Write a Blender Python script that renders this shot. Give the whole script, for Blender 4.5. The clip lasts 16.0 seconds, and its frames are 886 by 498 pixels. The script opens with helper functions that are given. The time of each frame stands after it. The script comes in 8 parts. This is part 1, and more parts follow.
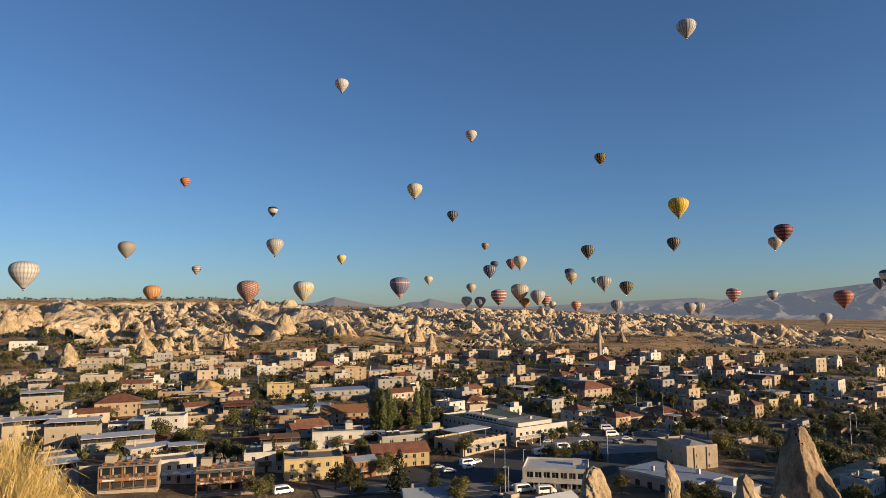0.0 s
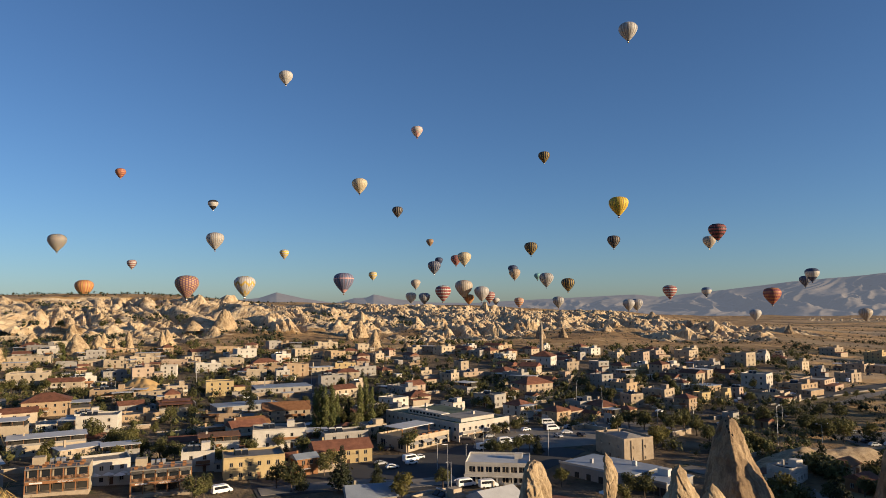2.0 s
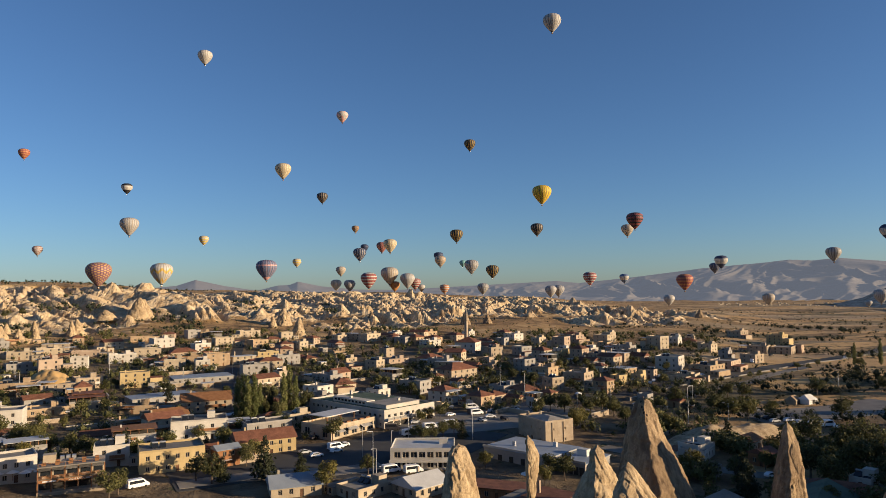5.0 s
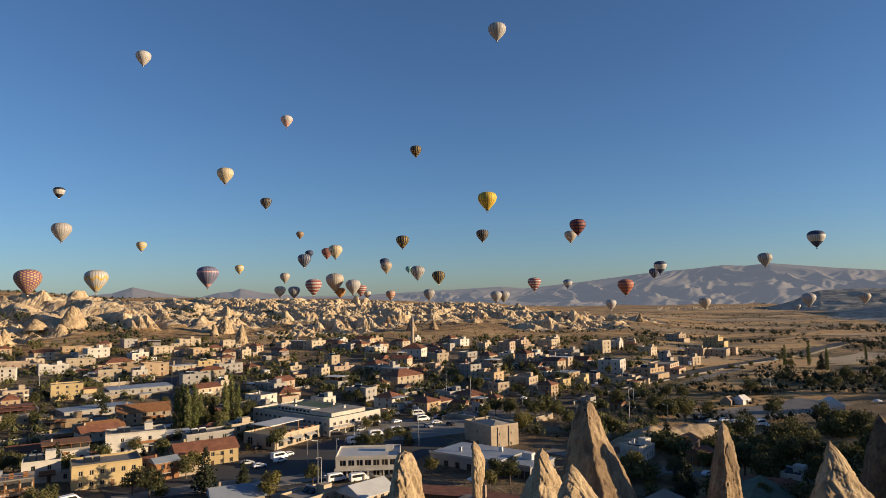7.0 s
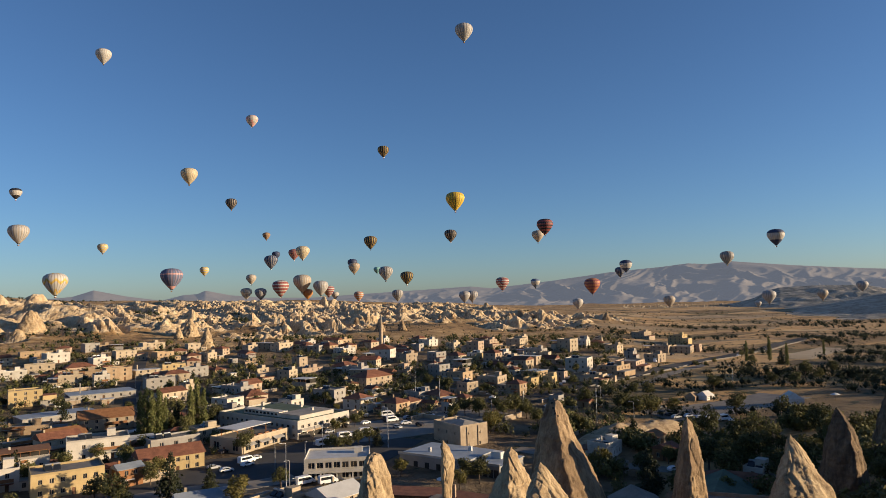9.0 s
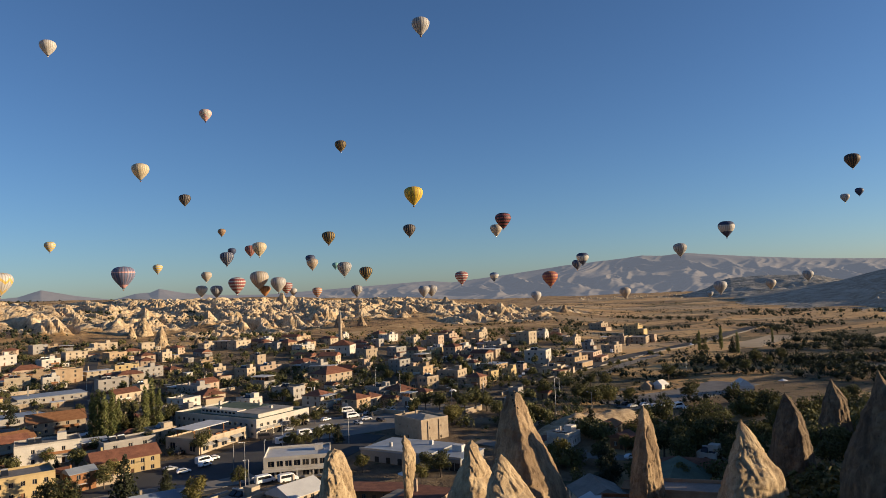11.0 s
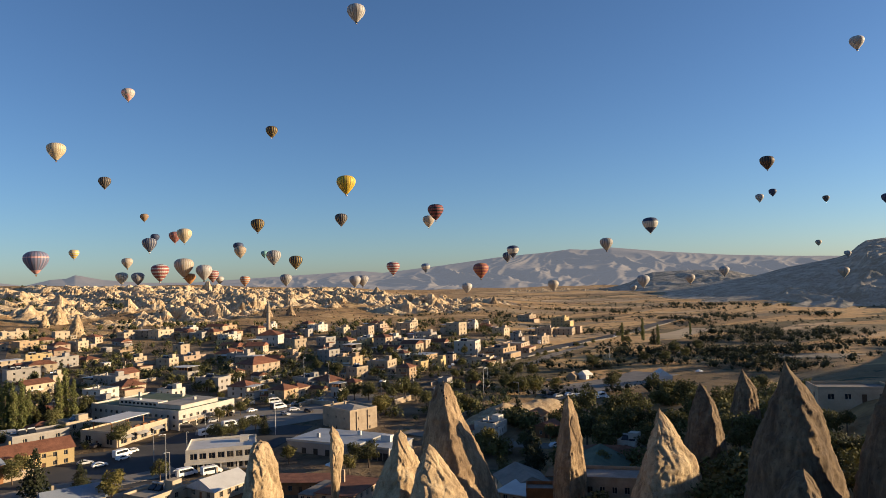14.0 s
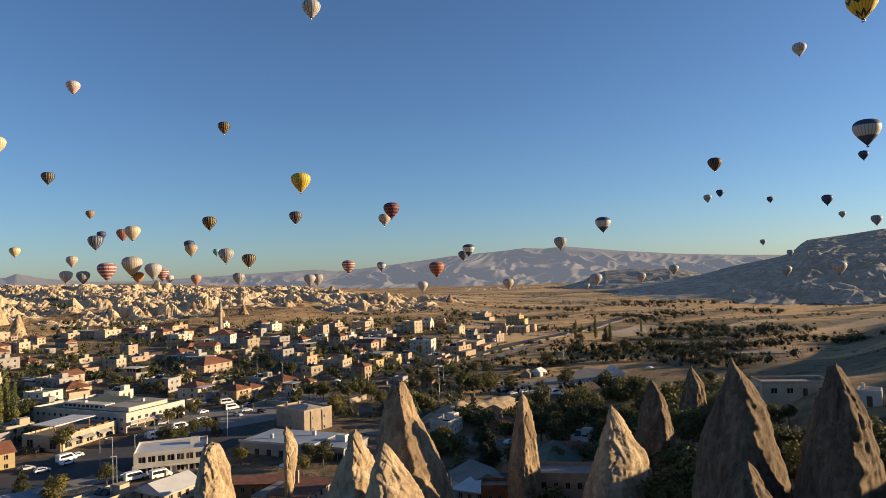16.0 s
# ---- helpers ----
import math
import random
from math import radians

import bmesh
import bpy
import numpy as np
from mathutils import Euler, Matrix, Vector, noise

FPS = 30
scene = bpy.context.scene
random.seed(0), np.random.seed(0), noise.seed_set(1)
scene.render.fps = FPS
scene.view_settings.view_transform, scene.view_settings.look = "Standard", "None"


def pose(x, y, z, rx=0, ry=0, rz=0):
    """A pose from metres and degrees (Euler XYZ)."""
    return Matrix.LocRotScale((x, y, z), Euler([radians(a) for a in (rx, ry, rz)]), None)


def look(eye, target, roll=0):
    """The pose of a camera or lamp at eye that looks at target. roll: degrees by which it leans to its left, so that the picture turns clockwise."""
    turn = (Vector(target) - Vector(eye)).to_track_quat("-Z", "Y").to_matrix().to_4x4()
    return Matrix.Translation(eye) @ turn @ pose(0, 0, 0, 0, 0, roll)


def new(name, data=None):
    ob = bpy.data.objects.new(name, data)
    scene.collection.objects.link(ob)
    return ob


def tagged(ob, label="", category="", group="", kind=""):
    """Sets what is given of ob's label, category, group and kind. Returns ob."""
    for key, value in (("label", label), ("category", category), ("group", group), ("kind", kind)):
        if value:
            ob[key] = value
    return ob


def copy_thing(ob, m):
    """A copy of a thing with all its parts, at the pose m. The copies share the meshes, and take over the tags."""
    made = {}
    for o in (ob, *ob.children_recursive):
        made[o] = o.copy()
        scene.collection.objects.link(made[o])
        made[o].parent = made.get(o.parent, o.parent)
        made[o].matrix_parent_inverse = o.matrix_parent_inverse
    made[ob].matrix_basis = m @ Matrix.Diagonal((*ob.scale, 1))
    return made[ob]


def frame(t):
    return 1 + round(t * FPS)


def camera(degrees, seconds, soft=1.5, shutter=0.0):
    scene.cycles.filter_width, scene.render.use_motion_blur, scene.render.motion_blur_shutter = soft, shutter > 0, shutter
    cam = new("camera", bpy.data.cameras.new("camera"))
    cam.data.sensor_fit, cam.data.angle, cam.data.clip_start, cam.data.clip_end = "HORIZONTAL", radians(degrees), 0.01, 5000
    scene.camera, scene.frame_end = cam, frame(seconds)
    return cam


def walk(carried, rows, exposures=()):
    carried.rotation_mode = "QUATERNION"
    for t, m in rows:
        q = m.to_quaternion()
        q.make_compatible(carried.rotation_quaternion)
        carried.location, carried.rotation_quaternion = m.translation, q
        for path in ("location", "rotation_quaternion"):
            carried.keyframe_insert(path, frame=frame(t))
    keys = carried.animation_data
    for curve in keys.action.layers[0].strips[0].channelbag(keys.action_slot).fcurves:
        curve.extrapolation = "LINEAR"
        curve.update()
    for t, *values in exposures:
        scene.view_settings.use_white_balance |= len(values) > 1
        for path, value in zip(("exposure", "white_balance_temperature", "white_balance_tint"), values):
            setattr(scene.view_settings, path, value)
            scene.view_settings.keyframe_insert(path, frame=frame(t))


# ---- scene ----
cam = camera(66.0, 16.0, soft=0.55)
EYE = (0.0, 0.0, 56.0)
# seconds, azimuth to the right of +y, pitch up, roll to the left
ROWS = [
    (0.0, 3.33, 5.14, -0.54),
    (0.5, 4.61, 4.69, -0.33),
    (1.0, 5.82, 4.56, -0.19),
    (1.5, 6.68, 4.65, -0.10),
    (2.0, 7.99, 4.77, -0.45),
    (2.5, 9.17, 4.65, -0.54),
    (3.0, 9.77, 4.19, -0.78),
    (3.5, 10.80, 3.95, -1.18),
    (4.0, 11.92, 3.77, -1.28),
    (6.5, 17.77, 3.85, -0.48),
    (7.0, 18.72, 4.05, -1.06),
    (7.5, 18.91, 3.77, -1.33),
    (8.0, 19.44, 3.83, -1.51),
    (8.5, 20.22, 3.83, -1.38),
    (9.0, 21.36, 4.01, -1.59),
    (11.5, 25.96, 3.20, -2.06),
    (12.0, 27.34, 3.03, -1.53),
    (12.5, 28.07, 3.08, -1.60),
    (13.0, 28.59, 2.98, -1.88),
    (13.5, 29.56, 2.68, -1.97),
    (14.0, 30.51, 2.46, -1.64),
    (14.5, 31.10, 2.37, -1.88),
    (15.0, 32.23, 2.17, -1.70),
    (15.5, 33.36, 2.13, -1.47),
    (16.0, 34.22, 2.23, -1.67),
]
walk(cam, [(t, pose(*EYE, 90 + up, -roll, -az)) for t, az, up, roll in ROWS],
     exposures=[(0.0, 0.14, 6500, 10), (9.0, 0.19, 6500, 10), (12.5, 0.23, 6550, 10), (14.0, 0.44, 6750, 10), (16.0, 0.46, 6800, 10)])

# world and sun
SUN_AZ, SUN_EL = 118.0, 10.5
world = bpy.data.worlds.new("world")
scene.world = world
world.use_nodes = True
wn = world.node_tree.nodes
sky = wn.new("ShaderNodeTexSky")
sky.sky_type = "NISHITA"
sky.sun_disc = False
sky.sun_elevation, sky.sun_rotation = radians(SUN_EL), radians(SUN_AZ)
sky.altitude, sky.air_density, sky.dust_density, sky.ozone_density = 1100.0, 1.0, 0.9, 3.8
wn["Background"].inputs["Strength"].default_value = 0.112
tint = wn.new("ShaderNodeMix")
tint.data_type, tint.blend_type = "RGBA", "MULTIPLY"
tint.inputs[0].default_value = 1.0
tint.inputs[7].default_value = (0.905, 0.945, 1.04, 1)
world.node_tree.links.new(sky.outputs["Color"], tint.inputs[6])
world.node_tree.links.new(tint.outputs[2], wn["Background"].inputs["Color"])
sun_data = bpy.data.lights.new("sun", "SUN")
sun_data.energy, sun_data.angle, sun_data.color = 7.2, radians(0.55), (1.0, 0.77, 0.50)
sun = new("sun", sun_data)
sa, se = radians(SUN_AZ), radians(SUN_EL)
sun_way = Vector((math.sin(sa) * math.cos(se), math.cos(sa) * math.cos(se), math.sin(se)))
sun.matrix_world = look(Vector((0, 0, 300)) + sun_way * 50, (0, 0, 300))

# ---- ground shape: heights along rays from the viewpoint, by azimuth ----
R_NODES = np.array([0.0, 10, 40, 100, 180, 300, 500, 700, 900, 1200, 1800, 3000, 5200])
PROFILES = []


def profile(az, *heights):
    PROFILES.append((az, np.array((54.4,) + heights)))


profile(-180, 56, 58, 62, 66, 70, 72, 74, 76, 78, 80, 80, 80)
profile(-110, 52, 46, 38, 30, 34, 50, 60, 70, 75, 80, 80, 70)
profile(-60, 48, 36, 24, 14, 12, 24, 36, 52, 72, 80, 80, 60)
profile(-30, 53.4, 36, 20, 8, 6, 14, 31, 56, 80, 82, 60, 30)
profile(-21, 52.3, 35, 18, 6, 5, 13, 29, 55, 80, 82, 55, 25)
profile(-15, 48, 34, 17, 4, 4, 12, 26, 53, 79, 81, 50, 20)
profile(-5, 48, 32, 15, 2, 4, 12, 24, 40, 62, 66, 40, 15)
profile(8, 48, 32, 13, 1, 5, 12, 20, 33, 55, 56, 30, 10)
profile(20, 48, 32, 12, 1, 5, 11, 17, 27, 45, 42, 10, 2)
profile(32, 48, 32, 12, 1, 4, 11, 15, 17, 20, 6, 0, 0)
profile(42, 48, 32, 14, 2, 4, 8, 6, 4, 2, 0, 0, 0)
profile(55, 48, 30, 18, 15, 8, 8, 5, 3, 0, -4, -8, -8)
profile(63, 48, 31, 22, 29, 15, 9, 6, 3, -2, -6, -10, -10)
profile(75, 49, 38, 32, 35, 35, 31, 22, 12, 4, -4, -10, -10)
# unseen rise on the right, heights chosen for the shadow it throws
profile(85, 50, 44, 40, 41, 42, 50, 50, 48, 48, 55, 45, 25)
profile(100, 53, 54, 52, 52, 55, 66, 74, 76, 76, 74, 60, 50)
profile(180, 56, 58, 62, 66, 70, 72, 74, 76, 78, 80, 80, 80)
AZ_NODES = np.array([p[0] for p in PROFILES], float)
HEIGHTS = np.array([p[1] for p in PROFILES])


def base_height(x, y):
    """Smooth height of the ground at x, y (arrays)."""
    x, y = np.asarray(x, float), np.asarray(y, float)
    az = np.degrees(np.arctan2(x, y))
    s = np.sqrt(np.hypot(x, y))
    nodes = np.sqrt(R_NODES)
    i = np.clip(np.searchsorted(AZ_NODES, az) - 1, 0, len(AZ_NODES) - 2)
    u = (az - AZ_NODES[i]) / (AZ_NODES[i + 1] - AZ_NODES[i])
    u = u * u * (3 - 2 * u)
    j = np.clip(np.searchsorted(nodes, s) - 1, 0, len(nodes) - 2)
    v = np.clip((s - nodes[j]) / (nodes[j + 1] - nodes[j]), 0, 1)
    w = np.where(j > 2, v * v * (3 - 2 * v) * 0.5 + v * 0.5, v)
    a = HEIGHTS[i, j] * (1 - w) + HEIGHTS[i, j + 1] * w
    b = HEIGHTS[i + 1, j] * (1 - w) + HEIGHTS[i + 1, j + 1] * w
    return a * (1 - u) + b * u


def value_noise(x, y, cell, seed):
    """Smooth random heights from -1 to 1 over the plan (arrays)."""
    rng = np.random.RandomState(seed)
    table = rng.rand(64, 64) * 2 - 1
    gx, gy = x / cell, y / cell
    ix, iy = np.floor(gx).astype(int), np.floor(gy).astype(int)
    fx, fy = gx - ix, gy - iy
    fx, fy = fx * fx * (3 - 2 * fx), fy * fy * (3 - 2 * fy)
    t = lambda i, j: table[i % 64, j % 64]
    return (t(ix, iy) * (1 - fx) + t(ix + 1, iy) * fx) * (1 - fy) + (t(ix, iy + 1) * (1 - fx) + t(ix + 1, iy + 1) * fx) * fy


def ridged(x, y, cell, seed, octaves=4, gain=0.5):
    """Summed rounded backs with sharp gullies between, 0 to 1."""
    out, amp, total = 0, 1.0, 0.0
    for k in range(octaves):
        c, s = math.cos(0.7 * k + seed), math.sin(0.7 * k + seed)
        u, v = (x * c - y * s) + 37 * k, (x * s + y * c) - 53 * k
        n = np.abs(value_noise(u, v, cell / 2 ** k, seed + 7 * k))
        out = out + amp * n ** 0.7
        total, amp = total + amp, amp * gain
    return out / total


def land_height(x, y):
    """Height of the ground with its swells, before rocks."""
    x, y = np.asarray(x, float), np.asarray(y, float)
    fade = np.clip((np.hypot(x, y) - 480) / 250, 0, 1)
    return base_height(x, y) + fade * (value_noise(x, y, 120, 11) * 2.6 + value_noise(x, y, 40, 12) * 0.9)


def ground_z(x, y):
    return float(land_height(np.array([x]), np.array([y]))[0])


def polar(az, r):
    """Plan place at an azimuth in degrees and a distance."""
    return r * math.sin(radians(az)), r * math.cos(radians(az))


# ---- end of ground shape ----

# ---- materials ----
def ramp(nt, fac, stops):
    n = nt.nodes.new("ShaderNodeValToRGB")
    el = n.color_ramp.elements
    while len(el) < len(stops):
        el.new(0.5)
    for e, (p, c) in zip(el, stops):
        e.position, e.color = p, (*c, 1) if len(c) == 3 else c
    nt.links.new(fac, n.inputs["Fac"])
    return n.outputs["Color"]


def noise_node(nt, vec, scale, detail=4.0, rough=0.55, distort=0.0):
    n = nt.nodes.new("ShaderNodeTexNoise")
    n.inputs["Scale"].default_value, n.inputs["Detail"].default_value = scale, detail
    n.inputs["Roughness"].default_value, n.inputs["Distortion"].default_value = rough, distort
    nt.links.new(vec, n.inputs["Vector"])
    return n.outputs["Fac"]


def mix_rgb(nt, fac, a, b, blend="MIX"):
    n = nt.nodes.new("ShaderNodeMix")
    n.data_type, n.blend_type = "RGBA", blend
    for value, socket in ((fac, n.inputs[0]), (a, n.inputs[6]), (b, n.inputs[7])):
        if isinstance(value, (int, float)):
            socket.default_value = value
        elif isinstance(value, tuple):
            socket.default_value = (*value, 1)
        else:
            nt.links.new(value, socket)
    return n.outputs[2]


def maths(nt, op, a, b=0.0, clamp=False):
    n = nt.nodes.new("ShaderNodeMath")
    n.operation, n.use_clamp = op, clamp
    for value, socket in ((a, n.inputs[0]), (b, n.inputs[1])):
        if isinstance(value, (int, float)):
            socket.default_value = value
        else:
            nt.links.new(value, socket)
    return n.outputs[0]


def start(name, rough=0.85, metal=0.0):
    m = bpy.data.materials.new(name)
    m.use_nodes = True
    nt = m.node_tree
    b = nt.nodes["Principled BSDF"]
    b.inputs["Roughness"].default_value, b.inputs["Metallic"].default_value = rough, metal
    if "Specular IOR Level" in b.inputs:
        b.inputs["Specular IOR Level"].default_value = 0.3
    geo = nt.nodes.new("ShaderNodeNewGeometry")
    tex = nt.nodes.new("ShaderNodeTexCoord")
    info = nt.nodes.new("ShaderNodeObjectInfo")
    return m, nt, b, geo, tex, info


def bump(nt, b, height, strength=0.3, distance=0.05):
    n = nt.nodes.new("ShaderNodeBump")
    n.inputs["Strength"].default_value, n.inputs["Distance"].default_value = strength, distance
    nt.links.new(height, n.inputs["Height"])
    nt.links.new(n.outputs["Normal"], b.inputs["Normal"])


def paint(name, dark, light, scale=0.5, fine=6.0, rough=0.85, vary=0.12, relief=0.2, metal=0.0, world_space=True):
    """Surface between two tones, mottled at two scales, each object a little lighter or darker."""
    m, nt, b, geo, tex, info = start(name, rough, metal)
    vec = geo.outputs["Position"] if world_space else tex.outputs["Object"]
    big, small = noise_node(nt, vec, scale, 3), noise_node(nt, vec, fine, 5)
    f = maths(nt, "ADD", maths(nt, "MULTIPLY", big, 0.65), maths(nt, "MULTIPLY", small, 0.35))
    col = ramp(nt, f, [(0.33, dark), (0.67, light)])
    v = maths(nt, "ADD", maths(nt, "MULTIPLY", info.outputs["Random"], 2 * vary), 1 - vary)
    hsv = nt.nodes.new("ShaderNodeHueSaturation")
    nt.links.new(col, hsv.inputs["Color"])
    nt.links.new(v, hsv.inputs["Value"])
    nt.links.new(hsv.outputs["Color"], b.inputs["Base Color"])
    bump(nt, b, small, relief, 0.04)
    return m


def ground_material():
    m, nt, b, geo, tex, info = start("dry_ground", 0.95)
    pos = geo.outputs["Position"]
    rock = nt.nodes.new("ShaderNodeAttribute")
    rock.attribute_name = "rock"
    town = nt.nodes.new("ShaderNodeAttribute")
    town.attribute_name = "trodden"
    n1, n2, n3 = noise_node(nt, pos, 0.012, 5, 0.6), noise_node(nt, pos, 0.08, 5, 0.65), noise_node(nt, pos, 0.9, 4, 0.6)
    grass = ramp(nt, maths(nt, "ADD", maths(nt, "MULTIPLY", n1, 0.5), maths(nt, "MULTIPLY", n2, 0.5)),
                 [(0.38, (0.115, 0.073, 0.034)), (0.455, (0.265, 0.16, 0.07)), (0.54, (0.40, 0.255, 0.112)), (0.64, (0.53, 0.38, 0.20))])
    earth = ramp(nt, n2, [(0.36, (0.035, 0.031, 0.024)), (0.64, (0.14, 0.112, 0.078))])
    tuff = ramp(nt, maths(nt, "ADD", maths(nt, "MULTIPLY", n2, 0.6), maths(nt, "MULTIPLY", n3, 0.4)),
                [(0.36, (0.22, 0.138, 0.072)), (0.46, (0.42, 0.305, 0.178)), (0.60, (0.61, 0.485, 0.32))])
    col = mix_rgb(nt, town.outputs["Fac"], grass, earth)
    fields = nt.nodes.new("ShaderNodeAttribute")
    fields.attribute_name = "field"
    mp = nt.nodes.new("ShaderNodeMapping")
    mp.inputs["Rotation"].default_value, mp.inputs["Scale"].default_value = (0, 0, 0.62), (0.0045, 0.022, 0.0)
    nt.links.new(pos, mp.inputs["Vector"])
    vor = nt.nodes.new("ShaderNodeTexVoronoi")
    vor.inputs["Scale"].default_value = 1.0
    nt.links.new(mp.outputs[0], vor.inputs["Vector"])
    sep = nt.nodes.new("ShaderNodeSeparateColor")
    nt.links.new(vor.outputs["Color"], sep.inputs[0])
    crop = ramp(nt, sep.outputs[0], [(0.0, (0.065, 0.06, 0.032)), (0.18, (0.20, 0.135, 0.07)), (0.4, (0.47, 0.29, 0.125)), (0.6, (0.55, 0.355, 0.16)), (0.8, (0.47, 0.355, 0.225)), (0.95, (0.075, 0.07, 0.035))])
    crop = mix_rgb(nt, 0.25, crop, grass)
    col = mix_rgb(nt, fields.outputs["Fac"], col, crop)
    edge = maths(nt, "ADD", rock.outputs["Fac"], maths(nt, "MULTIPLY", maths(nt, "SUBTRACT", n2, 0.5), 1.1))
    mask = ramp(nt, edge, [(0.27, (0, 0, 0)), (0.50, (1, 1, 1))])
    col = mix_rgb(nt, mask, col, tuff)
    patchy = maths(nt, "ADD", noise_node(nt, pos, 0.06, 6, 0.75), maths(nt, "MULTIPLY", fields.outputs["Fac"], 0.025))
    scrub = ramp(nt, patchy, [(0.59, (0, 0, 0)), (0.63, (1, 1, 1))])
    scrub = maths(nt, "MULTIPLY", scrub, maths(nt, "SUBTRACT", 1.0, maths(nt, "MULTIPLY", mask, 0.8)))
    col = mix_rgb(nt, scrub, col, (0.05, 0.052, 0.024))
    nt.links.new(col, b.inputs["Base Color"])
    bump(nt, b, maths(nt, "ADD", n2, maths(nt, "MULTIPLY", n3, 0.3)), 0.9, 2.0)
    return m


def rock_material(name, dark, mid, light, scale=0.35):
    m, nt, b, geo, tex, info = start(name, 0.95)
    pos = tex.outputs["Object"]
    mp = nt.nodes.new("ShaderNodeMapping")
    mp.inputs["Scale"].default_value = (1.0, 1.0, 0.4)
    nt.links.new(pos, mp.inputs["Vector"])
    n1, n2, n3 = noise_node(nt, mp.outputs[0], scale, 5, 0.6, 0.6), noise_node(nt, mp.outputs[0], scale * 4, 6, 0.7), noise_node(nt, pos, scale * 22, 3, 0.6)
    f = maths(nt, "ADD", maths(nt, "MULTIPLY", n1, 0.5), maths(nt, "ADD", maths(nt, "MULTIPLY", n2, 0.35), maths(nt, "MULTIPLY", n3, 0.15)))
    col = ramp(nt, f, [(0.38, dark), (0.49, mid), (0.6, light)])
    pits = ramp(nt, noise_node(nt, pos, scale * 8, 2, 0.5), [(0.22, (0.45, 0.38, 0.32)), (0.34, (1, 1, 1))])
    col = mix_rgb(nt, 1.0, col, pits, "MULTIPLY")
    nt.links.new(col, b.inputs["Base Color"])
    bump(nt, b, maths(nt, "ADD", n2, maths(nt, "MULTIPLY", n3, 0.9)), 0.7, 0.13)
    return m


def strata_material():
    """Pale layered tuff: level beds of several greys, broken by gullies and dark scrub, with blue haze put in as
    emission.
    """
    m, nt, b, geo, tex, info = start("hazed_layered_tuff", 0.95)
    pos = geo.outputs["Position"]
    sep = nt.nodes.new("ShaderNodeSeparateXYZ")
    nt.links.new(pos, sep.inputs[0])
    wob = noise_node(nt, pos, 0.012, 5, 0.6)
    bed = maths(nt, "FRACT", maths(nt, "ADD", maths(nt, "MULTIPLY", sep.outputs[2], 0.045), maths(nt, "MULTIPLY", wob, 1.6)))
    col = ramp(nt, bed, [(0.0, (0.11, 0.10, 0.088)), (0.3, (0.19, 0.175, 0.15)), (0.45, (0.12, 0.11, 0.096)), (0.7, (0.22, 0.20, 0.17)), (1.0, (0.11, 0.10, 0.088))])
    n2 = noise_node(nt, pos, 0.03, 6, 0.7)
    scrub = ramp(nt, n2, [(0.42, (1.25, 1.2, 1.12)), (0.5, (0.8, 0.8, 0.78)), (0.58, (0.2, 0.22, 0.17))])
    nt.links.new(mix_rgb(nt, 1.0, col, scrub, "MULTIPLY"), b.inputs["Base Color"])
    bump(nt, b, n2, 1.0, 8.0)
    # faint blue glow imitates the haze in front of these flanks
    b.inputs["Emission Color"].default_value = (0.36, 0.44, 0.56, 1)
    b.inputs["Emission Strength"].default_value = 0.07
    return m


M_GROUND = ground_material()
# browner stone, its colour lowered further to stand in for deep shade
M_DARKTUFF = rock_material("brown_tuff_rock_shaded", (0.058, 0.039, 0.026), (0.114, 0.080, 0.050), (0.204, 0.146, 0.088))
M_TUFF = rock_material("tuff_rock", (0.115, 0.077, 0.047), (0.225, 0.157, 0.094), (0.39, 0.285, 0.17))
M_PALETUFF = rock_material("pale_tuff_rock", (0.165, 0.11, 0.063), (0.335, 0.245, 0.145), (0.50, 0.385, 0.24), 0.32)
M_FARROCK = strata_material()
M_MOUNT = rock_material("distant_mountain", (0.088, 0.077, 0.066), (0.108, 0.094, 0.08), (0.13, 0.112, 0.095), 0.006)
# bluish emission stands in for the haze over the far slopes
haze_glow = M_MOUNT.node_tree.nodes["Principled BSDF"]
haze_glow.inputs["Emission Color"].default_value = (0.41, 0.44, 0.52, 1)
haze_glow.inputs["Emission Strength"].default_value = 0.25


# ---- mesh helpers ----
def mesh_object(name, verts, faces, material, smooth=False):
    me = bpy.data.meshes.new(name)
    me.from_pydata([tuple(v) for v in verts], [], [tuple(f) for f in faces])
    me.materials.append(material)
    if smooth:
        me.polygons.foreach_set("use_smooth", [True] * len(me.polygons))
    me.update()
    return new(name, me)


def grid_mesh(name, pts, material, smooth=True, close=False):
    """A sheet from an array of points (rows, columns, 3)."""
    nr, nc = pts.shape[:2]
    me = bpy.data.meshes.new(name)
    a = np.arange(nr * nc).reshape(nr, nc)
    if close:
        a = np.concatenate([a, a[:, :1]], 1)
    quads = np.stack([a[:-1, :-1], a[:-1, 1:], a[1:, 1:], a[1:, :-1]], -1).reshape(-1, 4)
    me.vertices.add(nr * nc)
    me.vertices.foreach_set("co", pts.reshape(-1).astype(np.float32))
    me.loops.add(quads.size)
    me.loops.foreach_set("vertex_index", quads.reshape(-1).astype(np.int32))
    me.polygons.add(len(quads))
    me.polygons.foreach_set("loop_start", np.arange(0, quads.size, 4, dtype=np.int32))
    me.polygons.foreach_set("use_smooth", np.full(len(quads), smooth))
    me.materials.append(material)
    me.update(calc_edges=True)
    return new(name, me)


def part(name, bm, material, parent, label=""):
    me = bpy.data.meshes.new(name)
    bm.to_mesh(me)
    bm.free()
    me.materials.append(material)
    ob = new(name, me)
    ob.parent = parent
    return tagged(ob, label)


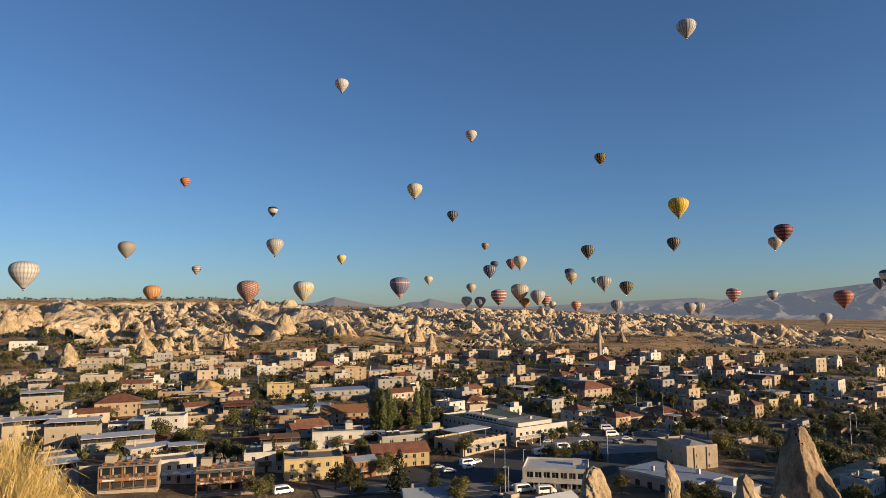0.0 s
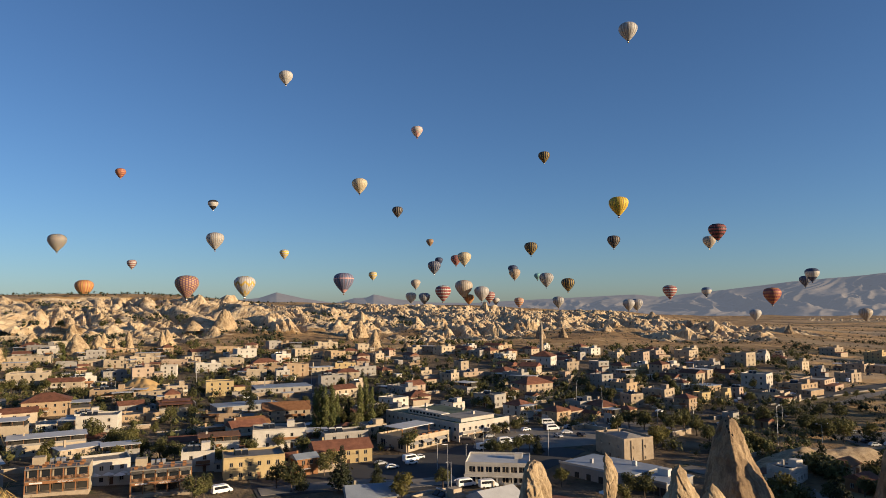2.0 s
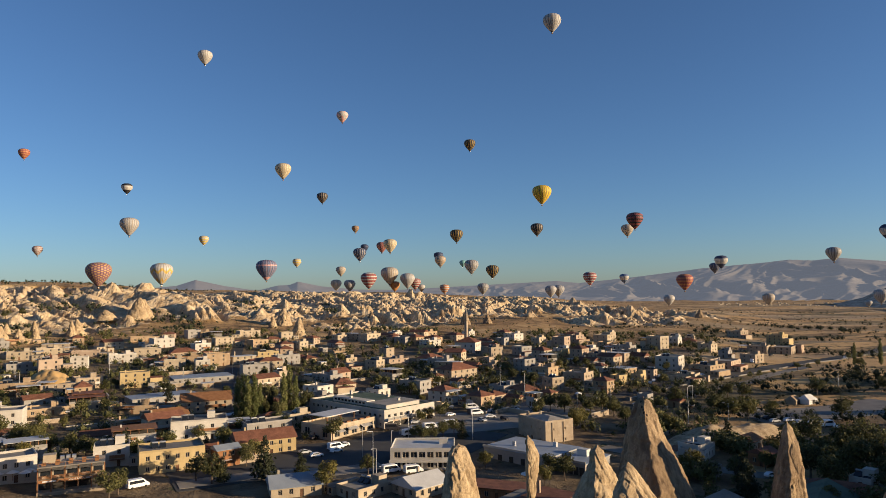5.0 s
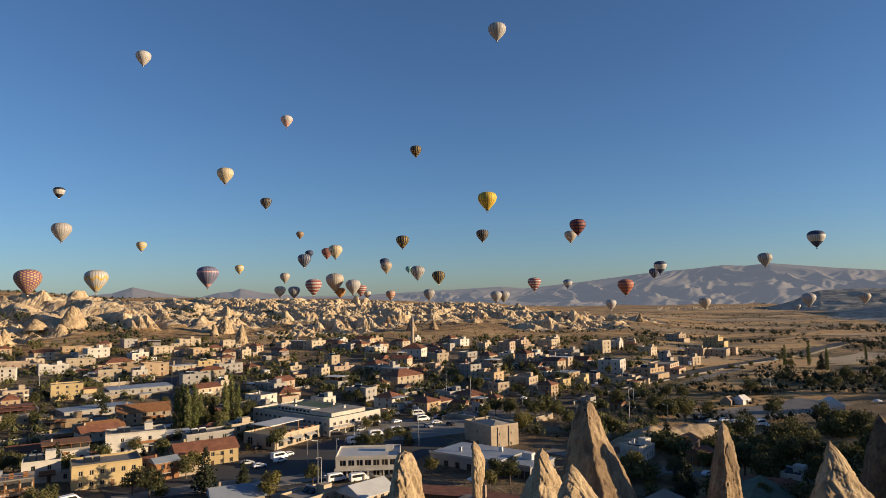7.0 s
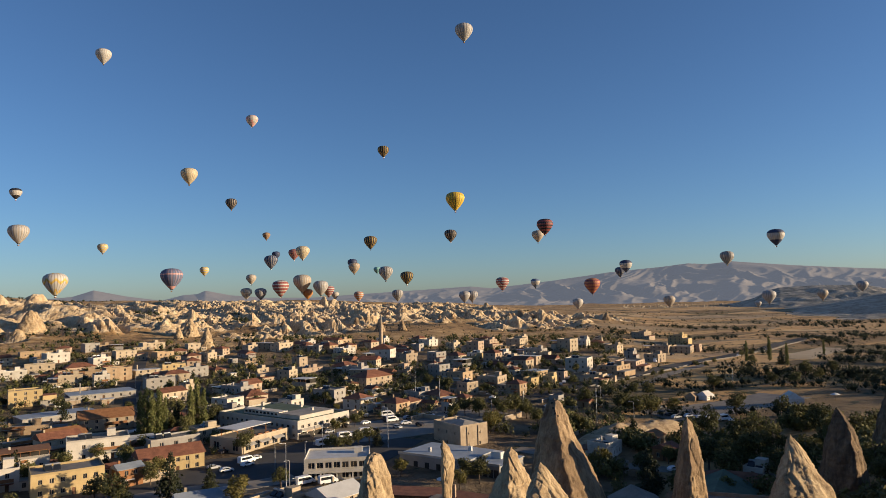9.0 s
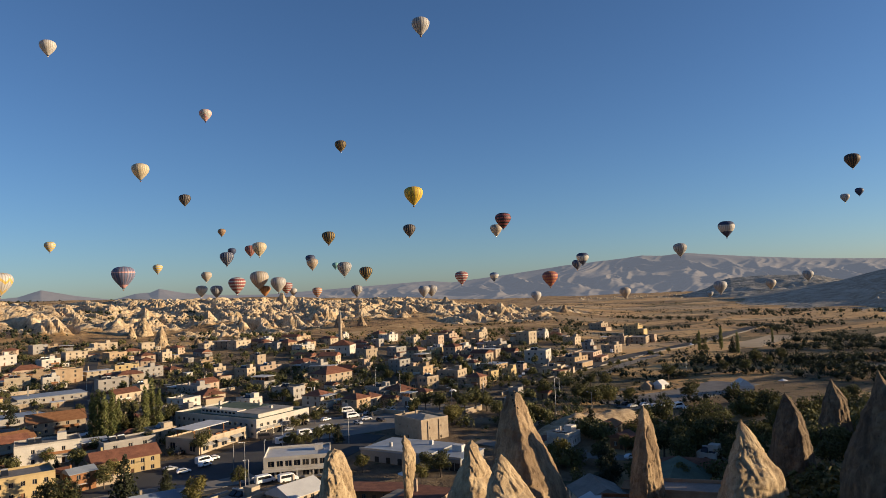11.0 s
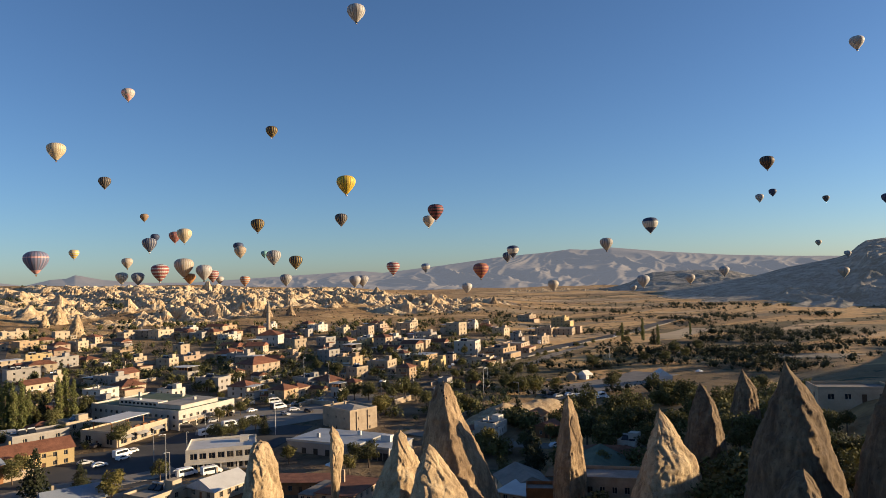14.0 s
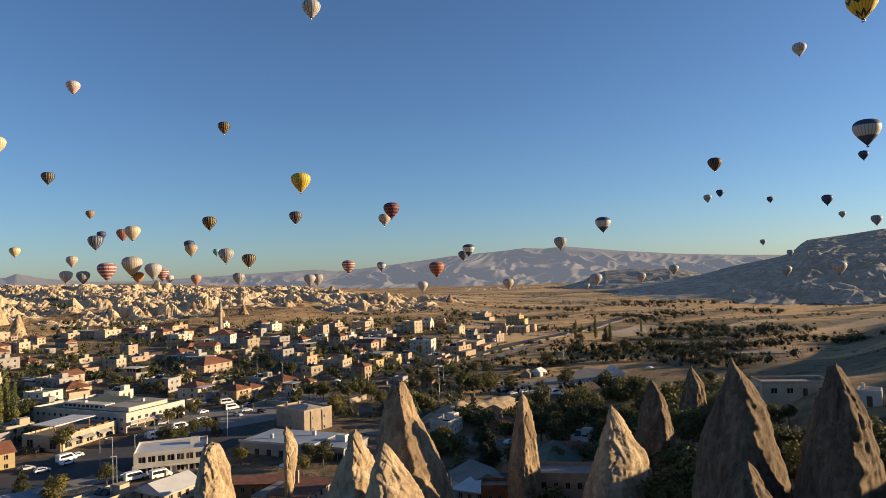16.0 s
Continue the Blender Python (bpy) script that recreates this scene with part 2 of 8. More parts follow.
def shared(name, me, parent, m):
    """A part on a mesh that others use as well, at the pose m in its parent."""
    ob = new(name, me)
    ob.parent = parent
    ob.matrix_basis = m
    return ob


def thing(name, m, label, category, group="", kind=""):
    ob = new(name)
    ob.matrix_basis = m
    ob.empty_display_size = 0.5
    return tagged(ob, label, category, group, kind)


def box_into(bm, x0, y0, z0, x1, y1, z1):
    v = [bm.verts.new(p) for p in ((x0, y0, z0), (x1, y0, z0), (x1, y1, z0), (x0, y1, z0), (x0, y0, z1), (x1, y0, z1), (x1, y1, z1), (x0, y1, z1))]
    for f in ((3, 2, 1, 0), (4, 5, 6, 7), (0, 1, 5, 4), (1, 2, 6, 5), (2, 3, 7, 6), (3, 0, 4, 7)):
        bm.faces.new([v[i] for i in f])


def box_bm(*c):
    bm = bmesh.new()
    box_into(bm, *c)
    return bm


# ---- the land ----
def rock_mask(x, y):
    """Where bare tuff breaks through: the badlands beyond the town."""
    az, r = np.degrees(np.arctan2(x, y)), np.hypot(x, y)
    near = np.interp(az, [-40, -24, -8, 5, 14, 22, 33, 38], [640, 640, 660, 710, 710, 745, 840, 985])
    far = np.interp(az, [-40, -24, -10, -4, 5, 14, 22, 33, 38], [1040, 1060, 1110, 1190, 1230, 1240, 1230, 1160, 1010])
    inside = np.minimum((r - near) / 60, (far - r) / 40)
    wander = value_noise(x, y, 90, 3) * 1.2 + value_noise(x, y, 35, 4) * 0.7
    side = np.clip((az + 60) / 8, 0, 1) * np.clip((38 - az) / 3, 0, 1)
    return np.clip(inside * 0.62 + wander * 1.1 - 0.16, 0, 1) * side * np.clip(inside + 1, 0, 1)


def build_ground():
    az = np.concatenate([np.arange(-180, -40, 4.0), np.arange(-40, 76, 0.13), np.arange(76, 180.1, 4.0)])
    r = np.concatenate([[0.02], np.geomspace(0.5, 90, 40), np.arange(94, 560, 4.0), np.arange(562, 1250, 2.8), np.geomspace(1255, 5150, 60)])
    A, D = np.meshgrid(np.radians(az), r)
    x, y = D * np.sin(A), D * np.cos(A)
    z = land_height(x, y)
    rock = rock_mask(x, y)
    arc = D * A
    # rounded fins with sharp gullies that run down towards the valley
    warp = 30 * value_noise(x, y, 85, 21)
    lean = arc + 0.5 * D + warp
    fins = np.abs(value_noise(lean, D * 0.16 + 0.3 * arc, 31, 22)) ** 0.75
    ribs = np.abs(value_noise(lean * 1.1 + 0.4 * warp, D * 0.25, 13, 24)) ** 0.75
    rills = np.abs(value_noise(lean * 0.9, D * 0.3, 5.5, 26)) ** 0.8
    broken = ridged(x, y, 26, 71, 4, 0.6)
    stretched = np.abs(value_noise(arc + 0.35 * D + 0.6 * warp, D * 0.3, 9, 75)) ** 0.7 + 0.4 * np.abs(value_noise(arc + 0.3 * D, D * 0.3, 4, 76))
    right = np.clip((np.degrees(A) + 3) / 9, 0, 1)
    smooth_fins = (fins - 0.45) * 21 + (ribs - 0.45) * 7 + (rills - 0.4) * 2.6 + (broken - 0.5) * 9
    knobs = (fins - 0.45) * 10 + (broken - 0.5) * 17 + (stretched - 0.6) * 6
    z = z + rock * (smooth_fins * (1 - right) + knobs * right)
    # many small cones, none higher than the skyline
    rng = np.random.RandomState(5)
    step, a0 = np.radians(0.13), np.radians(-40)
    cols = np.where((az >= -40 - 1e-6) & (az < 76))[0]
    c0 = cols[0]
    rr = np.arange(900, 1400, 20.0)
    for _ in range(620):
        ca, cr = np.radians(rng.uniform(-36, 37)), rng.uniform(650, 1200)
        if ca < 0.05 and rng.rand() < 0.7:
            continue
        cx, cy = cr * math.sin(ca), cr * math.cos(ca)
        if rock_mask(np.array([cx]), np.array([cy]))[0] < 0.3:
            continue
        rad = rng.uniform(4, 12)
        h = rad * rng.uniform(0.35, 0.8)
        skyline = ((base_height(rr * math.sin(ca), rr * math.cos(ca)) - EYE[2]) / rr).max()
        h = min(h, EYE[2] + (skyline + 0.004) * cr - ground_z(cx, cy))
        if h < 1.5:
            continue
        i0, i1 = np.searchsorted(r, [cr - rad, cr + rad])
        da = rad / cr
        j0 = c0 + max(0, int((ca - da - a0) / step))
        j1 = c0 + min(len(cols) - 1, int((ca + da - a0) / step) + 1)
        d = np.hypot(x[i0:i1, j0:j1] - cx, y[i0:i1, j0:j1] - cy) / rad
        ang = np.arctan2(y[i0:i1, j0:j1] - cy, x[i0:i1, j0:j1] - cx)
        d = d * (1 + 0.12 * np.sin(ang * 5 + cx) + 0.06 * np.sin(ang * 11 + cy))
        z[i0:i1, j0:j1] += h * np.clip(1 - d, 0, 1) ** 0.85
        rock[i0:i1, j0:j1] = np.maximum(rock[i0:i1, j0:j1], np.clip(1.4 - d, 0, 1))
    town = np.clip((D - 110) / 40, 0, 1) * np.clip((620 - D) / 120, 0, 1) * np.clip((40 - np.degrees(A)) / 5, 0, 1) * 0.8
    ob = grid_mesh("ground", np.stack([x, y, z], -1), M_GROUND)
    crisp = rock[:-1, :-1].reshape(-1) < 0.25
    ob.data.polygons.foreach_set("use_smooth", crisp)
    plain = np.clip((np.degrees(A) - 31) / 5, 0, 1) * np.clip((78 - np.degrees(A)) / 5, 0, 1) * np.clip((D - 270) / 40, 0, 1) * np.clip((3000 - D) / 500, 0, 1)
    for name, values in (("rock", rock), ("trodden", town), ("field", plain)):
        at = ob.data.attributes.new(name, "FLOAT", "POINT")
        at.data.foreach_set("value", values.reshape(-1).astype(np.float32))
    return tagged(ob, "dry grassy valley ground with pale bare tuff badlands", "ground", kind="structure")


ground = build_ground()


def range_mesh(name, outline, r_ridge, foot, z_foot, material, label, rough, seed, gully, bend=1.35, rows=90):
    """A far range: skyline by (azimuth, elevation) pairs at r_ridge, foot by (azimuth, distance) pairs."""
    a = np.arange(outline[0][0], outline[-1][0], 0.1)
    el = np.interp(a, [o[0] for o in outline], [o[1] for o in outline])
    r_foot = np.interp(a, [o[0] for o in foot], [o[1] for o in foot])[None, :]
    top = EYE[2] + r_ridge * np.tan(np.radians(el))
    s = np.linspace(0, 1, rows)[:, None]
    dist = r_foot + (r_ridge - r_foot) * s
    A = np.radians(a)[None, :] + 0 * s
    x, y = dist * np.sin(A), dist * np.cos(A)
    # spurs run down the slope, leaning a little to one side, with side gullies
    u = A * r_ridge + 0.45 * dist + gully * value_noise(x, y, gully * 2.2, seed + 9)
    g = 1 - np.abs(value_noise(u, dist * 0.35, gully, seed)) ** 0.85
    g2 = 1 - np.abs(value_noise(u * 1.1 - 0.5 * dist, dist * 0.5, gully * 0.42, seed + 2)) ** 0.85
    g3 = 1 - np.abs(value_noise(u - 0.9 * dist, dist * 0.7, gully * 0.17, seed + 4)) ** 0.85
    body = np.sin(np.pi * np.clip(s, 0, 1) ** 0.75)
    tall = np.clip((top[None, :] - z_foot) / 200, 0.08, 1.2)
    z = z_foot + (top[None, :] - z_foot) * s ** bend + tall * ((g - 0.6) + 0.55 * (g2 - 0.6) + 0.12 * (g3 - 0.6)) * rough * body + rough * 0.04 * tall * (g2 - 0.6) * s
    back = np.stack([1.06 * x[-1], 1.06 * y[-1], 0 * x[-1]], -1)[None]
    return tagged(grid_mesh(name, np.concatenate([np.stack([x, y, z], -1), back]), material), label, "mountain", kind="structure")


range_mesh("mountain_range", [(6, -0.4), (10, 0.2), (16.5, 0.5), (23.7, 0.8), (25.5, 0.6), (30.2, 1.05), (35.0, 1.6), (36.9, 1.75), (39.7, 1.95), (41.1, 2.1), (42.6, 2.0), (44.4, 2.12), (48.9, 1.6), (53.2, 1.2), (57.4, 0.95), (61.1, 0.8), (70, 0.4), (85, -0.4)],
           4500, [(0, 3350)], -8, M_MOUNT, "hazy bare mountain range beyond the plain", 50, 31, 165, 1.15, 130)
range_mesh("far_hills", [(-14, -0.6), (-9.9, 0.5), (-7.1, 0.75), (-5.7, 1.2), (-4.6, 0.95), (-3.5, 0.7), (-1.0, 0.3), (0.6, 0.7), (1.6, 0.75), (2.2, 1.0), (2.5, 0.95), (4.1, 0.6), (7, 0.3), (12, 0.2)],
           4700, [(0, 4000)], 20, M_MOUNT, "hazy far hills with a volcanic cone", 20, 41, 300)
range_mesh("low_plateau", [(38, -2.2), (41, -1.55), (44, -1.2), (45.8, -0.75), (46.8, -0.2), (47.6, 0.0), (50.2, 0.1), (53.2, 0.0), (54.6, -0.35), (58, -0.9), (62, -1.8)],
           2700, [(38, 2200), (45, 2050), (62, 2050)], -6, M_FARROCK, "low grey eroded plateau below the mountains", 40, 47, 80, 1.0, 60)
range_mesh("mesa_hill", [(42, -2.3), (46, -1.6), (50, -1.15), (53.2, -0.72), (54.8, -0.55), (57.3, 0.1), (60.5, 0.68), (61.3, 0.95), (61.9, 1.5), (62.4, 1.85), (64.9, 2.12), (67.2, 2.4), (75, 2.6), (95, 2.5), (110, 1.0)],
           2300, [(42, 1800), (47, 1560), (53, 1200), (57, 1060), (65, 1010), (75, 1050)], -3, M_FARROCK, "flat-topped mesa with eroded grey flanks in shade and blue haze", 32, 51, 60, 1.25, 130)

# ---- palette ----
M_WALLS = {
    "cream": paint("cream_plaster", (0.326, 0.260, 0.178), (0.465, 0.387, 0.282), 0.25, 3.0),
    "ochre": paint("ochre_stone", (0.279, 0.194, 0.116), (0.403, 0.298, 0.190), 0.3, 3.0),
    "yellow": paint("yellow_plaster", (0.370, 0.273, 0.132), (0.484, 0.370, 0.194), 0.25, 3.0),
    "white": paint("white_paint", (0.405, 0.370, 0.312), (0.563, 0.524, 0.458), 0.2, 3.0),
    "grey": paint("grey_plaster", (0.232, 0.216, 0.194), (0.326, 0.302, 0.271), 0.3, 3.0),
    "pink": paint("pink_plaster", (0.341, 0.252, 0.182), (0.426, 0.326, 0.240), 0.3, 3.0),
    "stone": paint("cut_tuff_stone", (0.279, 0.216, 0.151), (0.403, 0.326, 0.236), 0.6, 2.5, relief=0.5),
    "timber": paint("brown_timber", (0.185, 0.084, 0.035), (0.299, 0.145, 0.066), 0.8, 5.0),
}
M_TILE = paint("clay_roof_tiles", (0.10, 0.042, 0.026), (0.235, 0.10, 0.058), 0.5, 4.0, relief=0.6, vary=0.2)
M_ROOF = paint("grey_screed_roof", (0.162, 0.149, 0.132), (0.281, 0.259, 0.225), 0.3, 2.5, vary=0.3)
M_ROOFWHITE = paint("white_sheet_roof", (0.398, 0.398, 0.390), (0.520, 0.520, 0.506), 0.3, 3.0, rough=0.6)
M_ROOFBLUE = paint("blue_grey_sheet_roof", (0.201, 0.233, 0.270), (0.283, 0.315, 0.352), 0.3, 3.0, rough=0.55)
M_ROOFGREEN = paint("green_felt_roof", (0.06, 0.09, 0.06), (0.12, 0.15, 0.10), 0.3, 3.0)
# near-black colour, mostly standing in for the unlit depth of openings
M_DARK = paint("dark_interior", (0.02, 0.018, 0.016), (0.045, 0.04, 0.035), 0.5, 3.0)
M_METAL = paint("galvanised_metal", (0.42, 0.42, 0.42), (0.58, 0.58, 0.58), 1.0, 8.0, rough=0.45, metal=0.8)
M_FRAME = paint("window_frame_paint", (0.30, 0.24, 0.18), (0.48, 0.42, 0.34), 1.0, 8.0, vary=0.4)
M_DOOR = paint("brown_door", (0.10, 0.05, 0.03), (0.20, 0.11, 0.06), 1.0, 8.0, vary=0.4)
M_BARK = paint("bark", (0.07, 0.05, 0.035), (0.15, 0.11, 0.08), 1.0, 6.0)
M_ASPHALT = paint("asphalt", (0.047, 0.048, 0.050), (0.075, 0.074, 0.073), 0.15, 4.0, rough=0.9)
M_PAVING = paint("pale_paving", (0.151, 0.138, 0.120), (0.226, 0.208, 0.182), 0.2, 3.0)
M_CANVAS = paint("white_canvas", (0.527, 0.510, 0.476), (0.646, 0.629, 0.595), 0.5, 4.0)
M_STUBBLE = paint("golden_stubble", (0.33, 0.20, 0.08), (0.50, 0.33, 0.14), 0.05, 0.6, 0.95)
M_PALEFIELD = paint("pale_dry_field", (0.30, 0.235, 0.15), (0.42, 0.34, 0.23), 0.05, 0.6, 0.95)
M_RUBBER = paint("black_rubber", (0.012, 0.012, 0.012), (0.03, 0.03, 0.03), 1.0, 9.0)


def glass_material():
    m, nt, b, geo, tex, info = start("window_glass", 0.06)
    b.inputs["Base Color"].default_value = (0.018, 0.022, 0.028, 1)
    b.inputs["Specular IOR Level"].default_value = 0.6
    return m


M_GLASS = glass_material()


def leaf_material(name, dark, light):
    m, nt, b, geo, tex, info = start(name, 0.7)
    f = maths(nt, "ADD", maths(nt, "MULTIPLY", geo.outputs["Random Per Island"], 0.6), maths(nt, "MULTIPLY", info.outputs["Random"], 0.4))
    nt.links.new(ramp(nt, f, [(0.1, dark), (0.9, light)]), b.inputs["Base Color"])
    tr = nt.nodes.new("ShaderNodeBsdfTranslucent")
    nt.links.new(ramp(nt, f, [(0.1, dark), (0.9, light)]), tr.inputs["Color"])
    mx = nt.nodes.new("ShaderNodeMixShader")
    mx.inputs[0].default_value = 0.18
    nt.links.new(b.outputs[0], mx.inputs[1])
    nt.links.new(tr.outputs[0], mx.inputs[2])
    nt.links.new(mx.outputs[0], nt.nodes["Material Output"].inputs["Surface"])
    return m


M_LEAF = leaf_material("green_leaves", (0.026, 0.032, 0.011), (0.15, 0.14, 0.046))
M_LEAFYEL = leaf_material("yellowing_leaves", (0.06, 0.062, 0.016), (0.19, 0.16, 0.045))
M_NEEDLE = leaf_material("dark_needles", (0.014, 0.020, 0.009), (0.05, 0.056, 0.024))
M_POPLAR = leaf_material("poplar_leaves", (0.06, 0.075, 0.02), (0.20, 0.20, 0.065))
M_STRAW = leaf_material("dry_straw", (0.34, 0.23, 0.07), (0.62, 0.46, 0.18))


# ---- rock chimneys ----
def pinnacle(az, dist, levels, ridge, seed, material, caves=0, rough=1.0, label="tall pointed tuff fairy chimney with weathered flanks"):
    """A tuff tower seen over the slope: levels (height, left, right of the tip's upright), a worn
    ridge between its two fronts at -1..1 across, runnels, bedding and pits."""
    cx, cy = polar(az, dist)
    z0 = ground_z(cx, cy) - 1.5
    L = np.array(levels)
    slope = (L[-1] - L[-2]) / (L[-2, 0] - L[-1, 0])
    low = L[-1] + slope * (L[-1, 0] - z0) * np.array([1, 0.75, 0.75])
    low[0] = z0
    L = np.concatenate([L, low[None]])
    rings, segs = 150, 120
    h = L[0, 0] - z0
    s = np.linspace(0, 1, rings) ** 1.25
    zz = L[0, 0] - s * h
    left, right = np.interp(-zz, -L[:, 0], L[:, 1]), np.interp(-zz, -L[:, 0], L[:, 2])
    for _ in range(2):
        left[1:-1] = (left[:-2] + 2 * left[1:-1] + left[2:]) / 4
        right[1:-1] = (right[:-2] + 2 * right[1:-1] + right[2:]) / 4
    mid, half = (left + right) / 2, np.maximum((right - left) / 2, 0.12)
    ux, uy, fx, fy = math.cos(radians(az)), -math.sin(radians(az)), -math.sin(radians(az)), -math.cos(radians(az))
    pts = np.zeros((rings + 1, segs, 3))
    off = Vector((seed * 7.3, seed * 3.1, seed * 1.7))
    for i in range(rings):
        e = max(-0.85, min(0.85, ridge + 0.22 * noise.noise(Vector((0, 0, zz[i] * 0.35)) + off) + 0.1 * noise.noise(Vector((3, 0, zz[i] * 1.1)) + off)))
        hw = half[i]
        for j in range(segs):
            a = 2 * math.pi * j / segs
            c, d = math.cos(a), math.sin(a)
            if d > 0:
                tent = 1 - (e - c) / (e + 1) if c < e else 1 - (c - e) / (1 - e)
                d = 1.55 * (0.35 * d + 0.65 * tent ** 0.85)
            px, py, pz = c * hw, d * hw, zz[i]
            q = Vector((px, py, pz)) + off
            runnel = 1 - abs(noise.noise(Vector((q.x * 0.7 + q.z * 0.12, q.y * 0.7, q.z * 0.12))))
            fine = 1 - abs(noise.noise(Vector((q.x * 2.4, q.y * 2.4, q.z * 0.7))))
            bed = noise.noise(Vector((q.x * 0.25, q.y * 0.25, q.z * 1.6)))
            crag = noise.ridged_multi_fractal(Vector((q.x, q.y, q.z * 0.55)) * 0.42, 0.85, 2.1, 6, 1.0, 2.0)
            near, second = noise.voronoi(Vector((q.x, q.y, q.z * 0.45)) * 0.5)[0][:2]
            f = (runnel * runnel - 0.55) * 0.30 + (fine * fine - 0.55) * 0.10 + bed * 0.08 + (crag - 1.1) * 0.17
            f -= 0.16 * max(0.0, 1 - (second - near) / 0.12)
            f *= rough * min(1.0, 0.25 + hw / 3.0)
            px, py = px + c * f, py + d * f
            pts[i + 1, j] = (ux * (mid[i] + px) + fx * py, uy * (mid[i] + px) + fy * py, pz - z0 + 0.3 * f)
    pts[0] = pts[1].mean(0) + np.array([0, 0, 0.12])
    ob = grid_mesh("fairy_chimney", pts, material, True, True)
    ob.matrix_basis = pose(cx, cy, z0)
    for n in range(caves):
        i = 4 + int(rings * 0.16 * ((n * 0.37 + seed * 0.13) % 1.0))
        j = int(segs * (0.17 + 0.16 * ((n * 0.61 + seed * 0.29) % 1.0)))
        q = pts[i + 1, j]
        # a near-black box stands for the shaded inside of a cave
        hole = part("cave_opening", box_bm(-0.15, -0.1, -0.2, 0.15, 0.25, 0.2), M_DARK, ob)
        hole.matrix_basis = pose(q[0], q[1], q[2], 0, 0, -az)
    return tagged(ob, label, "rock", "fairy chimneys")


def fairy_chimney(az, dist, tip_z, base_r, tip_r=0.5, lean=(0.0, 0.0), power=0.9, seed=0, rings=100, segs=100, rough=1.0, pale=False, caves=0, label="tall pointed tuff fairy chimney with weathered flanks", foot=None):
    """A pointed tuff tower: rings round an axis that leans, with flutes, bulges and pits."""
    cx, cy = polar(az, dist)
    z0 = (ground_z(cx, cy) if foot is None else foot) - 1.5
    h = tip_z - z0
    s = np.linspace(0, 1, rings)[:, None]
    th = np.linspace(0, 2 * np.pi, segs, endpoint=False)[None, :]
    rad = tip_r + (base_r - tip_r) * s ** power
    pts = np.zeros((rings + 1, segs, 3))
    flute = np.zeros((rings, segs))
    size = min(4.0, 0.55 * base_r)
    for i in range(rings):
        for j in range(segs):
            a, rr = th[0, j], float(rad[i, j if rad.shape[1] > 1 else 0])
            p = Vector((math.cos(a) * rr, math.sin(a) * rr, -s[i, 0] * h * 0.8)) / size + Vector((seed * 7.3, 3.1 * seed, 0))
            f = noise.fractal(p * 0.8, 0.9, 2.1, 5) * 0.13
            rib = 1 - abs(noise.noise(Vector((p.x * 1.3, p.y * 1.3, p.z * 0.5 + 5))))
            f += (rib * rib - 0.6) * 0.10
            rib = 1 - abs(noise.noise(p * 2.1))
            f += (rib * rib - 0.6) * 0.10
            f -= max(0.0, noise.noise(p * 3.4) - 0.26) * 0.14
            f += (0.5 - abs(noise.noise(p * 5.0))) * 0.035
            flute[i, j] = f * min(1.0, 1.6 * size / (rr + 0.5))
    soft = np.minimum(1, s * 6 + 0.35)
    rad = rad * (1 + flute * rough * soft)
    zz = tip_z - s * h + flute * rough * 0.8 * soft
    ax, ay = lean[0] * (1 - s) ** 1.3, lean[1] * (1 - s) ** 1.3
    pts[1:, :, 0] = rad * np.cos(th) + ax
    pts[1:, :, 1] = rad * np.sin(th) + ay
    pts[1:, :, 2] = zz - z0
    pts[0, :, 0], pts[0, :, 1], pts[0, :, 2] = lean[0], lean[1], tip_z - z0 + 0.25
    ob = grid_mesh("fairy_chimney", pts[::-1], M_PALETUFF if pale else M_TUFF, True, True)
    ob.matrix_basis = pose(cx, cy, z0)
    for n in range(caves):
        # small near-black boxes for the shade in hand-cut openings, on the side that looks over the valley
        i = int(rings * (0.45 + 0.42 * ((n * 0.37 + seed * 0.13) % 1.0)))
        a = math.atan2(-cy, -cx) + 1.3 * (((n * 0.61 + seed * 0.29) % 1.0) - 0.5)
        j = int(round(a / (2 * math.pi) * segs)) % segs
        q = pts[i + 1, j]
        w = 0.035 * h if dist > 300 else 0.35
        hole = part("cave_opening", box_bm(-w / 2, -0.12, -w * 0.7, w / 2, 0.25, w * 0.7), M_DARK, ob)
        hole.matrix_basis = pose(q[0], q[1], q[2], 0, 0, math.degrees(a) + 90)
    return tagged(ob, label, "rock", "fairy chimneys")


# ---- houses ----
TAKEN = []


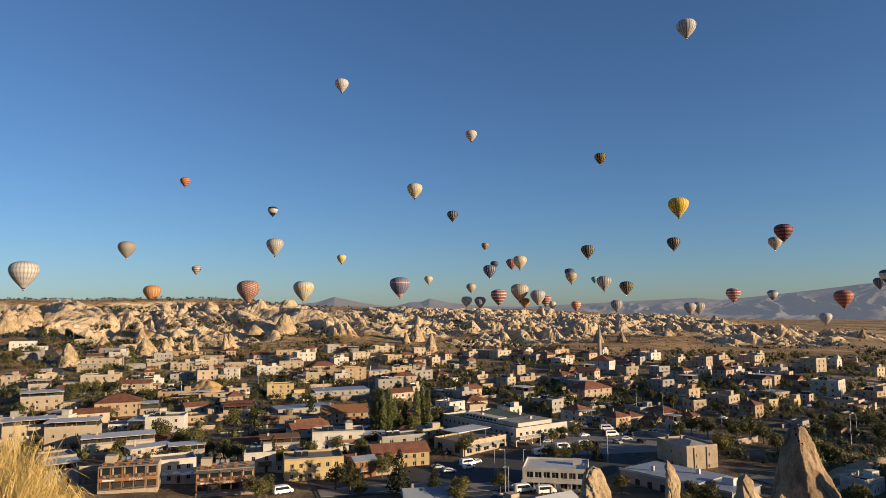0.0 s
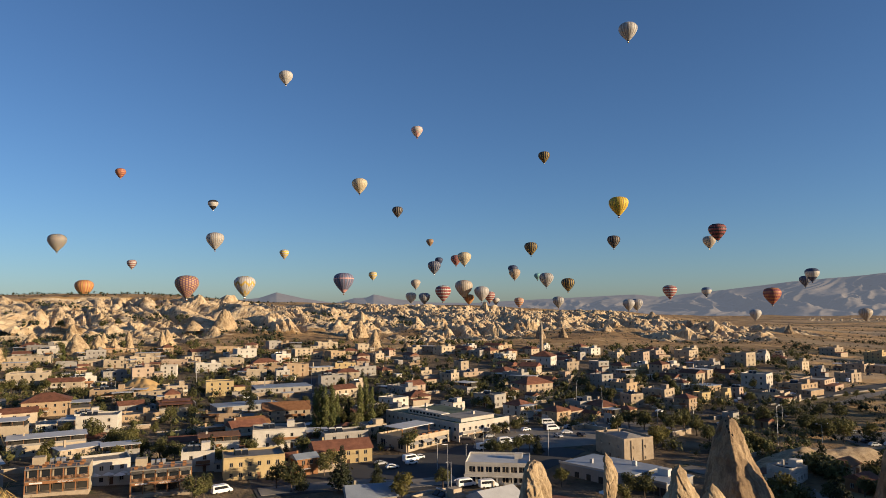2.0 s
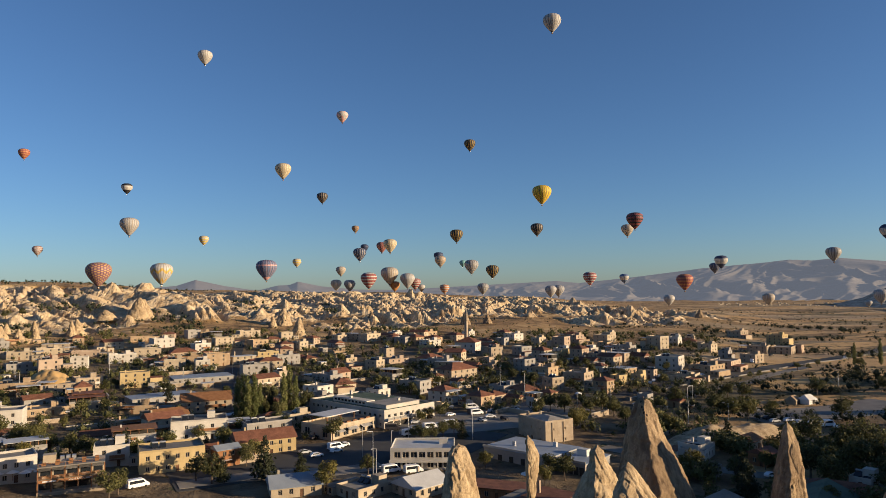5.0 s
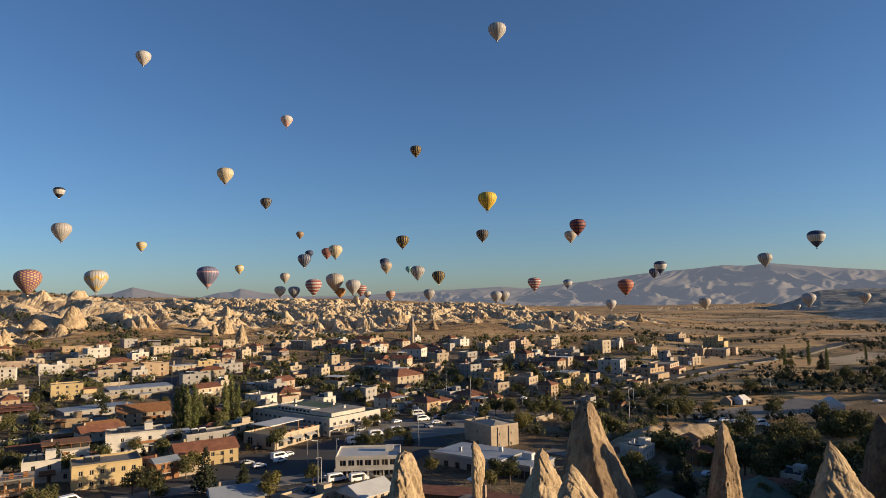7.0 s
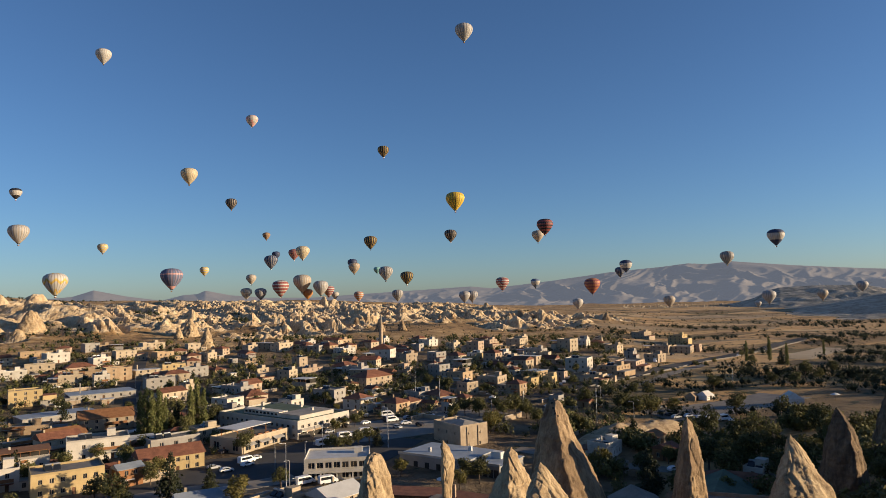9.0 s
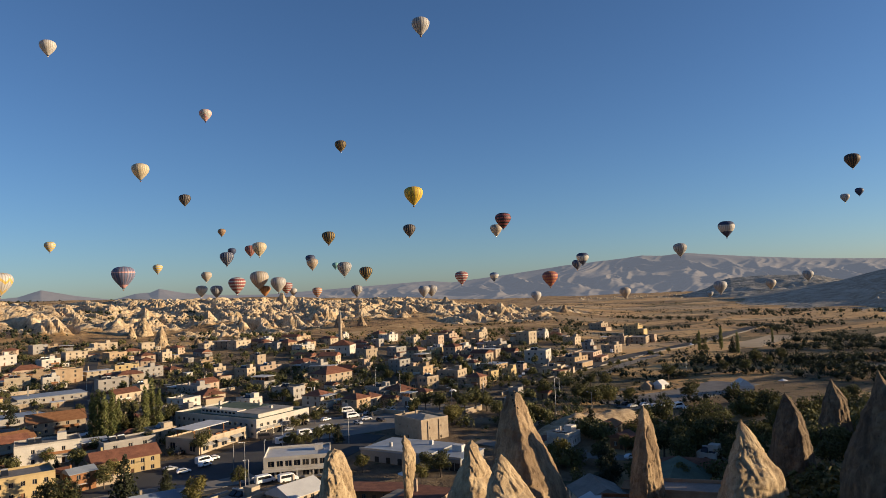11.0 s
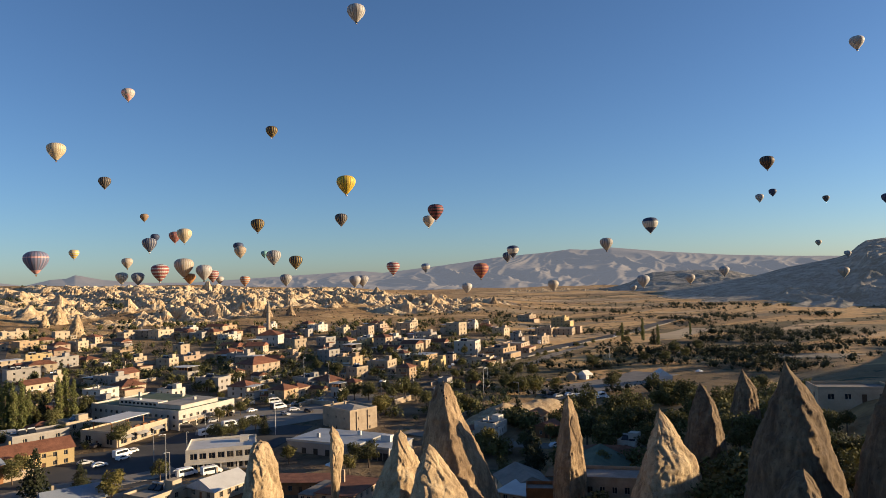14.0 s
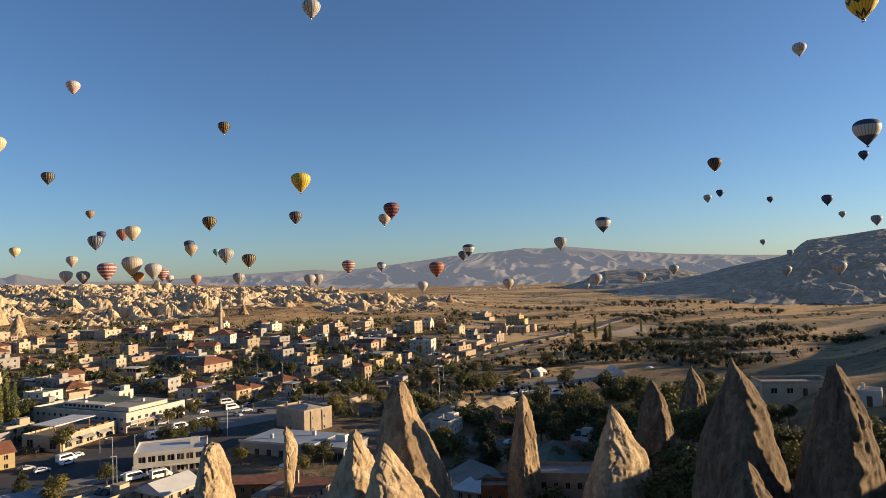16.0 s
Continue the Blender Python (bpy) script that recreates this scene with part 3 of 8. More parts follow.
def facade(bm, o, u, width, height, holes, deep=0.22, below=0.0, pane=0):
    """A wall face from o along u, cut by rectangular holes (x0, z0, x1, z1), each recessed."""
    n = Vector((u.y, -u.x, 0))
    xs = sorted({0.0, width, *[h[0] for h in holes], *[h[2] for h in holes]})
    zs = sorted({-below, height, *[h[1] for h in holes], *[h[3] for h in holes]})
    grid = {}

    def vert(x, z, d=0.0):
        key = (round(x, 3), round(z, 3), d)
        if key not in grid:
            grid[key] = bm.verts.new(o + u * x + Vector((0, 0, z)) - n * d)
        return grid[key]

    for x0, x1 in zip(xs, xs[1:]):
        for z0, z1 in zip(zs, zs[1:]):
            xc, zc = (x0 + x1) / 2, (z0 + z1) / 2
            if any(h[0] < xc < h[2] and h[1] < zc < h[3] for h in holes):
                continue
            bm.faces.new([vert(x0, z0), vert(x1, z0), vert(x1, z1), vert(x0, z1)])
    for x0, z0, x1, z1 in holes:
        ring = ((x0, z0), (x1, z0), (x1, z1), (x0, z1))
        for (ax, az), (bx, bz) in zip(ring, ring[1:] + ring[:1]):
            bm.faces.new([vert(ax, az), vert(ax, az, deep), vert(bx, bz, deep), vert(bx, bz)])
        bm.faces.new([vert(x, z, deep) for x, z in ring]).material_index = pane


_window_cache = {}


def window_mesh(w, h):
    """Frame with a mullion and sill, and a dark pane, one mesh for all windows of a size."""
    key = (round(w, 2), round(h, 2))
    if key not in _window_cache:
        bm = bmesh.new()
        t = 0.09
        holes = [(t, t, w / 2 - t / 2, h - t), (w / 2 + t / 2, t, w - t, h - t)]
        facade(bm, Vector((-w / 2, -0.07, 0)), Vector((1, 0, 0)), w, h, holes, deep=0.05, pane=1)
        me = bpy.data.meshes.new("window")
        bm.to_mesh(me)
        bm.free()
        me.materials.append(M_FRAME)
        me.materials.append(M_GLASS)
        _window_cache[key] = me
    return _window_cache[key]


def add_windows(parent, o, u, holes, deep=0.22):
    n = Vector((u.y, -u.x, 0))
    turn = Matrix.Rotation(math.atan2(u.y, u.x), 4, "Z")
    for x0, z0, x1, z1 in holes:
        at = o + u * ((x0 + x1) / 2) + Vector((0, 0, z0)) - n * (deep - 0.01)
        shared("window", window_mesh(x1 - x0, z1 - z0), parent, Matrix.Translation(at) @ turn)


def row_of_holes(width, z, w, h, gap, margin=0.9):
    n = max(1, int((width - 2 * margin + gap) / (w + gap)))
    pitch = (width - 2 * margin) / n
    return [(margin + pitch * (i + 0.5) - w / 2, z, margin + pitch * (i + 0.5) + w / 2, z + h) for i in range(n)]


def hip_roof(w, d, rise, over, ridge):
    """A hipped (ridge shorter) or gabled (ridge full) tile roof with an eave board's thickness."""
    bm = bmesh.new()
    X, Y = w / 2 + over, d / 2 + over
    e = 0.14
    low = [bm.verts.new(p) for p in ((-X, -Y, 0), (X, -Y, 0), (X, Y, 0), (-X, Y, 0))]
    up = [bm.verts.new(p) for p in ((-X, -Y, e), (X, -Y, e), (X, Y, e), (-X, Y, e))]
    if w >= d:
        k = max(0.05, (X - Y) if ridge == "hip" else X)
        r0, r1 = bm.verts.new((-k, 0, rise)), bm.verts.new((k, 0, rise))
        tops = [(up[0], up[1], r1, r0), (up[1], up[2], r1), (up[2], up[3], r0, r1), (up[3], up[0], r0)]
    else:
        k = max(0.05, (Y - X) if ridge == "hip" else Y)
        r0, r1 = bm.verts.new((0, -k, rise)), bm.verts.new((0, k, rise))
        tops = [(up[0], up[1], r0), (up[1], up[2], r1, r0), (up[2], up[3], r1), (up[3], up[0], r0, r1)]
    for f in tops:
        bm.faces.new(f)
    bm.faces.new(low[::-1])
    for i in range(4):
        bm.faces.new((low[i], low[(i + 1) % 4], up[(i + 1) % 4], up[i]))
    return bm


def house(x, y, face, w, d, storeys=2, roof="flat", wall="cream", label="", z=None, floor_h=3.0, extras=0, win=(1.1, 1.4), gap=1.7, category="house", group="houses of the town", roof_mat=None, band=False):
    """A plastered or stone house. face: azimuth that its front looks to. Front is local -y."""
    if math.hypot(x, y) > 320 and group == "houses of the town" and not label:
        # the farther streets are mostly unpainted stone and beige plaster
        pick = int(abs(x) * 3 + abs(y) * 7) % 10
        if wall == "white" and pick < 6:
            wall = ("cream", "stone", "pink", "ochre", "grey", "cream")[pick]
        elif wall == "cream" and pick < 5:
            wall = ("stone", "pink", "ochre", "stone", "grey")[pick]
        if roof == "hip" and pick in (1, 4, 7):
            roof = "flat"
        if pick in (2, 5, 8):
            extras |= 8
        w, d, floor_h = w * ((1.08 if x > 0 else 0.8) + 0.03 * pick), d * 1.05, floor_h * (0.86 + 0.02 * (pick % 5))
    if math.hypot(x, y) > 300 and gap < 3.0:
        gap = 3.0 if math.hypot(x, y) < 420 else 3.9
    gz = (min(ground_z(x + a, y + b) for a in (-w / 3, w / 3) for b in (-d / 3, d / 3)) if z is None else z)
    h = storeys * floor_h + 0.3
    if roof == "sheet" and storeys > 1 and math.hypot(x, y) < 420:
        storeys -= 1
        h -= floor_h - 0.7
    words = {"flat": "flat screed roof and parapet", "hip": "red tiled hip roof", "gable": "red tiled gable roof", "sheet": "sheet roof"}
    ob = thing("house", pose(x, y, gz, 0, 0, 180 - face), label or f"{wall} {storeys}-storey town house with {words[roof]}", category, group)
    bm = bmesh.new()
    sides = [(Vector((-w / 2, -d / 2, 0)), Vector((1, 0, 0)), w), (Vector((w / 2, -d / 2, 0)), Vector((0, 1, 0)), d),
             (Vector((w / 2, d / 2, 0)), Vector((-1, 0, 0)), w), (Vector((-w / 2, d / 2, 0)), Vector((0, -1, 0)), d)]
    per_side = []
    for i, (o, u, width) in enumerate(sides):
        holes = []
        for s in range(storeys):
            row = row_of_holes(width, s * floor_h + 0.95, *win, gap)
            if i == 2 or (i == 3 and math.hypot(x, y) > 300):
                row = []
            if i == 3 and len(row) > 2:
                row = row[::2]
            if i == 3:
                row = [q for n, q in enumerate(row) if (n * 7 + s * 5 + int(x)) % 4]
            holes += row
        if i == 0 and holes:
            k = len(row_of_holes(width, 0, *win, gap)) // 2
            a = holes[k]
            holes[k] = (a[0], 0.02, a[0] + 1.0, 2.12)
            door = holes[k]
        facade(bm, o, u, width, h, holes, below=4.0)
        per_side.append((o, u, holes))
    terrace = roof == "sheet" and h > storeys * floor_h + 0.5
    if roof != "flat":
        bm.faces.new([bm.verts.new(p) for p in ((-w / 2, -d / 2, h - 0.01), (w / 2, -d / 2, h - 0.01), (w / 2, d / 2, h - 0.01), (-w / 2, d / 2, h - 0.01))])
    if roof == "gable":
        rise = min(w, d) * 0.24
        if w >= d:
            tri = [((sx, -d / 2, h), (sx, d / 2, h), (sx, 0, h + rise)) for sx in (-w / 2, w / 2)]
        else:
            tri = [((-w / 2, sy, h), (w / 2, sy, h), (0, sy, h + rise)) for sy in (-d / 2, d / 2)]
        for t in tri:
            bm.faces.new([bm.verts.new(p) for p in t])
    bmesh.ops.remove_doubles(bm, verts=bm.verts[:], dist=0.002)
    part("wall", bm, M_WALLS[wall], ob)
    TAKEN.append((x, y, 0.55 * max(w, d)))
    for i, (o, u, holes) in enumerate(per_side):
        add_windows(ob, o, u, [q for q in holes if not (i == 0 and q == door)])
    db = box_bm(door[0], -d / 2 + 0.16, 0.02, door[2], -d / 2 + 0.21, 2.10)
    for v in db.verts:
        v.co.x -= w / 2
    part("door", db, M_DOOR, ob)
    if roof == "flat":
        bm = bmesh.new()
        box_into(bm, -w / 2 + 0.2, -d / 2 + 0.2, h - 0.25, w / 2 - 0.2, d / 2 - 0.2, h - 0.05)
        part("roof", bm, roof_mat or M_ROOF, ob)
        bm = bmesh.new()
        p, q = 0.6, 0.2
        for c in ((-w / 2, -d / 2, w / 2, -d / 2 + q), (-w / 2, d / 2 - q, w / 2, d / 2), (-w / 2, -d / 2 + q, -w / 2 + q, d / 2 - q), (w / 2 - q, -d / 2 + q, w / 2, d / 2 - q)):
            box_into(bm, c[0], c[1], h + 0.001, c[2], c[3], h + p)
        part("parapet", bm, M_WALLS[wall], ob)
        if extras & 1:
            bx, by = w * 0.22, d * 0.2
            part("stair_hut", box_bm(bx - 1.4, by - 1.5, h - 0.05, bx + 1.4, by + 1.5, h + 2.3), M_WALLS[wall], ob)
        if extras & 2:
            for k in range(2):
                sx = -w * 0.25 + k * 2.2
                bm = bmesh.new()
                vs = [bm.verts.new(c) for c in ((sx - 0.9, -0.7, h + 0.25), (sx + 0.9, -0.7, h + 0.25), (sx + 0.9, 0.7, h + 1.25), (sx - 0.9, 0.7, h + 1.25), (sx - 0.9, 0.7, h - 0.05), (sx + 0.9, 0.7, h - 0.05), (sx - 0.9, -0.7, h - 0.05), (sx + 0.9, -0.7, h - 0.05))]
                for f in ((0, 1, 2, 3), (3, 2, 5, 4), (1, 7, 5, 2), (0, 3, 4, 6), (6, 7, 1, 0)):
                    bm.faces.new([vs[i] for i in f])
                part("solar_panel", bm, M_GLASS, ob)
                bm = bmesh.new()
                bmesh.ops.create_cone(bm, cap_ends=True, segments=12, radius1=0.28, radius2=0.28, depth=1.7, matrix=Matrix.Translation((sx, 0.8, h + 1.5)) @ Matrix.Rotation(math.pi / 2, 4, "Y"))
                part("water_tank", bm, M_METAL, ob)
    elif roof in ("hip", "gable"):
        r = part("roof", hip_roof(w, d, 0.14 + min(w, d) * 0.24, 0.45, roof), roof_mat or M_TILE, ob)
        r.matrix_basis = pose(0, 0, h)
    else:
        up = h + 2.3 if terrace else h
        r = part("roof", box_bm(-w / 2 - 0.4, -d / 2 - 0.4, up, w / 2 + 0.4, d / 2 + 0.4, up + 0.16), roof_mat or M_ROOFWHITE, ob)
        if terrace:
            # an open terrace under the sheet roof: posts, rail and a near-black box for the shade behind
            for k in range(6):
                px = -w / 2 + 0.1 + k * (w - 0.35) / 5
                part("terrace_post", box_bm(px, -d / 2 + 0.05, h, px + 0.15, -d / 2 + 0.2, h + 2.3), M_WALLS["timber"], ob)
            part("terrace_rail", box_bm(-w / 2, -d / 2 + 0.02, h, w / 2, -d / 2 + 0.045, h + 0.8), M_WALLS["grey"] if int(x) % 2 else M_WALLS[wall], ob)
            part("terrace_room", box_bm(-w / 2 + 0.3, -d / 2 + d * 0.45, h, w / 2 - 0.3, d / 2 - 0.2, h + 2.29), M_DARK, ob)
    if extras & 16:
        b0 = -w * 0.36 if int(y) % 2 else -w * 0.05
        part("balcony", box_bm(b0, -d / 2 - 1.2, floor_h - 0.05, b0 + w * 0.42, -d / 2 - 0.003, floor_h + 0.1), M_WALLS["grey"], ob)
        part("balcony_rail", box_bm(b0, -d / 2 - 1.2, floor_h + 0.104, b0 + w * 0.42, -d / 2 - 1.14, floor_h + 1.05), M_WALLS["timber"] if int(x) % 2 else M_WALLS["white"], ob)
        part("awning", box_bm(b0 - 0.2, -d / 2 - 1.6, 2.35, b0 + w * 0.42, -d / 2 - 0.004, 2.45), M_TILE if int(x) % 3 == 0 else M_CANVAS, ob)
    if extras & 8:
        side = 1 if int(x) % 2 else -1
        aw, ad, ah = w * 0.42, d * 0.8, max(2.6, h - floor_h - 0.4) if storeys > 1 else 2.3
        x0, x1 = (w / 2 + 0.004, w / 2 + aw) if side > 0 else (-w / 2 - aw, -w / 2 - 0.004)
        y0 = -d / 2 - 1.2
        part("annex", box_bm(x0, y0, -4, x1, y0 + ad, ah), M_WALLS[wall], ob)
        part("annex_roof", box_bm(x0 - 0.12, y0 - 0.12, ah + 0.004, x1 + 0.12, y0 + ad + 0.12, ah + 0.22), M_ROOF if int(y) % 3 else M_TILE, ob)
        for n in range(2):
            wx = x0 + (x1 - x0) * (0.28 + 0.44 * n)
            shared("window", window_mesh(*win), ob, pose(wx, y0 - 0.005, min(0.95, ah - 1.5)))
        if storeys > 1 and int(x + y) % 4 == 1:
            for n in range(4):
                part("pergola_post", box_bm(x0 + (0.1 if n % 2 else aw - 0.3), y0 + (0.2 if n < 2 else ad - 0.4), ah + 0.22, x0 + (0.1 if n % 2 else aw - 0.3) + 0.14, y0 + (0.2 if n < 2 else ad - 0.4) + 0.14, ah + 2.5), M_WALLS["timber"], ob)
            part("pergola_roof", box_bm(x0 - 0.2, y0 - 0.2, ah + 2.5, x1 + 0.2, y0 + ad, ah + 2.62), M_ROOFWHITE if int(x) % 3 else M_WALLS["timber"], ob)
    for k in range(0 if extras & 32 or not extras & 5 else 1):
        cx = (-0.3 + 0.33 * k) * w
        part("chimney", box_bm(cx - 0.3, d * 0.12, h - 0.1, cx + 0.3, d * 0.12 + 0.6, h + (1.5 if roof == "flat" else min(w, d) * 0.24 + 0.9)), M_WALLS[wall], ob)
    if band:
        part("string_course", box_bm(-w / 2 - 0.06, -d / 2 - 0.06, floor_h - 0.05, w / 2 + 0.06, -d / 2 - 0.002, floor_h + 0.12), M_WALLS["white"], ob)
    return ob


# ---- trees ----
def leaf_cloud(name, lobes, count, size, material, seed, upright=0.0):
    """A crown of small bent leaf clumps spread over lobes (centre, radii)."""
    rng = np.random.RandomState(seed)
    vol = np.array([l[1][0] * l[1][1] * l[1][2] for l in lobes]) ** 0.67
    pick = rng.choice(len(lobes), count, p=vol / vol.sum())
    c = np.array([l[0] for l in lobes])[pick]
    rad = np.array([l[1] for l in lobes])[pick]
    d = rng.normal(size=(count, 3))
    d /= np.linalg.norm(d, axis=1)[:, None]
    depth = 1 - 0.55 * rng.rand(count) ** 2.2
    p = c + d * rad * depth[:, None] * (0.88 + 0.24 * rng.rand(count, 1))
    nrm = d + rng.normal(size=(count, 3)) * 0.7
    nrm /= np.linalg.norm(nrm, axis=1)[:, None]
    t = np.cross(nrm, rng.normal(size=(count, 3)))
    t[:, 2] += upright
    t /= np.linalg.norm(t, axis=1)[:, None]
    b = np.cross(nrm, t)
    s = size * (0.6 + 0.8 * rng.rand(count, 1))
    k = 0.3 * s
    v = np.stack([p - t * s, p + b * s * 0.6 - nrm * k, p + t * s, p - b * s * 0.6 - nrm * k], 1).reshape(-1, 3)
    f = np.arange(count * 4).reshape(-1, 4)
    faces = np.concatenate([f[:, [0, 1, 2]], f[:, [0, 2, 3]]])
    me = bpy.data.meshes.new(name)
    me.from_pydata(v.tolist(), [], faces.tolist())
    me.materials.append(material)
    return me


def trunk_mesh(height, r, limbs, seed):
    rng = random.Random(seed)
    bm = bmesh.new()

    def limb(a, b, r0, r1):
        way = Vector(b) - Vector(a)
        m = Matrix.Translation((Vector(a) + Vector(b)) / 2) @ way.to_track_quat("Z", "Y").to_matrix().to_4x4()
        bmesh.ops.create_cone(bm, cap_ends=True, segments=7, radius1=r0, radius2=r1, depth=way.length, matrix=m)

    limb((0, 0, -0.5), (0.1, 0.05, height * 0.5), r, r * 0.7)
    limb((0.1, 0.05, height * 0.48), (0, 0, height * 0.85), r * 0.7, r * 0.2)
    for k in range(limbs):
        a = rng.uniform(0, 6.28)
        z = height * rng.uniform(0.25, 0.55)
        q = height * rng.uniform(0.16, 0.3)
        limb((0.08, 0.04, z), (q * math.cos(a), q * math.sin(a), z + q * 0.9), r * 0.42, r * 0.12)
    me = bpy.data.meshes.new("trunk")
    bm.to_mesh(me)
    bm.free()
    me.materials.append(M_BARK)
    return me


def round_lobes(h, seed):
    rng = random.Random(seed)
    out = [((0, 0, h * 0.62), (h * 0.27, h * 0.27, h * 0.3))]
    for k in range(7):
        a, q = k * 0.9 + rng.uniform(-0.3, 0.3), h * rng.uniform(0.14, 0.28)
        rr = h * rng.uniform(0.13, 0.2)
        out.append(((q * math.cos(a), q * math.sin(a), h * rng.uniform(0.38, 0.8)), (rr, rr, rr * 0.9)))
    return out


TREES = {}
for k in range(4):
    TREES[f"round{k}"] = (trunk_mesh(7, 0.2, 5, k), leaf_cloud("crown", round_lobes(7, k), 1050, 0.25, M_LEAF, 10 + k))
TREES["yellow"] = (trunk_mesh(7, 0.18, 5, 9), leaf_cloud("crown", round_lobes(7, 8), 1000, 0.24, M_LEAFYEL, 20))
TREES["poplar"] = (trunk_mesh(16, 0.25, 3, 12), leaf_cloud("crown", [((0.25 * math.sin(i * 2.1), 0.25 * math.cos(i * 2.1), 2.2 + i * 1.55), (1.5 - 0.02 * (i - 3.5) ** 2 - 0.05 * i, 1.5 - 0.02 * (i - 3.5) ** 2 - 0.05 * i, 1.5)) for i in range(9)], 1700, 0.28, M_POPLAR, 22, 0.8))
TREES["conifer"] = (trunk_mesh(8, 0.2, 0, 13), leaf_cloud("crown", [((0.3 * math.sin(i * 1.9), 0.3 * math.cos(i * 1.9), 1.2 + i * 0.85), (2.4 - i * 0.27, 2.4 - i * 0.27, 0.6)) for i in range(8)], 1000, 0.26, M_NEEDLE, 23))
TREES["bush"] = (trunk_mesh(1.6, 0.08, 3, 14), leaf_cloud("crown", [((0, 0, 0.9), (1.1, 1.1, 0.8)), ((0.8, 0.3, 0.7), (0.8, 0.8, 0.6)), ((-0.7, -0.4, 0.7), (0.8, 0.7, 0.6))], 200, 0.24, M_LEAF, 24))
TREE_WORDS = {"round": "leafy green garden tree with a rounded uneven crown", "yellow": "tree with yellowing autumn leaves", "poplar": "tall slender green poplar", "conifer": "dark green garden conifer tree", "bush": "low dry green bush"}


def tree(kind, x, y, scale=1.0, turn=0.0, z=None, group="trees of the valley"):
    word = kind.rstrip("0123456789")
    ob = thing("bush" if word == "bush" else "tree", Matrix.LocRotScale((x, y, ground_z(x, y) - 0.1 if z is None else z), Euler((0, 0, turn)), (scale,) * 3), TREE_WORDS[word], "bush" if word == "bush" else "tree", group)
    t, c = TREES[kind]
    shared("trunk", t, ob, Matrix())
    shared("crown", c, ob, Matrix())
    return ob


# ---- balloons ----
CLOTH = {"white": (0.45, 0.425, 0.39), "dark": (0.10, 0.10, 0.13), "pink": (0.62, 0.33, 0.30), "black": (0.03, 0.03, 0.035), "gold": (0.55, 0.37, 0.10), "cream": (0.52, 0.44, 0.29), "tan": (0.40, 0.335, 0.26),
         "yellow": (0.66, 0.45, 0.05), "brown": (0.25, 0.15, 0.08), "orange": (0.44, 0.19, 0.09), "red": (0.27, 0.085, 0.08), "grey": (0.36, 0.345, 0.33), "blue": (0.13, 0.18, 0.28), "maroon": (0.24, 0.075, 0.075),
         "denim": (0.13, 0.15, 0.23), "navy": (0.05, 0.065, 0.12), "teal": (0.18, 0.38, 0.38), "purple": (0.20, 0.09, 0.16)}
CLOTH_WORDS = {"dark": "dark grey", "gold": "golden"}
_cloth = {}


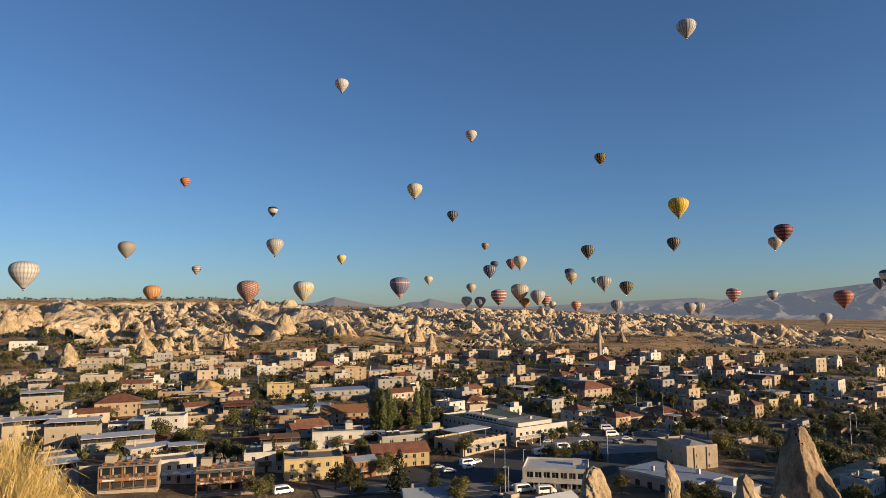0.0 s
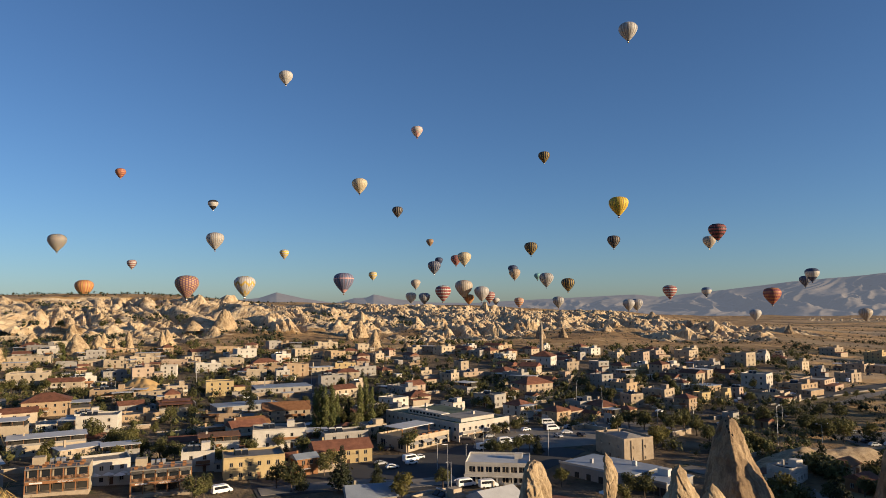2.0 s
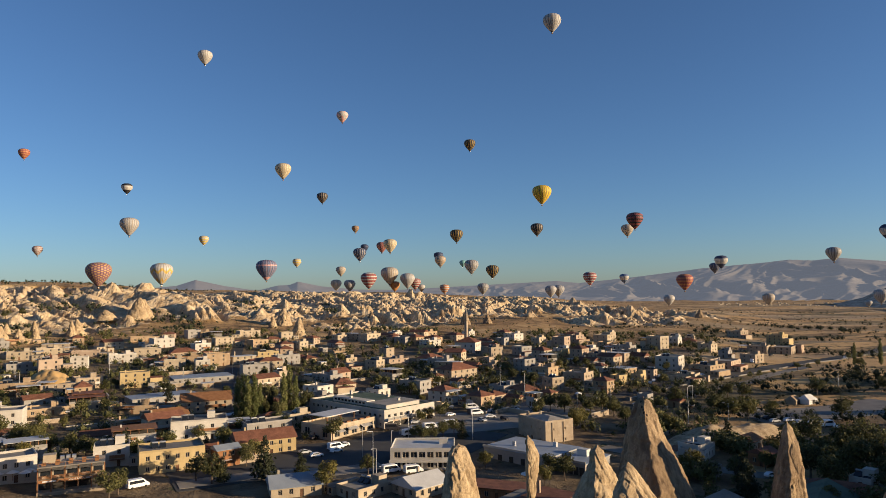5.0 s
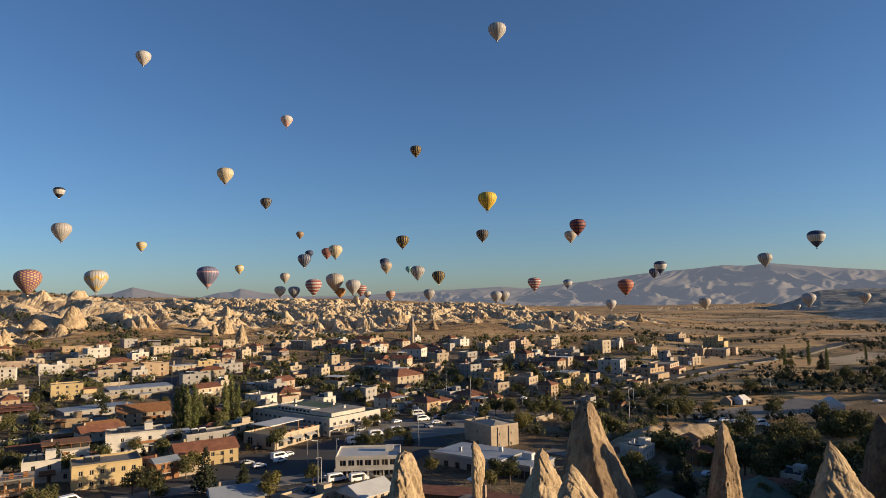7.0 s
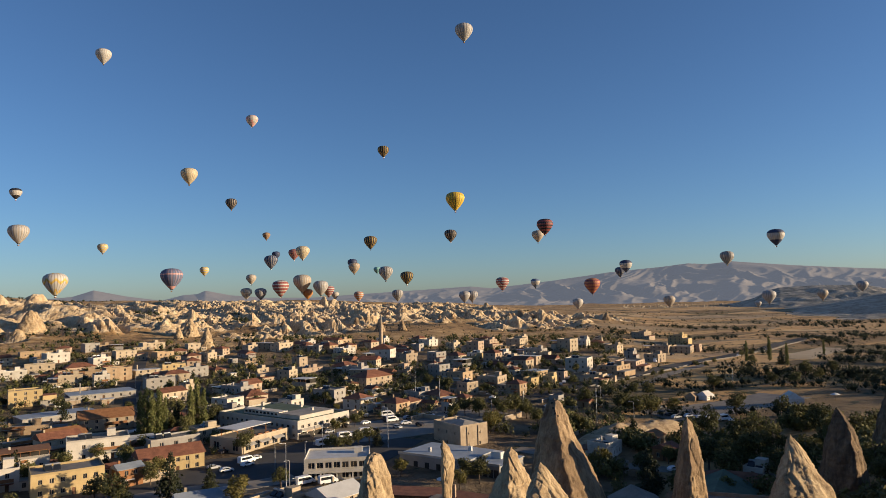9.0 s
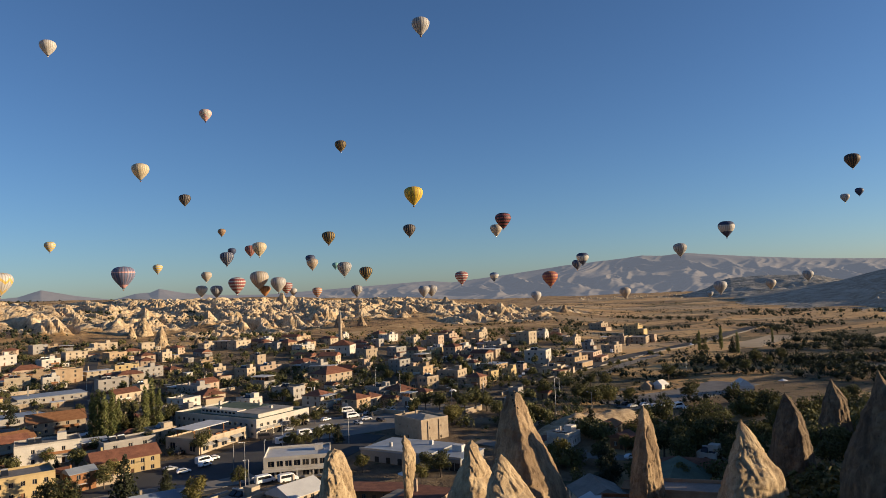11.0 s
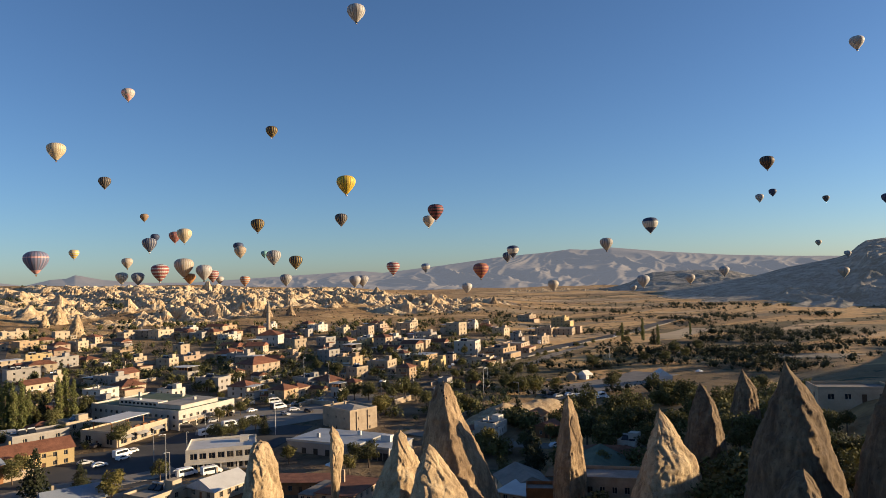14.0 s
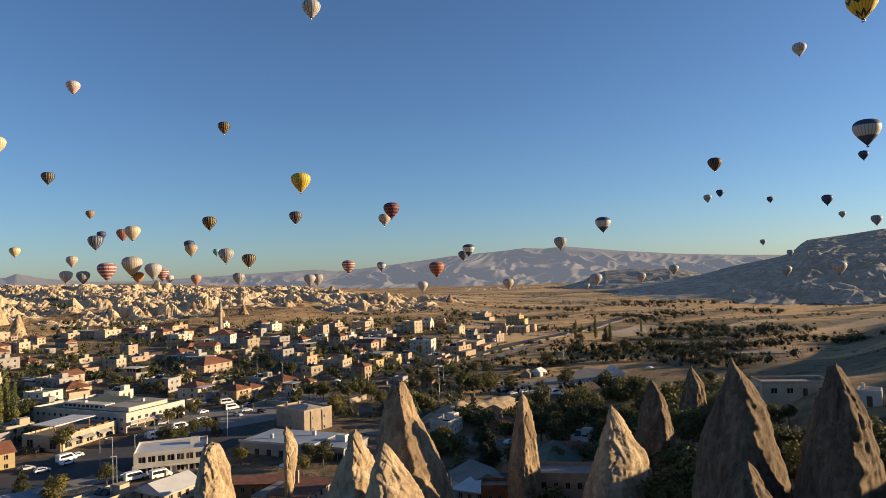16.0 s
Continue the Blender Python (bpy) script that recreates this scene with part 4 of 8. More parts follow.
def cloth(style, c1, c2):
    """Envelope fabric: gores that alternate, bands, checks or a zigzag, sewn with fine seams."""
    key = (style, c1, c2)
    if key in _cloth:
        return _cloth[key]
    m, nt, b, geo, tex, info = start(f"{style}_{c1}_{c2}_fabric", 0.6)
    sep = nt.nodes.new("ShaderNodeSeparateXYZ")
    nt.links.new(tex.outputs["Object"], sep.inputs[0])
    ang = maths(nt, "DIVIDE", maths(nt, "ARCTAN2", sep.outputs[1], sep.outputs[0]), 2 * math.pi)
    gore = maths(nt, "MULTIPLY", ang, 24.0)
    tri = maths(nt, "ABSOLUTE", maths(nt, "SUBTRACT", maths(nt, "FRACT", gore), 0.5))
    up = sep.outputs[2]
    if style == "stripe":
        f = maths(nt, "MULTIPLY", maths(nt, "GREATER_THAN", maths(nt, "FRACT", maths(nt, "MULTIPLY", ang, 16.0)), 0.66), 0.62)
    elif style == "band":
        f = maths(nt, "GREATER_THAN", maths(nt, "FRACT", maths(nt, "MULTIPLY", maths(nt, "ADD", up, maths(nt, "MULTIPLY", tri, 0.06)), 5.2)), 0.62)
    elif style == "check":
        f = maths(nt, "GREATER_THAN", maths(nt, "MULTIPLY", maths(nt, "SINE", maths(nt, "MULTIPLY", up, 62.0)), maths(nt, "SINE", maths(nt, "MULTIPLY", gore, math.pi))), 0.22)
    elif style == "zigzag":
        f = maths(nt, "LESS_THAN", maths(nt, "ABSOLUTE", maths(nt, "SUBTRACT", maths(nt, "FRACT", maths(nt, "MULTIPLY", maths(nt, "ADD", up, maths(nt, "MULTIPLY", maths(nt, "ABSOLUTE", maths(nt, "SUBTRACT", maths(nt, "FRACT", maths(nt, "MULTIPLY", ang, 8.0)), 0.5)), 0.35)), 2.2)), 0.5)), 0.14)
    elif style == "halves":
        f = maths(nt, "LESS_THAN", maths(nt, "ABSOLUTE", maths(nt, "SUBTRACT", up, maths(nt, "ADD", 0.5, maths(nt, "MULTIPLY", tri, 0.08)))), 0.2)
    elif style == "belt":
        f = maths(nt, "MAXIMUM", maths(nt, "MULTIPLY", maths(nt, "GREATER_THAN", maths(nt, "FRACT", maths(nt, "MULTIPLY", ang, 16.0)), 0.6), 0.2), maths(nt, "LESS_THAN", maths(nt, "ABSOLUTE", maths(nt, "SUBTRACT", up, 0.7)), 0.025))
        f = maths(nt, "MAXIMUM", f, maths(nt, "LESS_THAN", up, 0.14))
    elif style == "patch":
        f = ramp(nt, noise_node(nt, tex.outputs["Object"], 4.0, 1), [(0.52, (0, 0, 0)), (0.54, (1, 1, 1))])
    else:
        f = maths(nt, "MULTIPLY", noise_node(nt, tex.outputs["Object"], 2.0), 0.4)
    col = mix_rgb(nt, f, CLOTH[c1], CLOTH[c2])
    seam = ramp(nt, tri, [(0.26, (1, 1, 1)), (0.46, (0.55, 0.53, 0.52))])
    col = mix_rgb(nt, 1.0, col, seam, "MULTIPLY")
    nt.links.new(col, b.inputs["Base Color"])
    _cloth[key] = m
    return m


def envelope_profile():
    """Radius and height, mouth to crown, of an envelope 1 across; the mouth is at 0."""
    return [(0.075, 0.0), (0.135, 0.06), (0.225, 0.16), (0.31, 0.26), (0.39, 0.37), (0.455, 0.48), (0.49, 0.58), (0.5, 0.66), (0.49, 0.745), (0.455, 0.825), (0.39, 0.89), (0.295, 0.94), (0.175, 0.968), (0.05, 0.978)]


_balloon_cache = {}


def balloon(az, el, dist, dia, style, c1, c2):
    key = (style, c1, c2)
    x, y = polar(az, dist * math.cos(radians(el)))
    zc = EYE[2] + dist * math.sin(radians(el))
    one = f"{CLOTH_WORDS.get(c1, c1)}"
    two = f"{CLOTH_WORDS.get(c2, c2)}"
    kind = {"stripe": f"striped {one} and {two}", "band": f"banded {one} and {two}", "check": f"chequered {one} and {two}", "zigzag": f"{one} zigzag-patterned {two}", "halves": f"{one} and {two} banded", "belt": f"{one} striped and {two} belted", "patch": f"{one} patterned {two}", "plain": f"plain {one}"}[style]
    ob = thing("hot_air_balloon", Matrix.LocRotScale((x, y, zc - 0.43 * dia), Euler((0, 0, az * 0.7 + el)), (dia,) * 3), f"{kind} hot air balloon with wicker basket", "hot air balloon", "hot air balloons")
    if key not in _balloon_cache:
        prof = envelope_profile()
        segs = 48
        th = np.linspace(0, 2 * np.pi, segs, endpoint=False)
        pts = np.zeros((len(prof), segs, 3))
        for i, (r, zz) in enumerate(prof):
            rr = r * (1 + 0.018 * np.where(np.arange(segs) % 2, 1, -1) * (0.3 + r))
            pts[i, :, 0], pts[i, :, 1], pts[i, :, 2] = rr * np.cos(th), rr * np.sin(th), zz
        env = grid_mesh("envelope", pts, cloth(style, c1, c2), True, True)
        env_me = env.data
        bpy.data.objects.remove(env)
        bm = bmesh.new()
        bmesh.ops.create_circle(bm, cap_ends=True, segments=24, radius=0.06, matrix=Matrix.Translation((0, 0, 0.9795)))
        cap = bpy.data.meshes.new("crown_valve")
        bm.to_mesh(cap)
        bm.free()
        cap.materials.append(cloth("plain", c2, c2))
        sk = np.zeros((2, segs, 3))
        for i, (r, zz) in enumerate(((0.055, -0.035), (0.068, 0.004))):
            sk[i, :, 0], sk[i, :, 1], sk[i, :, 2] = r * np.cos(th), r * np.sin(th), zz
        s = grid_mesh("skirt", sk, cloth("plain", "black", "black"), True, True)
        skirt = s.data
        bpy.data.objects.remove(s)
        _balloon_cache[key] = (env_me, cap, skirt)
    env_me, cap, skirt = _balloon_cache[key]
    shared("envelope", env_me, ob, Matrix())
    shared("crown_valve", cap, ob, Matrix())
    shared("skirt", skirt, ob, Matrix())
    if "gear" not in _balloon_cache:
        bm = box_bm(-0.045, -0.034, -0.12, 0.045, 0.034, -0.075)
        bmesh.ops.bevel(bm, geom=bm.edges[:], offset=0.008, segments=2, affect="EDGES")
        basket = bpy.data.meshes.new("basket")
        bm.to_mesh(basket)
        bm.free()
        basket.materials.append(M_WALLS["timber"])
        bm = bmesh.new()
        for sx in (-1, 1):
            for sy in (-1, 1):
                a, b2 = Vector((sx * 0.042, sy * 0.031, -0.077)), Vector((sx * 0.045, sy * 0.042, -0.03))
                bmesh.ops.create_cone(bm, cap_ends=True, segments=5, radius1=0.0022, radius2=0.0022, depth=(b2 - a).length, matrix=Matrix.Translation((a + b2) / 2) @ (b2 - a).to_track_quat("Z", "Y").to_matrix().to_4x4())
        ropes = bpy.data.meshes.new("ropes")
        bm.to_mesh(ropes)
        bm.free()
        ropes.materials.append(M_METAL)
        bm = box_bm(-0.02, -0.012, -0.072, 0.02, 0.012, -0.05)
        burner = bpy.data.meshes.new("burner")
        bm.to_mesh(burner)
        bm.free()
        burner.materials.append(M_METAL)
        _balloon_cache["gear"] = (basket, ropes, burner)
    basket, ropes, burner = _balloon_cache["gear"]
    shared("basket", basket, ob, Matrix())
    shared("suspension_ropes", ropes, ob, Matrix())
    shared("burner", burner, ob, Matrix())
    return ob


# ---- rock chimneys near the viewpoint ----
pinnacle(15.32, 160, ((21.0, 0.0, 0.0), (20.4, -1.3, 1.4), (18.8, -2.4, 2.4), (15.8, -2.6, 3.7), (12.7, -3.3, 4.1), (8.7, -4.0, 4.7)), -0.75, 1, M_PALETUFF, 2)
pinnacle(21.03, 150, ((25.0, 0.0, 0.0), (23.7, -0.6, 1.3), (22.8, -0.3, 1.5), (20.7, -0.5, 2.3), (17.8, -0.5, 2.3), (15.1, -0.5, 1.8)), -0.6, 2, M_PALETUFF, 0)
pinnacle(26.62, 115, ((30.9, 0.0, 0.0), (30.0, -1.2, 0.9), (28.6, -1.4, 1.4), (26.8, -2.0, 2.5), (24.6, -3.0, 3.3), (21.2, -4.6, 5.3)), -0.3, 3, M_PALETUFF, 0)
pinnacle(28.97, 105, ((30.8, 0.0, 0.0), (30.1, -0.8, 0.8), (28.6, -1.1, 1.8), (26.9, -2.0, 3.0), (24.8, -2.4, 4.5), (22.5, -3.3, 5.8)), -0.6, 4, M_PALETUFF, 0)
pinnacle(30.27, 130, ((36.6, 0.0, 0.0), (35.9, -1.2, 1.2), (33.6, -2.2, 2.1), (29.8, -3.3, 3.4), (25.2, -4.2, 5.8), (20.6, -5.1, 7.9), (14.7, -6.4, 9.9)), 0.15, 5, M_TUFF, 6)
pinnacle(40.53, 130, ((33.5, 0.0, 0.0), (32.5, -0.6, 0.7), (29.9, -1.2, 1.7), (26.7, -1.9, 2.1), (23.1, -2.5, 2.5), (19.9, -2.9, 2.7)), -0.1, 6, M_TUFF, 0)
pinnacle(47.67, 126, ((32.1, 0.0, 0.0), (31.1, -0.5, 0.9), (28.1, -1.4, 2.7), (25.7, -2.2, 4.0), (23.9, -2.8, 5.6), (20.9, -3.7, 6.4), (17.0, -5.2, 7.0)), -0.55, 7, M_PALETUFF, 0)
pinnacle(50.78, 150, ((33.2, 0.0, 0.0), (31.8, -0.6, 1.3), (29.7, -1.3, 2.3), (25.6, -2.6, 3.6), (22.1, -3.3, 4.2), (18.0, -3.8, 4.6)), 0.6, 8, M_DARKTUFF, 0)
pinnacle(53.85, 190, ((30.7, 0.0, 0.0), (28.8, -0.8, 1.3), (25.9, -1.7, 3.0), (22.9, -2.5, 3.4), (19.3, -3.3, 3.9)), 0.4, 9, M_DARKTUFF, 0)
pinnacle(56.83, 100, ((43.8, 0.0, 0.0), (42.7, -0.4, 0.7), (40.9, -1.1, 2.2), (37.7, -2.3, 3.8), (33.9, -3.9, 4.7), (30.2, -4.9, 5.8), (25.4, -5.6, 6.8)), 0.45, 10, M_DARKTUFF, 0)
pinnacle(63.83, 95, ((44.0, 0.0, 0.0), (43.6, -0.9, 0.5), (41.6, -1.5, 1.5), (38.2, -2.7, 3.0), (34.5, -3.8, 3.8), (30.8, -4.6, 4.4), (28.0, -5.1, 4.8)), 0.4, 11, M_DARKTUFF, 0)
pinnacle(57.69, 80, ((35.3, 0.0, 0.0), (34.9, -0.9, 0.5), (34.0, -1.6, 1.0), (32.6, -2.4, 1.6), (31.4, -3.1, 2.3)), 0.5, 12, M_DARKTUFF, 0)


# ---- tuff cones in and behind the town ----
fairy_chimney(-25.13, 557, 35.1, 9.1, 0.9, (-1.4, 0), 0.8, 20, 44, 56, 1.2, pale=True, caves=3, label="pale tuff cone dwelling beside the town", foot=17.8)
fairy_chimney(-22.92, 638, 36.8, 8.9, 0.9, (0.0, 0), 0.8, 21, 44, 56, 1.2, pale=True, caves=3, label="pale tuff cone dwelling beside the town", foot=24.9)
fairy_chimney(-20.46, 672, 43.0, 8.3, 0.8, (1.2, 0), 0.8, 22, 44, 56, 1.2, pale=True, caves=3, label="pale tuff cone dwelling beside the town", foot=27.2)
fairy_chimney(-19.97, 604, 36.3, 10.3, 1.0, (-1.6, 0), 0.8, 23, 44, 56, 1.2, pale=True, caves=3, label="pale tuff cone dwelling beside the town", foot=21.2)
fairy_chimney(-18.65, 622, 34.3, 6.6, 0.7, (0.0, 0), 0.8, 24, 44, 56, 1.2, pale=True, caves=3, label="pale tuff cone dwelling beside the town", foot=22.2)
fairy_chimney(-17.60, 623, 31.6, 4.6, 0.5, (0.7, 0), 0.8, 25, 44, 56, 1.2, pale=True, caves=3, label="pale tuff cone dwelling beside the town", foot=21.8)
fairy_chimney(-16.58, 688, 35.6, 4.0, 0.4, (-0.6, 0), 0.8, 26, 44, 56, 1.2, pale=True, caves=3, label="pale tuff cone dwelling beside the town", foot=25.1)
fairy_chimney(-16.53, 638, 30.3, 4.2, 0.4, (0.0, 0), 0.8, 27, 44, 56, 1.2, pale=True, caves=3, label="pale tuff cone dwelling beside the town", foot=22.6)
fairy_chimney(-18.35, 680, 34.2, 4.5, 0.4, (0.7, 0), 0.8, 28, 44, 56, 1.2, pale=True, caves=3, label="pale tuff cone dwelling beside the town", foot=26.0)
fairy_chimney(-13.84, 651, 37.2, 6.9, 0.7, (-1.0, 0), 0.8, 29, 44, 56, 1.2, pale=True, caves=3, label="pale tuff cone dwelling beside the town", foot=23.2)
fairy_chimney(-14.26, 641, 36.0, 4.7, 0.5, (0.0, 0), 0.8, 30, 44, 56, 1.2, pale=True, caves=3, label="pale tuff cone dwelling beside the town", foot=22.7)
fairy_chimney(-28.27, 810, 58.1, 11.9, 1.2, (1.8, 0), 0.8, 31, 44, 56, 1.2, pale=True, caves=0, label="pale tuff cone dwelling beside the town", foot=43.6)
fairy_chimney(-27.60, 848, 65.2, 11.1, 1.1, (-1.7, 0), 0.8, 32, 44, 56, 1.2, pale=True, caves=0, label="pale tuff cone dwelling beside the town", foot=49.9)
fairy_chimney(-29.06, 773, 60.2, 13.9, 1.4, (0.0, 0), 0.8, 33, 44, 56, 1.2, pale=True, caves=0, label="pale tuff cone dwelling beside the town", foot=39.1)
fairy_chimney(-9.83, 783, 54.1, 12.8, 1.3, (1.9, 0), 0.8, 34, 44, 56, 1.2, pale=True, caves=0, label="pale tuff cone dwelling beside the town", foot=31.3)
fairy_chimney(-11.95, 784, 42.1, 11.5, 1.2, (-1.7, 0), 0.8, 35, 44, 56, 1.2, pale=True, caves=0, label="pale tuff cone dwelling beside the town", foot=33.0)
fairy_chimney(1.09, 751, 40.8, 10.4, 1.0, (0.0, 0), 0.8, 36, 44, 56, 1.2, pale=True, caves=3, label="pale tuff cone dwelling beside the town", foot=22.3)
fairy_chimney(2.25, 620, 35.4, 7.1, 0.7, (1.1, 0), 0.8, 37, 44, 56, 1.2, pale=True, caves=3, label="pale tuff cone dwelling beside the town", foot=18.1)
fairy_chimney(5.02, 608, 24.0, 6.0, 0.6, (-0.9, 0), 0.8, 38, 44, 56, 1.2, caves=3, label="pale tuff cone dwelling beside the town", foot=17.2)
fairy_chimney(0.24, 723, 33.2, 5.3, 0.5, (0.0, 0), 0.8, 39, 44, 56, 1.2, pale=True, caves=3, label="pale tuff cone dwelling beside the town", foot=21.5)
fairy_chimney(-9.57, 793, 52.5, 13.0, 1.3, (1.9, 0), 0.8, 40, 44, 56, 1.2, pale=True, caves=0, label="pale tuff cone dwelling beside the town", foot=32.8)
fairy_chimney(16.05, 741, 33.2, 6.7, 0.7, (-1.0, 0), 0.8, 41, 44, 56, 1.2, caves=3, label="pale tuff cone dwelling beside the town", foot=19.7)
fairy_chimney(17.88, 743, 31.5, 6.1, 0.6, (0.0, 0), 0.8, 42, 44, 56, 1.2, caves=3, label="pale tuff cone dwelling beside the town", foot=20.3)
fairy_chimney(21.04, 886, 32.8, 5.1, 0.5, (0.8, 0), 0.8, 43, 44, 56, 1.2, caves=0, label="pale tuff cone dwelling beside the town", foot=21.2)
fairy_chimney(27.98, 996, 33.3, 12.2, 1.2, (-1.8, 0), 0.8, 44, 44, 56, 1.2, caves=0, label="pale tuff cone dwelling beside the town", foot=18.5)
fairy_chimney(26.83, 967, 31.2, 7.9, 0.8, (0.0, 0), 0.8, 45, 44, 56, 1.2, caves=0, label="pale tuff cone dwelling beside the town", foot=18.2)
fairy_chimney(34.69, 996, 28.4, 7.4, 0.7, (1.1, 0), 0.8, 46, 44, 56, 1.2, caves=0, label="pale tuff cone dwelling beside the town", foot=14.8)
fairy_chimney(11.85, 791, 34.7, 6.5, 0.7, (-1.0, 0), 0.8, 47, 44, 56, 1.2, caves=0, label="pale tuff cone dwelling beside the town", foot=23.6)
fairy_chimney(10.00, 793, 34.1, 5.9, 0.6, (0.0, 0), 0.8, 48, 44, 56, 1.2, caves=0, label="pale tuff cone dwelling beside the town", foot=24.2)
fairy_chimney(8.17, 787, 34.0, 7.1, 0.7, (1.1, 0), 0.8, 49, 44, 56, 1.2, caves=0, label="pale tuff cone dwelling beside the town", foot=23.8)
fairy_chimney(14.18, 805, 35.3, 6.6, 0.7, (-1.0, 0), 0.8, 50, 44, 56, 1.2, caves=0, label="pale tuff cone dwelling beside the town", foot=22.3)
fairy_chimney(25.91, 973, 29.4, 6.4, 0.6, (0.0, 0), 0.8, 51, 44, 56, 1.2, caves=0, label="pale tuff cone dwelling beside the town", foot=19.7)
fairy_chimney(29.13, 1041, 28.5, 10.3, 1.0, (1.5, 0), 0.8, 52, 44, 56, 1.2, caves=0, label="pale tuff cone dwelling beside the town", foot=18.1)


# ---- large single buildings ----
def ground_label(name, text, size, m, parent, material):
    """Flat raised lettering in the built-in font, as a mesh part."""
    cu = bpy.data.curves.new(name, "FONT")
    cu.body, cu.size, cu.align_x, cu.extrude = text, size, "CENTER", 0.02
    tmp = new(name, cu)
    me = bpy.data.meshes.new_from_object(tmp)
    bpy.data.objects.remove(tmp)
    me.materials.clear()
    me.materials.append(material)
    return shared(name, me, parent, m)


def add_box(parent, name, material, *c, label=""):
    return part(name, box_bm(*c), material, parent, label)


def market_hall():
    """The long white two-storey hall with a set-back upper floor and a shop front in the sun."""
    ob = house(41.4, 289.7, 238, 48.2, 27.3, 2, "flat", "white", "long white two-storey market hall with green felt roof", z=4.0, floor_h=3.1, extras=0, win=(1.3, 1.2), gap=1.9, category="building", group="", roof_mat=M_ROOFGREEN)
    w, d, h = 48.2, 27.3, 6.5
    add_box(ob, "upper_storey", M_WALLS["white"], -14, -9.0, h, 8, -4.5, h + 1.9)
    add_box(ob, "upper_storey", M_WALLS["white"], 8.2, -9.0, h, 20, 9.0, h + 1.4)
    add_box(ob, "upper_roof", M_ROOFGREEN, -14.2, -4.4, h + 1.2, 8.2, 9.5, h + 1.4)
    add_box(ob, "upper_roof", M_ROOF, 8.0, -9.2, h + 1.405, 20.2, 9.2, h + 1.55)
    for i in range(9):
        add_box(ob, "clerestory_window", M_GLASS, -13 + i * 2.3, -9.06, h + 0.6, -11.6 + i * 2.3, -9.01, h + 1.4)
    add_box(ob, "balcony", M_WALLS["white"], w / 2, -d / 2 + 0.5, 2.9, w / 2 + 1.6, d / 2 - 0.5, 3.25)
    for i in range(7):
        y0 = -d / 2 + 1.6 + i * 3.55
        add_box(ob, "shop_front", M_DARK, w / 2 + 0.01, y0, 0.0, w / 2 + 0.06, y0 + 2.8, 2.6)
    for i in range(5):
        y0 = -d / 2 + 3 + i * 4.4
        add_box(ob, "shop_sign", M_WALLS[("pink", "ochre", "grey", "timber", "pink")[i]], w / 2 + 1.61, y0, 2.7, w / 2 + 1.68, y0 + 3.0, 3.3)
    for i in range(8):
        add_box(ob, "railing_panel", M_WALLS["grey"], w / 2 + 1.5, -d / 2 + 0.6 + i * 3.28, 3.26, w / 2 + 1.56, -d / 2 + 3.6 + i * 3.28, 4.1)
    for px, py in ((-18, 3), (-5, -7.5), (3, 6), (14, 2)):
        add_box(ob, "roof_vent", M_WALLS["white"], px, py, h + (1.41 if px > -14 else 0.0), px + 1.0, py + 1.0, h + 2.6)
    return ob


def arcade_cafe():
    ob = house(25.6, 263.2, 231, 15.8, 23.7, 1, "flat", "cream", "cream stone arcade cafe with roof terrace and pergola", z=3.4, floor_h=4.4, extras=0, win=(2.6, 2.7), gap=1.5, category="building", group="", roof_mat=M_PAVING)
    h = 4.7
    for sx in (-6.5, 1.5):
        for sy in (-8, -1, 6):
            add_box(ob, "pergola_post", M_WALLS["timber"], sx, sy, h, sx + 0.25, sy + 0.25, h + 2.7)
    add_box(ob, "pergola_roof", M_ROOFWHITE, -7.2, -9, h + 2.7, 2.6, 8, h + 2.95)
    for i in range(6):
        add_box(ob, "planter", M_WALLS["timber"], 6.4, -10 + i * 3.4, h - 0.05, 7.2, -8 + i * 3.4, h + 0.9)
    for i in range(3):
        bm = bmesh.new()
        v = [bm.verts.new(p) for p in ((7.9, -11 + i * 7, 3.6), (7.9, -6 + i * 7, 3.6), (9.8, -6 + i * 7, 2.8), (9.8, -11 + i * 7, 2.8))]
        bm.faces.new(v)
        bmesh.ops.solidify(bm, geom=bm.faces[:], thickness=0.06)
        part("awning", bm, M_CANVAS, ob)
    return ob


def box_house():
    ob = house(96.4, 233.0, 257, 16.9, 11.9, 2, "flat", "stone", "plain ochre stone block house with few windows", z=2.6, floor_h=3.7, extras=4, win=(0.7, 1.0), gap=5.5, category="house")
    bm = hip_roof(13, 9, 1.2, 0.2, "hip")
    part("roof_light", bm, M_ROOF, ob).matrix_basis = pose(1.0, 0, 7.66)
    for k in (-3.2, 1.6):
        add_box(ob, "pilaster", M_WALLS["stone"], 8.45, k, 0, 8.75, k + 0.35, 7.6)
    return ob


def bus_station():
    """A white modern two-storey block with deep dark bays."""
    ob = house(47.3, 214.5, 196, 19.5, 15.0, 2, "flat", "white", "white modern two-storey office block with dark glazed bays", z=1.6, floor_h=3.0, extras=0, win=(2.0, 1.75), gap=0.6, category="building", group="", roof_mat=M_ROOFWHITE)
    add_box(ob, "floor_band", M_WALLS["white"], -10.0, -8.6, 2.75, 9.9, -7.503, 3.35)
    for i in range(5):
        add_box(ob, "column", M_WALLS["white"], -9.7 + i * 4.75, -8.5, -1.0, -9.3 + i * 4.75, -8.1, 2.75)
    add_box(ob, "roof_hut", M_WALLS["white"], 5, 1, 6.26, 7.5, 3.5, 7.9)
    return ob


